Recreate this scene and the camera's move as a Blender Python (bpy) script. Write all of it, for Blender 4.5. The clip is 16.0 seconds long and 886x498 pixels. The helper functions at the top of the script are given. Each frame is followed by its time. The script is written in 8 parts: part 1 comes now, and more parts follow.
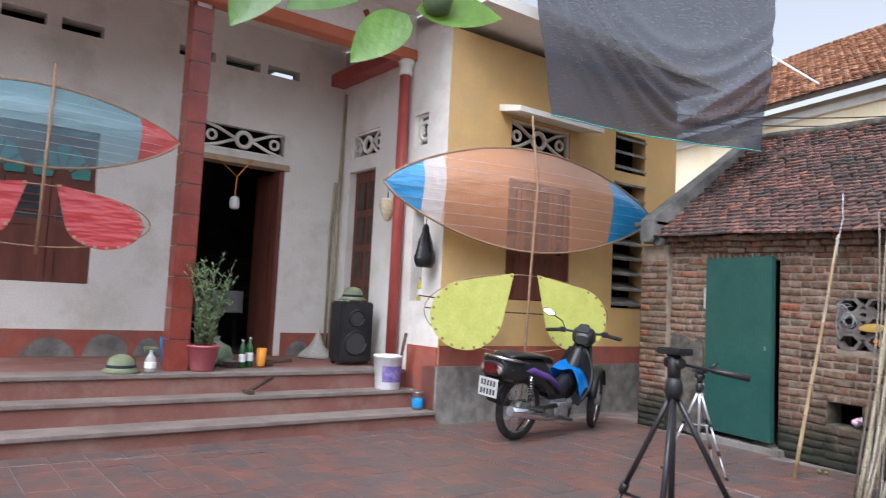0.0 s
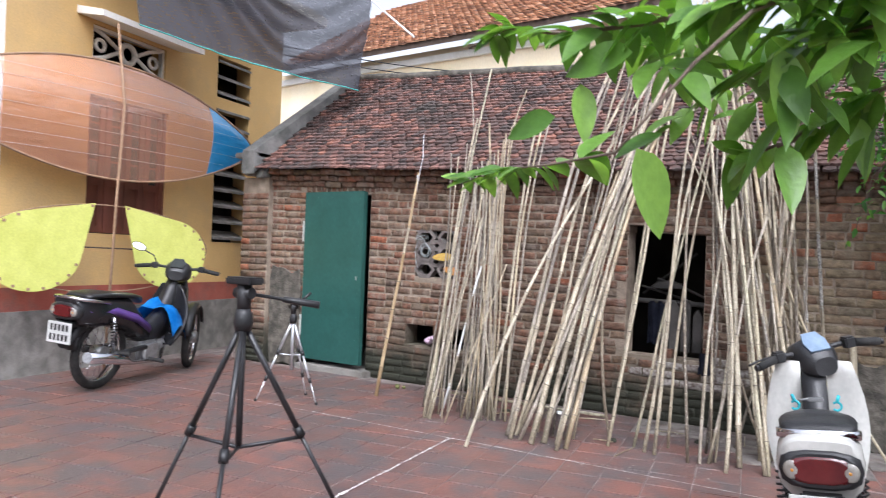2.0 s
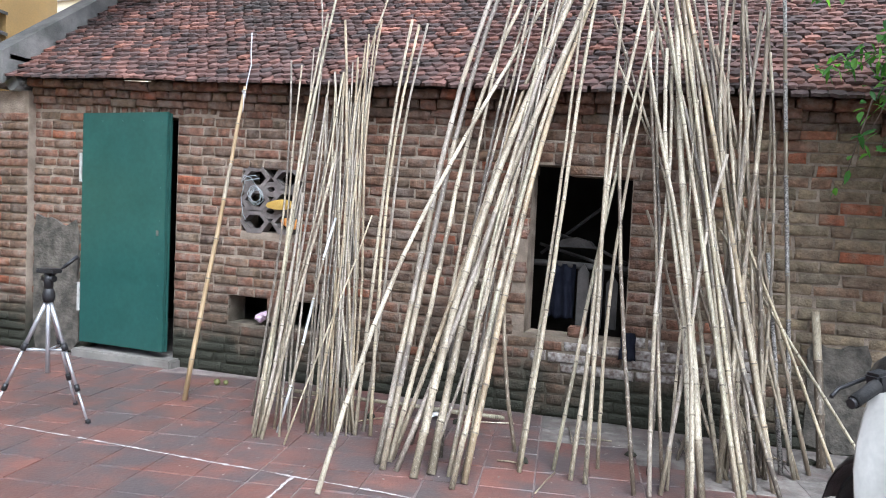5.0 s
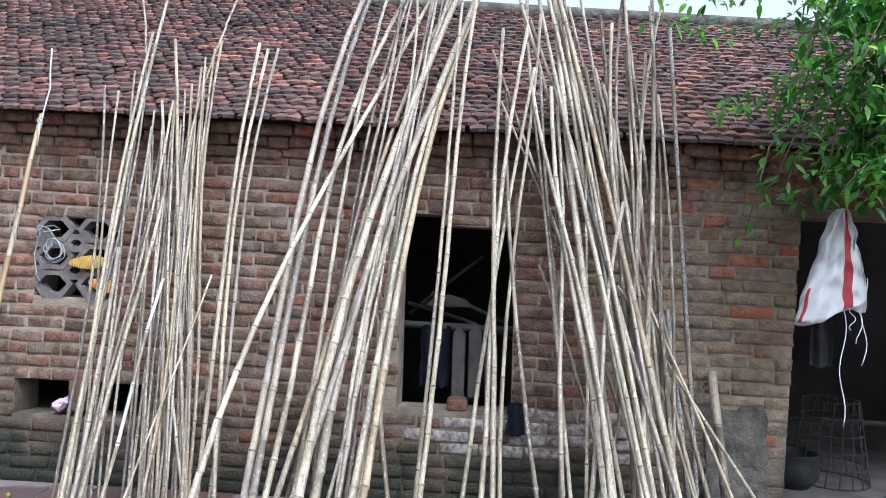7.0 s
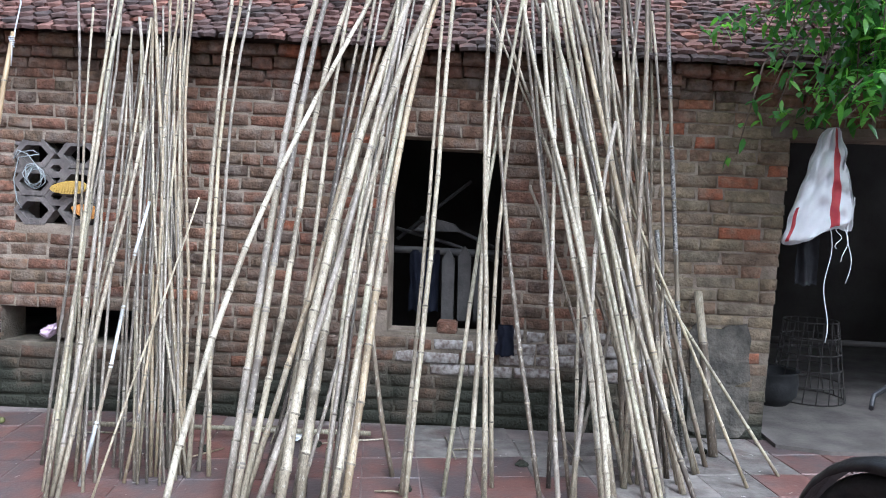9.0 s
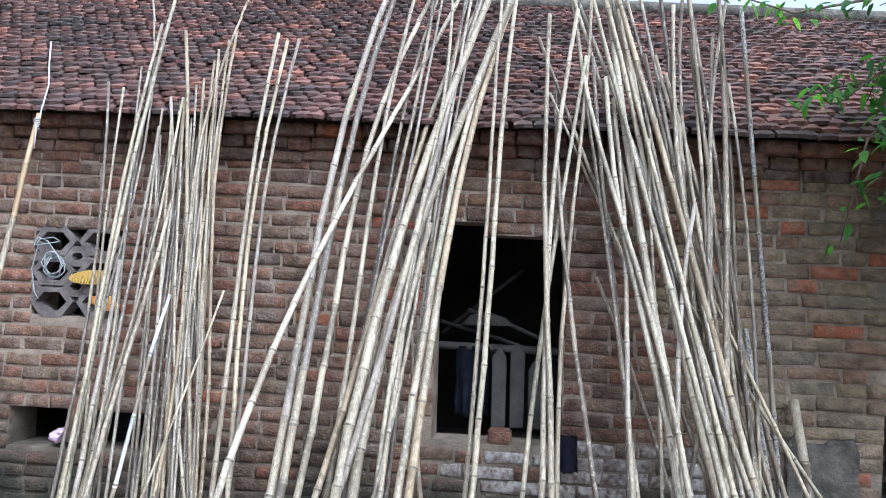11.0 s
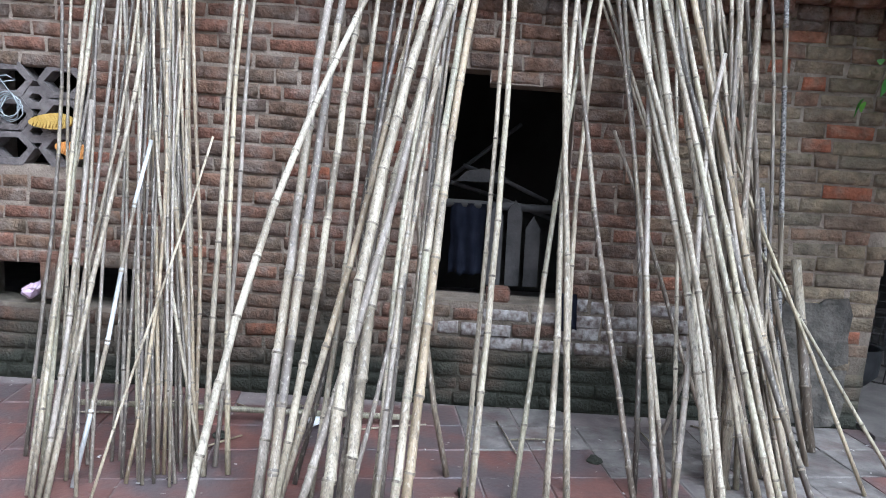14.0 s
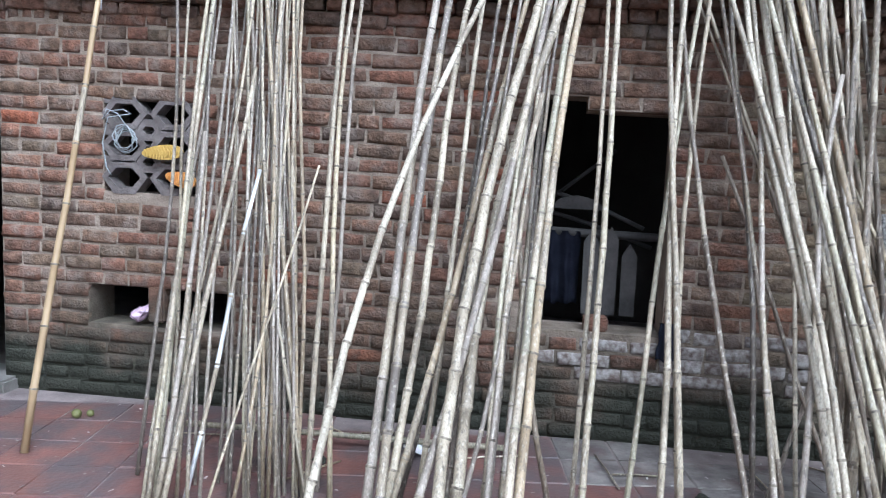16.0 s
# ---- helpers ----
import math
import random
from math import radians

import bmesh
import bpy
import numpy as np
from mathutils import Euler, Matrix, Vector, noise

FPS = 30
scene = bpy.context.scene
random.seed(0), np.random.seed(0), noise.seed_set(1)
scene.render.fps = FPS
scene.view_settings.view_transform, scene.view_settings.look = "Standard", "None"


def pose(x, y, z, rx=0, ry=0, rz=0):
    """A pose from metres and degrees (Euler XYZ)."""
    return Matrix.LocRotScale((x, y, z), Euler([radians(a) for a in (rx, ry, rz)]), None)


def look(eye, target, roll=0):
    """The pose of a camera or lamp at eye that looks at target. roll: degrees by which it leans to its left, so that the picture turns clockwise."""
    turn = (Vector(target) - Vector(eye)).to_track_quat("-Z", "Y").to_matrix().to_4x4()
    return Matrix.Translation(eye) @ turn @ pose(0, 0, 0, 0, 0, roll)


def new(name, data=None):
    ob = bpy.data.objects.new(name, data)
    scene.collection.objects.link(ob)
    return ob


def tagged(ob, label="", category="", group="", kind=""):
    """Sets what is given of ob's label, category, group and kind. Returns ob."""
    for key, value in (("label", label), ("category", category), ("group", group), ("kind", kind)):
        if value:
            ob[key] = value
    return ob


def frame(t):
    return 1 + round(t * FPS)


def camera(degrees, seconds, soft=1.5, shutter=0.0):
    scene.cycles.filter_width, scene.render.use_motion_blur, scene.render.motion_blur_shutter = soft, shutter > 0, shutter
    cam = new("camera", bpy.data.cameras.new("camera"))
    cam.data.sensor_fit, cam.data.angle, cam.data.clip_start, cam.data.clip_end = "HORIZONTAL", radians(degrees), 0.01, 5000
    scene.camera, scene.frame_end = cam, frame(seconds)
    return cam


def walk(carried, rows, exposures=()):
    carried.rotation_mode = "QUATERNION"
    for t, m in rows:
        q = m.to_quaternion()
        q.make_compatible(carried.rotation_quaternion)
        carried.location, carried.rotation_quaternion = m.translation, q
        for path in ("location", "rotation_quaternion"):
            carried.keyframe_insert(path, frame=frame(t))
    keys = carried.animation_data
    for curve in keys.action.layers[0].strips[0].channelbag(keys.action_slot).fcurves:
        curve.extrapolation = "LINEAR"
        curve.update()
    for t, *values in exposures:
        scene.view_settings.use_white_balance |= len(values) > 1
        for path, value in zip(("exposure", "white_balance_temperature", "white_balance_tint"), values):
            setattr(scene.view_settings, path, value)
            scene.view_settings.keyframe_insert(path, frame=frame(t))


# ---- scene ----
cam = camera(63.56, 16.0, 1.0, 0.25)
PATH = [
    (0, (5.184, -6.064, 1.271), (3.423, -5.128, 1.422), 2.8),
    (0.5, (5.162, -6.043, 1.271), (3.517, -4.907, 1.344), 2.9),
    (1, (5.137, -6.041, 1.261), (3.622, -4.735, 1.294), 2.7),
    (1.5, (5.160, -5.960, 1.255), (3.884, -4.420, 1.281), 2.3),
    (2, (5.124, -5.795, 1.246), (4.074, -4.093, 1.266), 2.1),
    (2.5, (5.064, -5.614, 1.216), (4.234, -3.796, 1.153), 2.0),
    (3, (4.899, -5.407, 1.253), (4.290, -3.505, 1.147), 1.9),
    (3.5, (4.731, -5.144, 1.270), (4.038, -3.274, 1.122), -0.1),
    (3.7, (4.670, -5.038, 1.293), (3.936, -3.182, 1.163), 1.7),
    (5.8, (4.032, -4.037, 1.202), (3.571, -2.092, 1.145), 1.4),
    (6, (3.989, -3.953, 1.230), (3.596, -1.992, 1.252), 1.0),
    (6.5, (3.934, -3.836, 1.264), (3.683, -1.853, 1.317), 0.1),
    (7, (3.915, -3.828, 1.252), (3.729, -1.837, 1.313), 1.8),
    (7.5, (3.901, -3.836, 1.243), (3.728, -1.844, 1.282), 1.9),
    (8, (3.910, -3.829, 1.220), (3.779, -1.833, 1.178), 1.6),
    (8.2, (3.899, -3.828, 1.213), (3.783, -1.833, 1.136), 1.6),
    (10.3, (3.819, -3.603, 1.152), (3.612, -1.618, 1.026), -0.2),
    (10.5, (3.797, -3.526, 1.176), (3.579, -1.538, 1.167), -0.4),
    (11, (3.769, -3.422, 1.236), (3.534, -1.439, 1.344), 1.6),
    (11.5, (3.728, -3.384, 1.211), (3.539, -1.394, 1.280), 1.7),
    (12, (3.720, -3.376, 1.176), (3.497, -1.391, 1.073), 2.5),
    (12.5, (3.720, -3.359, 1.152), (3.349, -1.405, 0.940), 2.6),
    (13, (3.629, -3.301, 1.138), (3.287, -1.353, 0.841), 3.3),
    (13.5, (3.565, -3.279, 1.163), (3.416, -1.313, 0.825), 2.8),
    (14, (3.541, -3.262, 1.184), (3.449, -1.283, 0.915), 2.7),
    (14.5, (3.533, -3.267, 1.202), (3.470, -1.284, 0.945), 2.4),
    (15, (3.508, -3.274, 1.220), (3.354, -1.290, 1.021), 2.0),
    (15.5, (3.488, -3.272, 1.214), (3.278, -1.292, 1.022), 3.1),
    (16, (3.424, -3.258, 1.178), (3.133, -1.290, 0.976), 2.3),
]
EXPOSURES = [(0, 0.82, 5800, 13), (1.0, 1.02, 5800, 13), (2.0, 1.15, 5850, 14), (3.0, 1.28, 5800, 12), (7.0, 1.21, 5350, 10), (10.5, 1.22, 5260, 10), (11.5, 1.10, 5230, 10), (12.5, 1.08, 5200, 10), (14, 1.18, 5180, 10), (15, 1.24, 5160, 10), (16, 1.17, 5150, 10)]
walk(cam, [(t, look(eye, target, roll)) for t, eye, target, roll in PATH], EXPOSURES)


# ---- sky and sun ----
world = bpy.data.worlds.new("sky")
scene.world = world
world.use_nodes = True
wn = world.node_tree.nodes
sky = wn.new("ShaderNodeTexSky")
sky.sky_type = "NISHITA"
sky.sun_disc = False
sky.sun_elevation, sky.sun_rotation = radians(51), radians(144)
sky.air_density, sky.dust_density, sky.ozone_density = 1.0, 5.0, 1.0
wn["Background"].inputs["Strength"].default_value = 0.15
veil = wn.new("ShaderNodeHueSaturation")  # thin bright cloud
veil.inputs["Saturation"].default_value = 0.18
world.node_tree.links.new(sky.outputs["Color"], veil.inputs["Color"])
world.node_tree.links.new(veil.outputs["Color"], wn["Background"].inputs["Color"])
sun = new("sun", bpy.data.lights.new("sun", "SUN"))
sun.data.energy, sun.data.angle, sun.data.color = 1.05, radians(35), (1.0, 0.98, 0.95)
sun.matrix_world = look((5.5, -7.5, 11.5), (0.0, 0.0, 0.0))


# ---- materials ----
def mat(name, c1, c2, scale=4.0, rough=0.8, bump=0.2, bscale=60.0, metal=0.0, vary="", rnd=0.0, spec=0.4, stretch=(1, 1, 1), stops=None, c3=None, s3=0.8, moss=0.0, alpha=1.0, c3amt=1.0, c3lo=0.5):
    """Two-scale noise between two colours, with fine relief; vary: 'object' or 'island' shifts each piece, stops gives the pieces' own colours."""
    m = bpy.data.materials.new(name)
    m.use_nodes = True
    nd, ln = m.node_tree.nodes, m.node_tree.links
    b = nd["Principled BSDF"]
    tc = nd.new("ShaderNodeTexCoord")
    mp = nd.new("ShaderNodeMapping")
    mp.inputs["Scale"].default_value = stretch
    ln.new(tc.outputs["Object"], mp.inputs["Vector"])
    vec = mp.outputs["Vector"]
    r = None
    if vary:
        if vary == "object":
            r = nd.new("ShaderNodeObjectInfo").outputs["Random"]
        else:
            r = nd.new("ShaderNodeNewGeometry").outputs["Random Per Island"]
        add = nd.new("ShaderNodeVectorMath")
        add.operation = "MULTIPLY_ADD"
        cmb = nd.new("ShaderNodeCombineXYZ")
        for k in range(3):
            ln.new(r, cmb.inputs[k])
        ln.new(cmb.outputs[0], add.inputs[0])
        add.inputs[1].default_value = (37.0, 53.0, 71.0)
        ln.new(vec, add.inputs[2])
        vec = add.outputs[0]
    n1 = nd.new("ShaderNodeTexNoise")
    n1.inputs["Scale"].default_value, n1.inputs["Detail"].default_value = scale, 6
    ln.new(vec, n1.inputs["Vector"])
    n2 = nd.new("ShaderNodeTexNoise")
    n2.inputs["Scale"].default_value, n2.inputs["Detail"].default_value = bscale, 4
    ln.new(vec, n2.inputs["Vector"])
    sharp = nd.new("ShaderNodeMapRange")
    sharp.inputs["From Min"].default_value, sharp.inputs["From Max"].default_value = 0.35, 0.65
    ln.new(n1.outputs[0], sharp.inputs["Value"])
    mix = nd.new("ShaderNodeMix")
    mix.data_type = "RGBA"
    ln.new(sharp.outputs[0], mix.inputs["Factor"])
    mix.inputs["A"].default_value, mix.inputs["B"].default_value = (*c1, 1), (*c2, 1)
    col = mix.outputs["Result"]
    if stops:
        ramp = nd.new("ShaderNodeValToRGB")
        el = ramp.color_ramp.elements
        while len(el) < len(stops):
            el.new(0.5)
        for q, (p, c) in zip(el, stops):
            q.position, q.color = p, (*c, 1)
        ln.new(r, ramp.inputs[0])
        mul = nd.new("ShaderNodeMix")
        mul.data_type, mul.blend_type = "RGBA", "MULTIPLY"
        mul.inputs["Factor"].default_value = 1.0
        ln.new(ramp.outputs[0], mul.inputs["A"])
        ln.new(col, mul.inputs["B"])
        col = mul.outputs["Result"]
    if c3:
        n3 = nd.new("ShaderNodeTexNoise")
        n3.inputs["Scale"].default_value, n3.inputs["Detail"].default_value = s3, 8
        n3.inputs["Roughness"].default_value = 0.65
        ln.new(nd.new("ShaderNodeNewGeometry").outputs["Position"], n3.inputs["Vector"])
        mr = nd.new("ShaderNodeMapRange")
        mr.inputs["From Min"].default_value, mr.inputs["From Max"].default_value = c3lo, c3lo + 0.18
        mr.inputs["To Max"].default_value = c3amt
        ln.new(n3.outputs[0], mr.inputs["Value"])
        mx = nd.new("ShaderNodeMix")
        mx.data_type = "RGBA"
        ln.new(mr.outputs[0], mx.inputs["Factor"])
        ln.new(col, mx.inputs["A"])
        mx.inputs["B"].default_value = (*c3, 1)
        col = mx.outputs["Result"]
    if moss:
        geo = nd.new("ShaderNodeNewGeometry")
        sep = nd.new("ShaderNodeSeparateXYZ")
        ln.new(geo.outputs["Position"], sep.inputs[0])
        n4 = nd.new("ShaderNodeTexNoise")
        n4.inputs["Scale"].default_value, n4.inputs["Detail"].default_value = 3.0, 6
        ln.new(geo.outputs["Position"], n4.inputs["Vector"])
        ma = nd.new("ShaderNodeMath")
        ma.operation = "MULTIPLY_ADD"
        ln.new(n4.outputs[0], ma.inputs[0])
        ma.inputs[1].default_value = -0.9
        ln.new(sep.outputs["Z"], ma.inputs[2])
        mr = nd.new("ShaderNodeMapRange")
        mr.inputs["From Min"].default_value, mr.inputs["From Max"].default_value = moss - 0.30, moss - 0.75
        ln.new(ma.outputs[0], mr.inputs["Value"])
        mx = nd.new("ShaderNodeMix")
        mx.data_type = "RGBA"
        ln.new(mr.outputs[0], mx.inputs["Factor"])
        ln.new(col, mx.inputs["A"])
        mx.inputs["B"].default_value = (0.036, 0.037, 0.027, 1)
        col = mx.outputs["Result"]
    fine = nd.new("ShaderNodeMapRange")
    fine.inputs["To Min"].default_value, fine.inputs["To Max"].default_value = 0.82, 1.18
    ln.new(n2.outputs[0], fine.inputs["Value"])
    val = fine.outputs[0]
    if r is not None and rnd:
        rr = nd.new("ShaderNodeMapRange")
        rr.inputs["To Min"].default_value, rr.inputs["To Max"].default_value = 1 - rnd, 1 + rnd
        ln.new(r, rr.inputs["Value"])
        mm = nd.new("ShaderNodeMath")
        mm.operation = "MULTIPLY"
        ln.new(val, mm.inputs[0])
        ln.new(rr.outputs[0], mm.inputs[1])
        val = mm.outputs[0]
    hs = nd.new("ShaderNodeHueSaturation")
    ln.new(val, hs.inputs["Value"])
    ln.new(col, hs.inputs["Color"])
    ln.new(hs.outputs[0], b.inputs["Base Color"])
    b.inputs["Roughness"].default_value, b.inputs["Metallic"].default_value = rough, metal
    b.inputs["Specular IOR Level"].default_value = spec
    b.inputs["Alpha"].default_value = alpha
    if bump:
        bp = nd.new("ShaderNodeBump")
        bp.inputs["Strength"].default_value, bp.inputs["Distance"].default_value = bump, 0.01
        ln.new(n2.outputs[0], bp.inputs["Height"])
        ln.new(bp.outputs[0], b.inputs["Normal"])
    return m


def film_mat(name, c, through_share, rough=0.25):
    """Thin coloured plastic film: partly clear, with a soft sheen."""
    m = bpy.data.materials.new(name)
    m.use_nodes = True
    nd, ln = m.node_tree.nodes, m.node_tree.links
    b = nd["Principled BSDF"]
    b.inputs["Base Color"].default_value, b.inputs["Roughness"].default_value = (*c, 1), rough
    tc = nd.new("ShaderNodeTexCoord")
    mp = nd.new("ShaderNodeMapping")
    mp.inputs["Scale"].default_value = (2, 1.4, 5)
    ns = nd.new("ShaderNodeTexNoise")
    ns.inputs["Scale"].default_value = 3.0
    ln.new(tc.outputs["Object"], mp.inputs[0])
    ln.new(mp.outputs[0], ns.inputs["Vector"])
    bp = nd.new("ShaderNodeBump")
    bp.inputs["Strength"].default_value, bp.inputs["Distance"].default_value = 0.6, 0.03
    ln.new(ns.outputs[0], bp.inputs["Height"])
    ln.new(bp.outputs[0], b.inputs["Normal"])
    b.inputs["Coat Weight"].default_value, b.inputs["Coat Roughness"].default_value = 0.8, 0.12
    tr = nd.new("ShaderNodeBsdfTransparent")
    tr.inputs[0].default_value = (*[0.35 + 0.65 * v for v in c], 1)
    mx = nd.new("ShaderNodeMixShader")
    mx.inputs[0].default_value = through_share
    ln.new(b.outputs[0], mx.inputs[1])
    ln.new(tr.outputs[0], mx.inputs[2])
    gl = nd.new("ShaderNodeBsdfGlossy")
    gl.inputs["Roughness"].default_value = 0.16
    fr = nd.new("ShaderNodeFresnel")
    fr.inputs["IOR"].default_value = 1.75
    sheen = nd.new("ShaderNodeMixShader")
    ln.new(bp.outputs[0], gl.inputs["Normal"])
    ln.new(bp.outputs[0], fr.inputs["Normal"])
    ln.new(fr.outputs[0], sheen.inputs[0])
    ln.new(mx.outputs[0], sheen.inputs[1])
    ln.new(gl.outputs[0], sheen.inputs[2])
    ln.new(sheen.outputs[0], nd["Material Output"].inputs["Surface"])
    return m


BRICK_STOPS = [(0.0, (0.101, 0.072, 0.058)), (0.12, (0.158, 0.103, 0.076)), (0.3, (0.22, 0.11, 0.078)), (0.45, (0.144, 0.106, 0.079)), (0.6, (0.24, 0.121, 0.083)), (0.75, (0.163, 0.121, 0.086)), (0.88, (0.197, 0.099, 0.071)), (0.968, (0.215, 0.147, 0.1)), (0.982, (0.278, 0.104, 0.06))]
M_BRICK = mat("old_brick", (0.50, 0.50, 0.48), (1.10, 1.07, 1.0), 22, 0.92, 1.0, 75, vary="object", stops=BRICK_STOPS, c3=(0.235, 0.195, 0.16), s3=9.0, c3amt=0.62, c3lo=0.47, moss=0.44, spec=0.2)
M_BRICKJ = mat("old_brick_joined", (0.50, 0.50, 0.48), (1.10, 1.07, 1.0), 22, 0.92, 1.0, 75, vary="island", stops=BRICK_STOPS, c3=(0.235, 0.195, 0.16), s3=9.0, c3amt=0.62, c3lo=0.47, moss=0.44, spec=0.2)
M_MORTAR = mat("mortar", (0.20, 0.16, 0.122), (0.33, 0.272, 0.212), 9, 0.95, 0.7, 90, moss=0.44, spec=0.15)
TILE_STOPS = [(0.0, (0.085, 0.068, 0.064)), (0.35, (0.135, 0.088, 0.078)), (0.65, (0.18, 0.105, 0.09)), (0.92, (0.235, 0.125, 0.10)), (1.0, (0.32, 0.15, 0.108))]
M_ROOF = mat("clay_scale_tile", (0.6, 0.6, 0.6), (1.05, 1.05, 1.05), 14, 0.9, 0.4, 80, vary="island", stops=TILE_STOPS, c3=(0.07, 0.06, 0.055), s3=2.2, spec=0.2)
M_ROOFO = mat("clay_scale_tile_piece", (0.6, 0.6, 0.6), (1.05, 1.05, 1.05), 14, 0.9, 0.4, 80, vary="object", stops=TILE_STOPS, c3=(0.07, 0.06, 0.055), s3=2.2, spec=0.2)
FAR_STOPS = [(0.0, (0.25, 0.13, 0.085)), (0.4, (0.44, 0.22, 0.13)), (0.8, (0.56, 0.30, 0.17)), (1.0, (0.62, 0.38, 0.25))]
M_ROOFFAR = mat("orange_clay_tile", (0.7, 0.7, 0.7), (1.05, 1.05, 1.05), 10, 0.9, 0.3, 60, vary="island", stops=FAR_STOPS)
PAVE_STOPS = [(0.0, (0.145, 0.083, 0.072)), (0.35, (0.172, 0.089, 0.073)), (0.7, (0.198, 0.094, 0.076)), (1.0, (0.152, 0.083, 0.071))]
M_PAVE = mat("red_paving_tile", (0.8, 0.8, 0.8), (1.08, 1.05, 1.02), 7, 0.42, 0.25, 60, vary="object", stops=PAVE_STOPS, c3=(0.092, 0.080, 0.080), s3=3.0, c3amt=0.9, c3lo=0.41, spec=0.35)
M_PAVEJ = mat("red_paving_tile_joined", (0.8, 0.8, 0.8), (1.08, 1.05, 1.02), 7, 0.42, 0.25, 60, vary="island", stops=PAVE_STOPS, c3=(0.092, 0.080, 0.080), s3=3.0, c3amt=0.9, c3lo=0.41, spec=0.35)
M_JOINT = mat("pavement_joint", (0.13, 0.105, 0.097), (0.235, 0.195, 0.18), 6, 0.9, 0.4, 80)
M_CEMENT = mat("weathered_cement", (0.15, 0.147, 0.138), (0.27, 0.262, 0.243), 5, 0.93, 0.5, 70, c3=(0.09, 0.095, 0.085), s3=1.6)
M_CEMENTP = mat("pale_cement", (0.17, 0.16, 0.145), (0.29, 0.275, 0.25), 8, 0.93, 0.6, 70, c3=(0.14, 0.13, 0.115), s3=2.0)
M_YELLOW = mat("yellow_limewash", (0.66, 0.43, 0.17), (0.73, 0.49, 0.20), 2, 0.9, 0.15, 60, c3=(0.58, 0.40, 0.19), s3=0.9)
M_WHITE = mat("white_limewash", (0.79, 0.765, 0.70), (0.85, 0.83, 0.775), 2, 0.9, 0.15, 60, c3=(0.66, 0.63, 0.56), s3=1.4)
M_REDBAND = mat("red_painted_plinth", (0.33, 0.085, 0.06), (0.40, 0.12, 0.085), 5, 0.8, 0.3, 60, c3=(0.24, 0.12, 0.10), s3=3)
M_STEP = mat("terracotta_step", (0.20, 0.085, 0.066), (0.25, 0.117, 0.092), 3, 0.75, 0.25, 70, c3=(0.27, 0.17, 0.14), s3=1.8)
M_TREAD = mat("worn_cement_tread", (0.17, 0.135, 0.12), (0.24, 0.195, 0.175), 4, 0.8, 0.5, 60, c3=(0.22, 0.19, 0.17), s3=2)
M_REDCOL = mat("red_glazed_column_tile", (0.22, 0.045, 0.032), (0.30, 0.065, 0.045), 5, 0.25, 0.1, 50, spec=0.5)
M_REDPAINT = mat("red_paint", (0.34, 0.06, 0.05), (0.40, 0.085, 0.07), 4, 0.45, 0.1, 60)
M_BROWNWOOD = mat("brown_painted_wood", (0.13, 0.045, 0.03), (0.19, 0.065, 0.045), 6, 0.55, 0.2, 60, stretch=(1, 1, 0.2))
M_DARKWOOD = mat("old_dark_wood", (0.06, 0.04, 0.03), (0.1, 0.07, 0.05), 6, 0.75, 0.3, 60, stretch=(1, 0.2, 1))
# near-black base colour: dimness of the rooms painted on walls, basket and bar
M_DARK = mat("dim_room_surface", (0.03, 0.025, 0.022), (0.05, 0.045, 0.04), 3, 0.95, 0.2, 40)
M_EARTH = mat("packed_earth", (0.085, 0.075, 0.066), (0.15, 0.132, 0.118), 5, 0.95, 0.4, 50)
M_GREEN = mat("green_enamelled_sheet", (0.017, 0.070, 0.060), (0.022, 0.082, 0.071), 3, 0.4, 0.12, 30, c3=(0.03, 0.10, 0.085), s3=1.2)
M_LIME = mat("chalk_line", (0.34, 0.31, 0.30), (0.62, 0.60, 0.58), 45, 0.9, 0.2, 60)
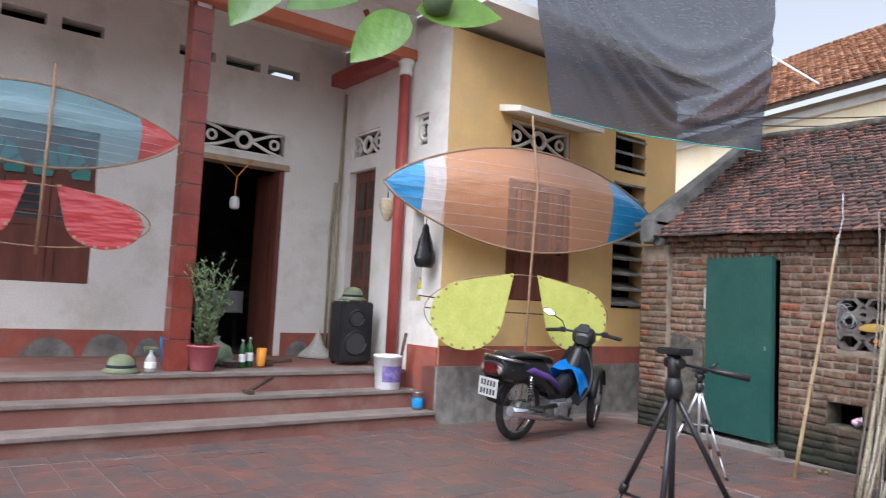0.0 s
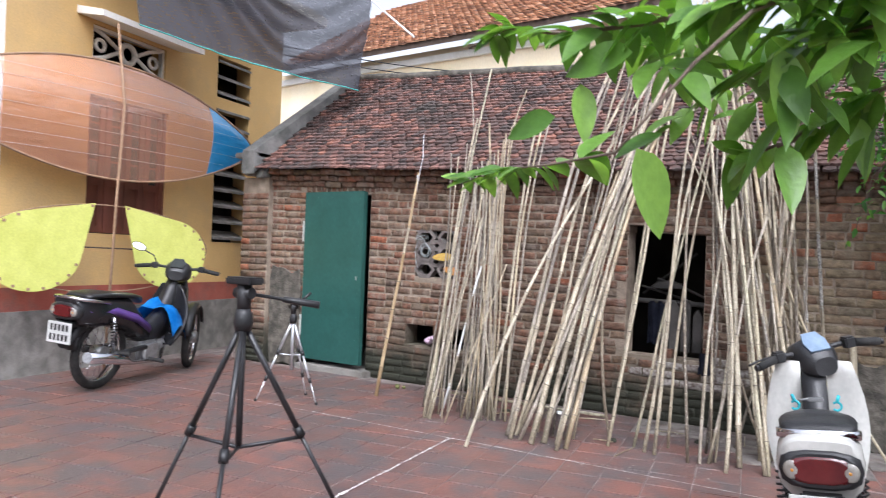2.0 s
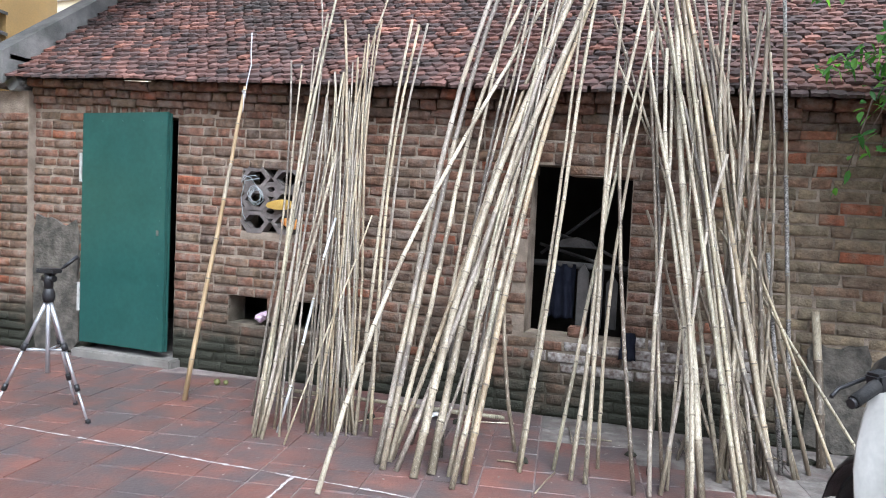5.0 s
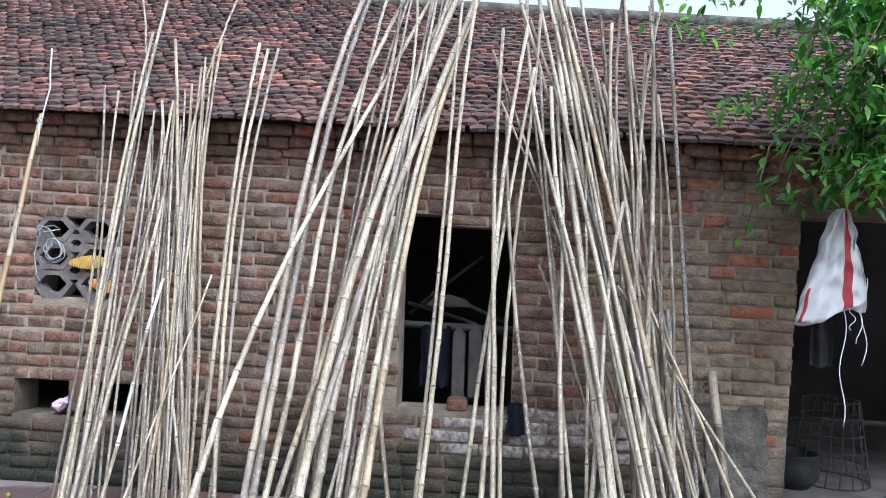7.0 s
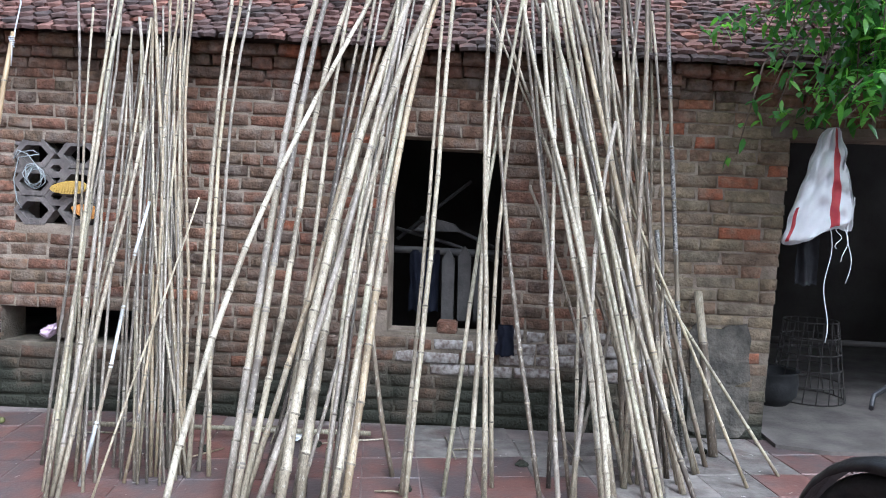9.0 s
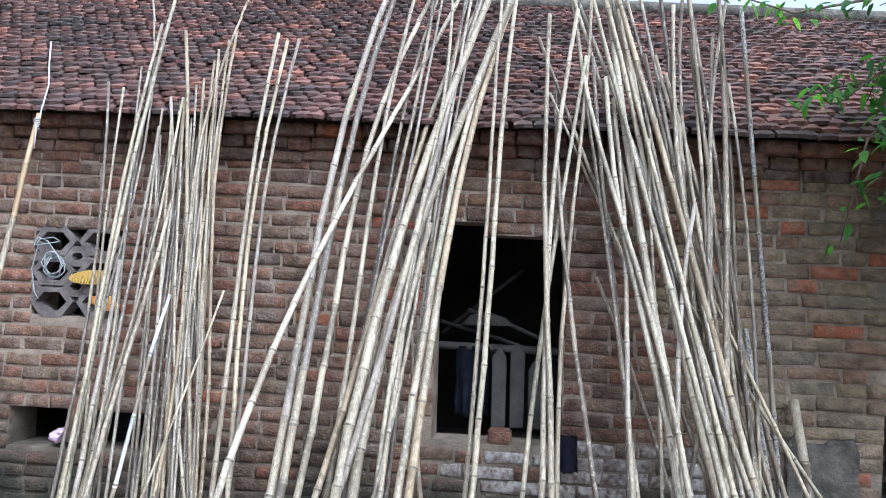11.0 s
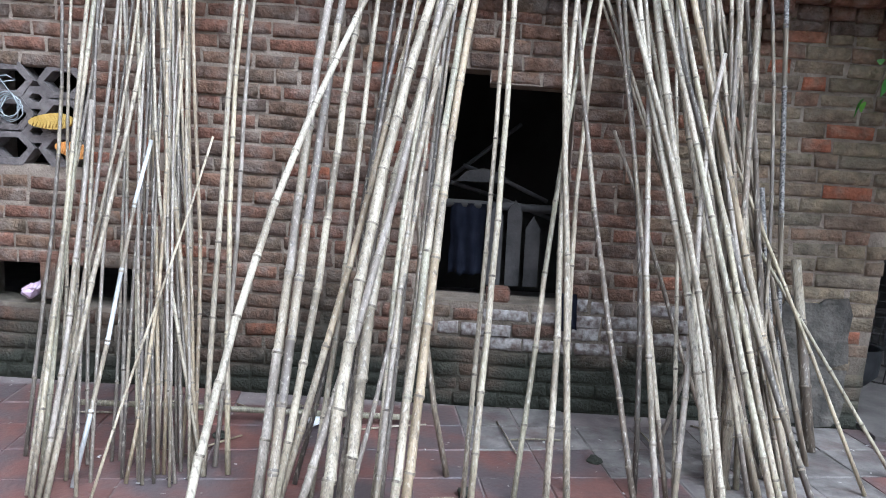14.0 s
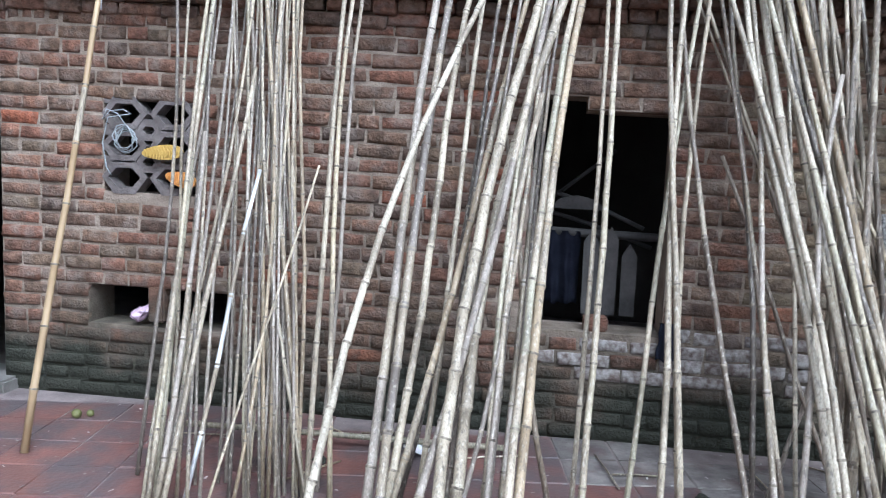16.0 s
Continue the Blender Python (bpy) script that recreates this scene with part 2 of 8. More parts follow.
def bamboo_mat(name, stops, streak=0.45, spots=0.6):
    """Dry cane: fibre streaks along it, blackish mildew spots, its own tone for each cane."""
    m = mat(name, (0.62, 0.60, 0.57), (1.18, 1.17, 1.14), 9, 0.45, 0, 90, vary="object", stops=stops, stretch=(1, 1, 0.3), spec=0.35)
    nd, ln = m.node_tree.nodes, m.node_tree.links
    b = nd["Principled BSDF"]
    col = b.inputs["Base Color"].links[0].from_socket
    tc = nd.new("ShaderNodeTexCoord")
    info = nd.new("ShaderNodeObjectInfo")
    shift = nd.new("ShaderNodeVectorMath")
    shift.operation = "ADD"
    ln.new(tc.outputs["Object"], shift.inputs[0])
    ln.new(info.outputs["Random"], shift.inputs[1])

    def layer(scale, lo, hi, dark, tint):
        mp = nd.new("ShaderNodeMapping")
        mp.inputs["Scale"].default_value = scale
        ns = nd.new("ShaderNodeTexNoise")
        ns.inputs["Scale"].default_value, ns.inputs["Detail"].default_value = 1.0, 3
        ln.new(shift.outputs[0], mp.inputs[0])
        ln.new(mp.outputs[0], ns.inputs["Vector"])
        mr = nd.new("ShaderNodeMapRange")
        mr.inputs["From Min"].default_value, mr.inputs["From Max"].default_value = lo, hi
        mr.inputs["To Max"].default_value = dark
        ln.new(ns.outputs[0], mr.inputs["Value"])
        mx = nd.new("ShaderNodeMix")
        mx.data_type = "RGBA"
        ln.new(mr.outputs[0], mx.inputs["Factor"])
        ln.new(col, mx.inputs["A"])
        mx.inputs["B"].default_value = (*tint, 1)
        return mx.outputs["Result"], ns.outputs[0]

    col, fibre = layer((210, 210, 2.2), 0.48, 0.66, streak, (0.115, 0.095, 0.07))
    col, _ = layer((75, 75, 7), 0.57, 0.68, spots, (0.05, 0.044, 0.038))
    col, _ = layer((130, 130, 1.6), 0.56, 0.69, 0.45, (0.66, 0.61, 0.50))
    ln.new(col, b.inputs["Base Color"])
    bp = nd.new("ShaderNodeBump")
    bp.inputs["Strength"].default_value, bp.inputs["Distance"].default_value = 0.6, 0.004
    ln.new(fibre, bp.inputs["Height"])
    ln.new(bp.outputs[0], b.inputs["Normal"])
    return m


M_BAMBOO = bamboo_mat("dry_bamboo", [(0.0, (0.15, 0.122, 0.087)), (0.15, (0.31, 0.262, 0.18)), (0.32, (0.43, 0.365, 0.245)), (0.5, (0.31, 0.29, 0.21)), (0.68, (0.50, 0.43, 0.305)), (0.82, (0.24, 0.203, 0.15)), (0.93, (0.60, 0.55, 0.43)), (1.0, (0.40, 0.34, 0.24))], 0.5, 0.5)
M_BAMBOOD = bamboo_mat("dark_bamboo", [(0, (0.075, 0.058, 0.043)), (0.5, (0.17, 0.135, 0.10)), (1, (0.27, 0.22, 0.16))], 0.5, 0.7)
M_BAMBOOP = bamboo_mat("bleached_bamboo", [(0, (0.30, 0.255, 0.182)), (0.4, (0.39, 0.342, 0.255)), (0.7, (0.34, 0.285, 0.20)), (1, (0.47, 0.43, 0.34))], 0.6, 0.6)
M_BAMBOOG = bamboo_mat("grey_bamboo", [(0, (0.105, 0.09, 0.076)), (0.35, (0.19, 0.165, 0.138)), (0.65, (0.30, 0.262, 0.218)), (1, (0.39, 0.345, 0.29))], 0.5, 0.45)
M_BAMBOOT = bamboo_mat("tan_bamboo", [(0, (0.28, 0.22, 0.145)), (0.5, (0.37, 0.295, 0.192)), (1, (0.32, 0.262, 0.18))], 0.45, 0.5)
M_BAMBOOS = bamboo_mat("silvery_bamboo_skin", [(0, (0.55, 0.57, 0.57)), (1, (0.66, 0.68, 0.68))], 0.3, 0.2)
M_SHEATH = bamboo_mat("dull_bamboo_sheath", [(0, (0.22, 0.185, 0.135)), (0.5, (0.40, 0.345, 0.255)), (1, (0.29, 0.25, 0.185))], 0.65, 0.4)
M_NODE = mat("bamboo_node", (0.07, 0.055, 0.04), (0.30, 0.26, 0.19), 60, 0.7, 0.2, 90)
M_CANE = mat("yellow_cane", (0.30, 0.21, 0.11), (0.38, 0.28, 0.16), 12, 0.4, 0.1, 90, stretch=(1, 1, 0.15))


# ---- mesh helpers ----
def box(bm, x0, x1, y0, y1, z0, z1, m=0, bev=0.0):
    v = [bm.verts.new(p) for p in ((x0, y0, z0), (x1, y0, z0), (x1, y1, z0), (x0, y1, z0), (x0, y0, z1), (x1, y0, z1), (x1, y1, z1), (x0, y1, z1))]
    fs = [bm.faces.new([v[i] for i in f]) for f in ((0, 3, 2, 1), (4, 5, 6, 7), (0, 1, 5, 4), (1, 2, 6, 5), (2, 3, 7, 6), (3, 0, 4, 7))]
    for f in fs:
        f.material_index = m
    if bev:
        bmesh.ops.bevel(bm, geom=list({e for f in fs for e in f.edges}), offset=bev, segments=2, affect="EDGES", clamp_overlap=True)
    return v


def tube(bm, pts, radii, sides=8, m=0, cap=True):
    """A round bar through the points, with a radius at each."""
    pts = [Vector(p) for p in pts]
    if not hasattr(radii, "__len__"):
        radii = [radii] * len(pts)
    rings, side = [], None
    for i, p in enumerate(pts):
        d = (pts[min(i + 1, len(pts) - 1)] - pts[max(i - 1, 0)]).normalized()
        if side is None:
            side = d.orthogonal().normalized()
        side = (side - d * side.dot(d)).normalized()
        up = d.cross(side)
        rings.append([bm.verts.new(p + radii[i] * (math.cos(a) * side + math.sin(a) * up)) for a in (2 * math.pi * k / sides for k in range(sides))])
    for a, b in zip(rings, rings[1:]):
        for k in range(sides):
            f = bm.faces.new((a[k], a[(k + 1) % sides], b[(k + 1) % sides], b[k]))
            f.smooth, f.material_index = True, m
    if cap:
        for r, flip in ((rings[0], True), (rings[-1], False)):
            f = bm.faces.new(list(reversed(r)) if flip else r)
            f.material_index = m
    return rings


def lathe(bm, profile, centre=(0, 0, 0), sides=24, m=0):
    """Turns (radius, height) pairs round the z axis."""
    c = Vector(centre)
    rings = [[bm.verts.new(c + Vector((r * math.cos(2 * math.pi * k / sides), r * math.sin(2 * math.pi * k / sides), z))) for k in range(sides)] for r, z in profile]
    for a, b in zip(rings, rings[1:]):
        for k in range(sides):
            f = bm.faces.new((a[k], a[(k + 1) % sides], b[(k + 1) % sides], b[k]))
            f.smooth, f.material_index = True, m
    for r, flip in ((rings[0], True), (rings[-1], False)):
        f = bm.faces.new(list(reversed(r)) if flip else r)
        f.material_index = m


def prism(bm, outline, h0, h1, axis="z", m=0):
    """An outline of (a, b) pairs pushed from h0 to h1 along an axis."""
    def at(a, b, h):
        return {"z": (a, b, h), "y": (a, h, b), "x": (h, a, b)}[axis]
    lo = [bm.verts.new(at(a, b, h0)) for a, b in outline]
    hi = [bm.verts.new(at(a, b, h1)) for a, b in outline]
    fs = [bm.faces.new(lo), bm.faces.new(list(reversed(hi)))]
    n = len(outline)
    for k in range(n):
        fs.append(bm.faces.new((lo[k], hi[k], hi[(k + 1) % n], lo[(k + 1) % n])))
    for f in fs:
        f.material_index = m
    return fs


def mesh_of(name, bm, mats, smooth=False):
    bmesh.ops.recalc_face_normals(bm, faces=bm.faces)
    me = bpy.data.meshes.new(name)
    bm.to_mesh(me)
    bm.free()
    for m in mats if isinstance(mats, (list, tuple)) else [mats]:
        me.materials.append(m)
    if smooth:
        for p in me.polygons:
            p.use_smooth = True
    return me


def thing(name, bm, mats, label="", category="", group="", kind="", at=None, smooth=False):
    ob = new(name, mesh_of(name, bm, mats, smooth))
    if at is not None:
        ob.matrix_world = at
    return tagged(ob, label, category, group, kind)


def holder(name, label, category, group="", kind="", at=None):
    ob = new(name)
    ob.empty_display_size = 0.1
    if at is not None:
        ob.matrix_world = at
    return tagged(ob, label, category, group, kind)


def part(name, bm, material, parent, label="", smooth=False):
    ob = new(name, mesh_of(name, bm, material, smooth))
    ob.parent = parent
    return tagged(ob, label)


def piece(name, me, parent, m=None):
    ob = new(name, me)
    ob.parent = parent
    if m is not None:
        ob.matrix_basis = m
    return ob


def panel_with_holes(bm, a0, a1, z0, z1, holes, t0, t1, axis="y", m=0):
    """A wall slab with rectangular openings through it; axis is the way of its thickness."""
    xs = sorted({a0, a1, *[h[0] for h in holes], *[h[1] for h in holes]})
    zs = sorted({z0, z1, *[h[2] for h in holes], *[h[3] for h in holes]})
    xs = [x for x in xs if a0 <= x <= a1]
    zs = [z for z in zs if z0 <= z <= z1]
    solid = lambda i, j: 0 <= i < len(xs) - 1 and 0 <= j < len(zs) - 1 and not any(h[0] <= (xs[i] + xs[i + 1]) / 2 <= h[1] and h[2] <= (zs[j] + zs[j + 1]) / 2 <= h[3] for h in holes)
    verts = {}

    def vert(i, j, t):
        if (i, j, t) not in verts:
            p = (xs[i], (t0, t1)[t], zs[j]) if axis == "y" else ((t0, t1)[t], xs[i], zs[j])
            verts[(i, j, t)] = bm.verts.new(p)
        return verts[(i, j, t)]

    for i in range(len(xs) - 1):
        for j in range(len(zs) - 1):
            if not solid(i, j):
                continue
            quads = [[(i, j, 0), (i + 1, j, 0), (i + 1, j + 1, 0), (i, j + 1, 0)], [(i, j, 1), (i, j + 1, 1), (i + 1, j + 1, 1), (i + 1, j, 1)]]
            if not solid(i - 1, j):
                quads.append([(i, j, 0), (i, j + 1, 0), (i, j + 1, 1), (i, j, 1)])
            if not solid(i + 1, j):
                quads.append([(i + 1, j, 0), (i + 1, j, 1), (i + 1, j + 1, 1), (i + 1, j + 1, 0)])
            if not solid(i, j - 1):
                quads.append([(i, j, 0), (i, j, 1), (i + 1, j, 1), (i + 1, j, 0)])
            if not solid(i, j + 1):
                quads.append([(i, j + 1, 0), (i + 1, j + 1, 0), (i + 1, j + 1, 1), (i, j + 1, 1)])
            for q in quads:
                bm.faces.new([vert(*k) for k in q]).material_index = m


# the brick outhouse has settled: its courses fall slightly to one end
SAG = 0.018


def settle(x, z):
    return z * (1 - SAG * x)


def settle_mesh(bm):
    for v in bm.verts:
        v.co.z = settle(v.co.x, v.co.z)


HOUSE = pose(-1.553, -2.488, 0, 0, 0, 9)  # local x out of the front, y along it

# ---- ground ----
bm = bmesh.new()
bmesh.ops.create_grid(bm, x_segments=8, y_segments=8, size=60)
for v in bm.verts:
    v.co.z = -0.0045
thing("ground", bm, M_JOINT, "dull grey-brown bedding of the courtyard paving", "ground", kind="structure")

# ---- brick outhouse: wall core, openings ----
EAVE = 2.07
DOOR = (-0.14, 0.67, 0.0, 1.87)
WIN = (3.33, 3.945, 0.535, 1.60)
NOTCH = (3.34, 3.565, 1.60, 1.66)
LAT = (1.235, 1.72, 1.065, 1.535)
HOLE = (1.145, 1.92, 0.38, 0.585)
SHED = (5.315, 7.4, 0.0, 1.77)
HOLES = [DOOR, WIN, NOTCH, LAT, HOLE, SHED]
bm = bmesh.new()
panel_with_holes(bm, -1.0, 8.4, -0.1, EAVE + 0.05, HOLES, 0.004, 0.22)
settle_mesh(bm)
wall_south = thing("wall_south", bm, M_MORTAR, "old red-brown brick outhouse wall with crumbling mortar", "wall", kind="structure")

# inner walls, the room's darkness put into their colour
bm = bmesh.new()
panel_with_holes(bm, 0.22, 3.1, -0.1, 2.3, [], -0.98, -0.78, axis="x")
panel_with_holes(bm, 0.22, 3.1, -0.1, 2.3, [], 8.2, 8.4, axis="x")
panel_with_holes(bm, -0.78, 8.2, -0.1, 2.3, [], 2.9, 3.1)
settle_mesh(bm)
thing("wall_inner", bm, M_DARK, "inner walls of the outhouse, coloured near-black for the dim interior", "wall", kind="structure")
bm = bmesh.new()
box(bm, -0.78, 8.2, 0.22, 2.9, -0.015, 0.012)
thing("floor", bm, M_EARTH, "packed earth floor of the dark outhouse", "floor", kind="structure")

# roof slab
RIDGE_Y, RIDGE_Z, LOW_Y, LOW_Z = 1.56, 3.47, -0.20, 2.105
bm = bmesh.new()
prism(bm, [(-0.05, 2.196), (RIDGE_Y, RIDGE_Z - 0.03), (3.3, 2.2), (3.3, 2.1), (RIDGE_Y, RIDGE_Z - 0.12), (-0.05, 2.125)], -0.9, 8.5, axis="x")
bmesh.ops.subdivide_edges(bm, edges=[e for e in bm.edges if abs(e.verts[0].co.x - e.verts[1].co.x) > 2], cuts=8)
settle_mesh(bm)
roof = thing("roof", bm, M_DARKWOOD, "steep outhouse roof of dark weathered clay scale tiles", "roof", kind="structure")

# ---- house ----
bm = bmesh.new()
BAYWIN, LOUV1, LOUV2 = (0.91, 1.97, 1.35, 2.75), (2.77, 3.40, 1.32, 2.98), (2.77, 3.40, 3.13, 3.64)
BAYLAT = (0.92, 1.91, 3.10, 3.46)
panel_with_holes(bm, 0.0, 4.1, 0.62, 4.3, [BAYWIN, LOUV1, LOUV2, BAYLAT], -0.22, 0.0, axis="x")
thing("wall_east", bm, M_YELLOW, "ochre-yellow limewashed bay wall of the house", "wall", kind="structure", at=HOUSE)
bm = bmesh.new()
panel_with_holes(bm, 0.012, 4.1, 0.60, 0.82, [], -0.22, 0.012, axis="x")
thing("trim", bm, M_REDBAND, "faded red painted band along the wall foot", "trim", kind="structure", at=HOUSE)
bm = bmesh.new()
panel_with_holes(bm, -0.02, 4.2, -0.1, 0.60, [], -0.24, 0.03, axis="x")
thing("wall_plinth", bm, M_CEMENTP, "stained grey cement plinth under the yellow wall", "wall", kind="structure", at=HOUSE)
SIDEDOOR, SIDEVENT, NICHE1, NICHE2 = (-2.10, -1.46, 0.51, 2.92), (-2.10, -1.40, 3.08, 3.42), (-0.65, -0.38, 3.04, 3.42), (-0.58, -0.36, 1.28, 2.30)
bm = bmesh.new()
panel_with_holes(bm, -2.4, -0.22, 0.51, 4.6, [SIDEDOOR, SIDEVENT, NICHE1, NICHE2], 0.0, 0.2)
panel_with_holes(bm, -0.22, -0.003, 0.62, 4.3, [], -0.001, 0.0)
thing("wall_side", bm, M_WHITE, "grey-white limewashed side wall on the veranda", "wall", kind="structure", at=HOUSE)
MAINDOOR, MAINWIN, TRANS = (-1.88, -0.78, 0.51, 2.88), (-4.25, -2.97, 1.29, 2.95), (-1.90, -0.78, 3.0, 3.34)
VENTS = [(-4.0 + k, -3.58 + k, 4.0, 4.13) for k in (0.0, 0.56)] + [(-2.2, -1.77, 4.04, 4.16), (-1.64, -1.2, 4.05, 4.17), (-1.1, -0.66, 4.06, 4.18)]
bm = bmesh.new()
panel_with_holes(bm, -7.0, 0.2, 0.51, 4.9, [MAINDOOR, MAINWIN, TRANS, *VENTS], -2.62, -2.4, axis="x")
thing("wall_west", bm, M_WHITE, "grey-white limewashed house front behind the veranda", "wall", kind="structure", at=HOUSE)
bm = bmesh.new()
box(bm, -2.62, -0.55, -7.0, 0.0, -0.1, 0.51)
thing("veranda", bm, M_STEP, "terracotta-red tiled veranda floor of the house", "floor", kind="structure", at=HOUSE)
bm = bmesh.new()
for d0, z1 in ((-0.28, 0.33), (0.05, 0.145)):
    box(bm, -0.56, d0, -7.0, -0.03, -0.1, z1 - 0.035)
steps = thing("steps", bm, M_STEP, "terracotta-red steps with worn cement treads", "steps", kind="structure", at=HOUSE)

# rooms behind the openings, closed and unlit, their dimness also in the wall colour
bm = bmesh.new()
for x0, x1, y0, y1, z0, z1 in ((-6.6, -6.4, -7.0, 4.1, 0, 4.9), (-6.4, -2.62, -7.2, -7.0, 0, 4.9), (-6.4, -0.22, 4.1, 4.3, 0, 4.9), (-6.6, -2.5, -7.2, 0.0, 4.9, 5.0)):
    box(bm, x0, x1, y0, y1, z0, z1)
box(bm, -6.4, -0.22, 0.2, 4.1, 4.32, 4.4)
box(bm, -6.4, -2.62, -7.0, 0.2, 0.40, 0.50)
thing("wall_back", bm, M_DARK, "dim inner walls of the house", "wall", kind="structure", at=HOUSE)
bm = bmesh.new()
box(bm, -2.4, 0.35, -7.2, 0.0, 4.62, 4.75)
box(bm, -6.6, 0.55, 0.0, 4.35, 4.42, 4.55)
thing("ceiling", bm, M_WHITE, "pale plastered veranda soffit of the house", "ceiling", kind="structure", at=HOUSE)

# ---- plain walls that close the yard out of sight ----
bm = bmesh.new()
box(bm, -3, 12, -12.2, -12, 0, 2.4)
box(bm, 12, 12.2, -12, 12, 0, 2.4)
thing("wall_yard", bm, M_CEMENTP, "plain cement yard wall", "wall", kind="structure")

# ---- house behind ----
FAR = pose(-3.5, 9.0, 0.45, 0, 0, -4)
bm = bmesh.new()
box(bm, -9, 5, 0, 5, -0.45, 5.9)
far_house = holder("far_house", "tall cream-washed house behind the outhouse", "house", at=FAR)
part("wall", bm, mat("cream_limewash", (0.86, 0.72, 0.47), (0.92, 0.80, 0.58), 1.5, 0.9, 0.2, 40, stretch=(1, 1, 0.3)), far_house)


# ---- bamboo ----
def bamboo(name, foot, lean, length, r0, taper, material, label, bend=0.0, group="bamboo poles against the outhouse", sides=8, gap=0.24, sway=0.0):
    foot, lean = Vector(foot), Vector(lean)
    way = (lean - foot).normalized()
    sidew = way.cross(Vector((0, 0, 1))).normalized()
    n = max(3, int(length / gap))
    bm = bmesh.new()
    pts, rad = [], []
    wob = random.uniform(0, 6)
    for k in range(n + 1):
        u = k / n
        c = way * (length * u) + sidew * (bend * math.sin(math.pi * u) + sway * math.sin(2 * math.pi * u) + 0.004 * math.sin(9 * u + wob) + (0.12 * r0 * math.sin(47.0 * k + wob) if 0 < k < n else 0))
        r = r0 * (1 - taper * u)
        if 0 < k < n:
            for du, rr in ((-0.012, 1.0), (-0.004, 1.17), (0.004, 1.17), (0.012, 0.98)):
                pts.append(c + way * du)
                rad.append(r * rr)
        else:
            pts.append(c)
            rad.append(r)
    rings = tube(bm, pts, rad, sides)
    i = 1
    while i + 3 < len(rings):
        for a in (rings[i + 1],):
            for v in a:
                for f in v.link_faces:
                    if all(w in rings[i + 1] or w in rings[i + 2] for w in f.verts):
                        f.material_index = 1
        i += 4
    for a, b in zip(range(0, len(rings), 4), range(1, len(rings), 4)):
        if random.random() < 0.28:
            both = set(rings[a]) | set(rings[b])
            for v in rings[a]:
                for f in v.link_faces:
                    if all(w in both for w in f.verts):
                        f.material_index = 2
    ob = thing(name, bm, [material, M_NODE, M_SHEATH], label, "bamboo pole", group)
    ob.location = foot
    return ob


TONES = {"p": M_BAMBOOP, "c": M_BAMBOO, "g": M_BAMBOOG, "t": M_BAMBOOT, "d": M_BAMBOOD, "s": M_BAMBOOS}
random.seed(5)
R = random.uniform


def pole(fx, fy, ex, layer, length, r, bow, sway, tone, label):
    """A cane from its foot on the paving over the eave at ex; layers lie one before the other."""
    thin = r < 0.011
    return bamboo("bamboo_cane" if thin else "bamboo_pole", (fx, fy, 0.0), (ex, -0.255 - 0.022 * layer, settle(ex, 2.12)), length, r * (1.04 if thin else 0.88), 0.22, TONES[tone], label, bow, sides=7 if thin else 9, gap=R(0.20, 0.30) if thin else R(0.19, 0.29), sway=sway)


# the leaning poles, one by one
# the loose fan of thin canes
KIND = "thin dry bamboo cane in the loose fan of canes"
pole(1.927, -0.831, 1.743, 0, 2.28, 0.0080, 0.054, -0.010, "g", KIND)
pole(2.052, -0.876, 1.843, 1, 2.25, 0.0069, 0.010, 0.016, "p", KIND)
pole(2.167, -1.179, 1.969, 2, 2.75, 0.0092, -0.014, 0.006, "c", KIND)
pole(2.154, -1.105, 2.019, 2, 3.24, 0.0103, -0.040, -0.004, "c", KIND)
pole(2.106, -1.113, 1.841, 1, 3.27, 0.0069, 0.115, -0.035, "g", KIND)
pole(2.173, -1.151, 2.025, 3, 1.42, 0.0122, 0.024, -0.000, "g", KIND)
pole(2.158, -1.099, 2.052, 1, 2.10, 0.0080, 0.033, 0.005, "g", KIND)
pole(2.077, -0.805, 2.099, 0, 2.02, 0.0057, 0.006, -0.013, "g", KIND)
pole(2.101, -1.008, 2.138, 1, 2.23, 0.0069, 0.031, -0.012, "c", KIND)
pole(2.208, -1.177, 2.249, 3, 1.71, 0.0099, 0.004, -0.004, "p", KIND)
pole(2.614, -0.897, 2.156, 2, 2.06, 0.0069, -0.052, -0.001, "p", KIND)
pole(2.462, -0.800, 2.092, 1, 2.20, 0.0092, 0.003, -0.005, "g", KIND)
pole(2.395, -0.900, 2.337, 1, 2.19, 0.0069, -0.000, -0.003, "c", KIND)
pole(2.598, -0.872, 2.180, 2, 2.59, 0.0103, -0.008, -0.006, "t", KIND)
pole(2.545, -0.820, 2.305, 0, 2.40, 0.0057, -0.043, 0.030, "g", KIND)
pole(2.559, -0.852, 2.326, 2, 2.44, 0.0069, -0.011, 0.011, "t", KIND)
pole(2.565, -0.858, 2.391, 2, 2.54, 0.0080, -0.020, 0.021, "t", KIND)
pole(2.563, -0.854, 2.297, 1, 2.40, 0.0069, -0.021, 0.012, "t", KIND)
pole(2.383, -0.985, 2.391, 2, 2.90, 0.0069, -0.065, 0.057, "t", KIND)
pole(2.495, -0.801, 2.347, 1, 2.48, 0.0069, -0.002, 0.019, "t", KIND)
pole(2.224, -1.040, 2.373, 3, 1.25, 0.0089, -0.000, 0.006, "s", KIND)
pole(2.405, -0.950, 2.103, 1, 2.12, 0.0080, -0.000, -0.000, "c", KIND)
pole(2.457, -0.900, 2.154, 1, 2.21, 0.0080, -0.000, -0.000, "t", KIND)
pole(2.477, -0.900, 2.240, 1, 2.31, 0.0069, -0.000, -0.000, "t", KIND)
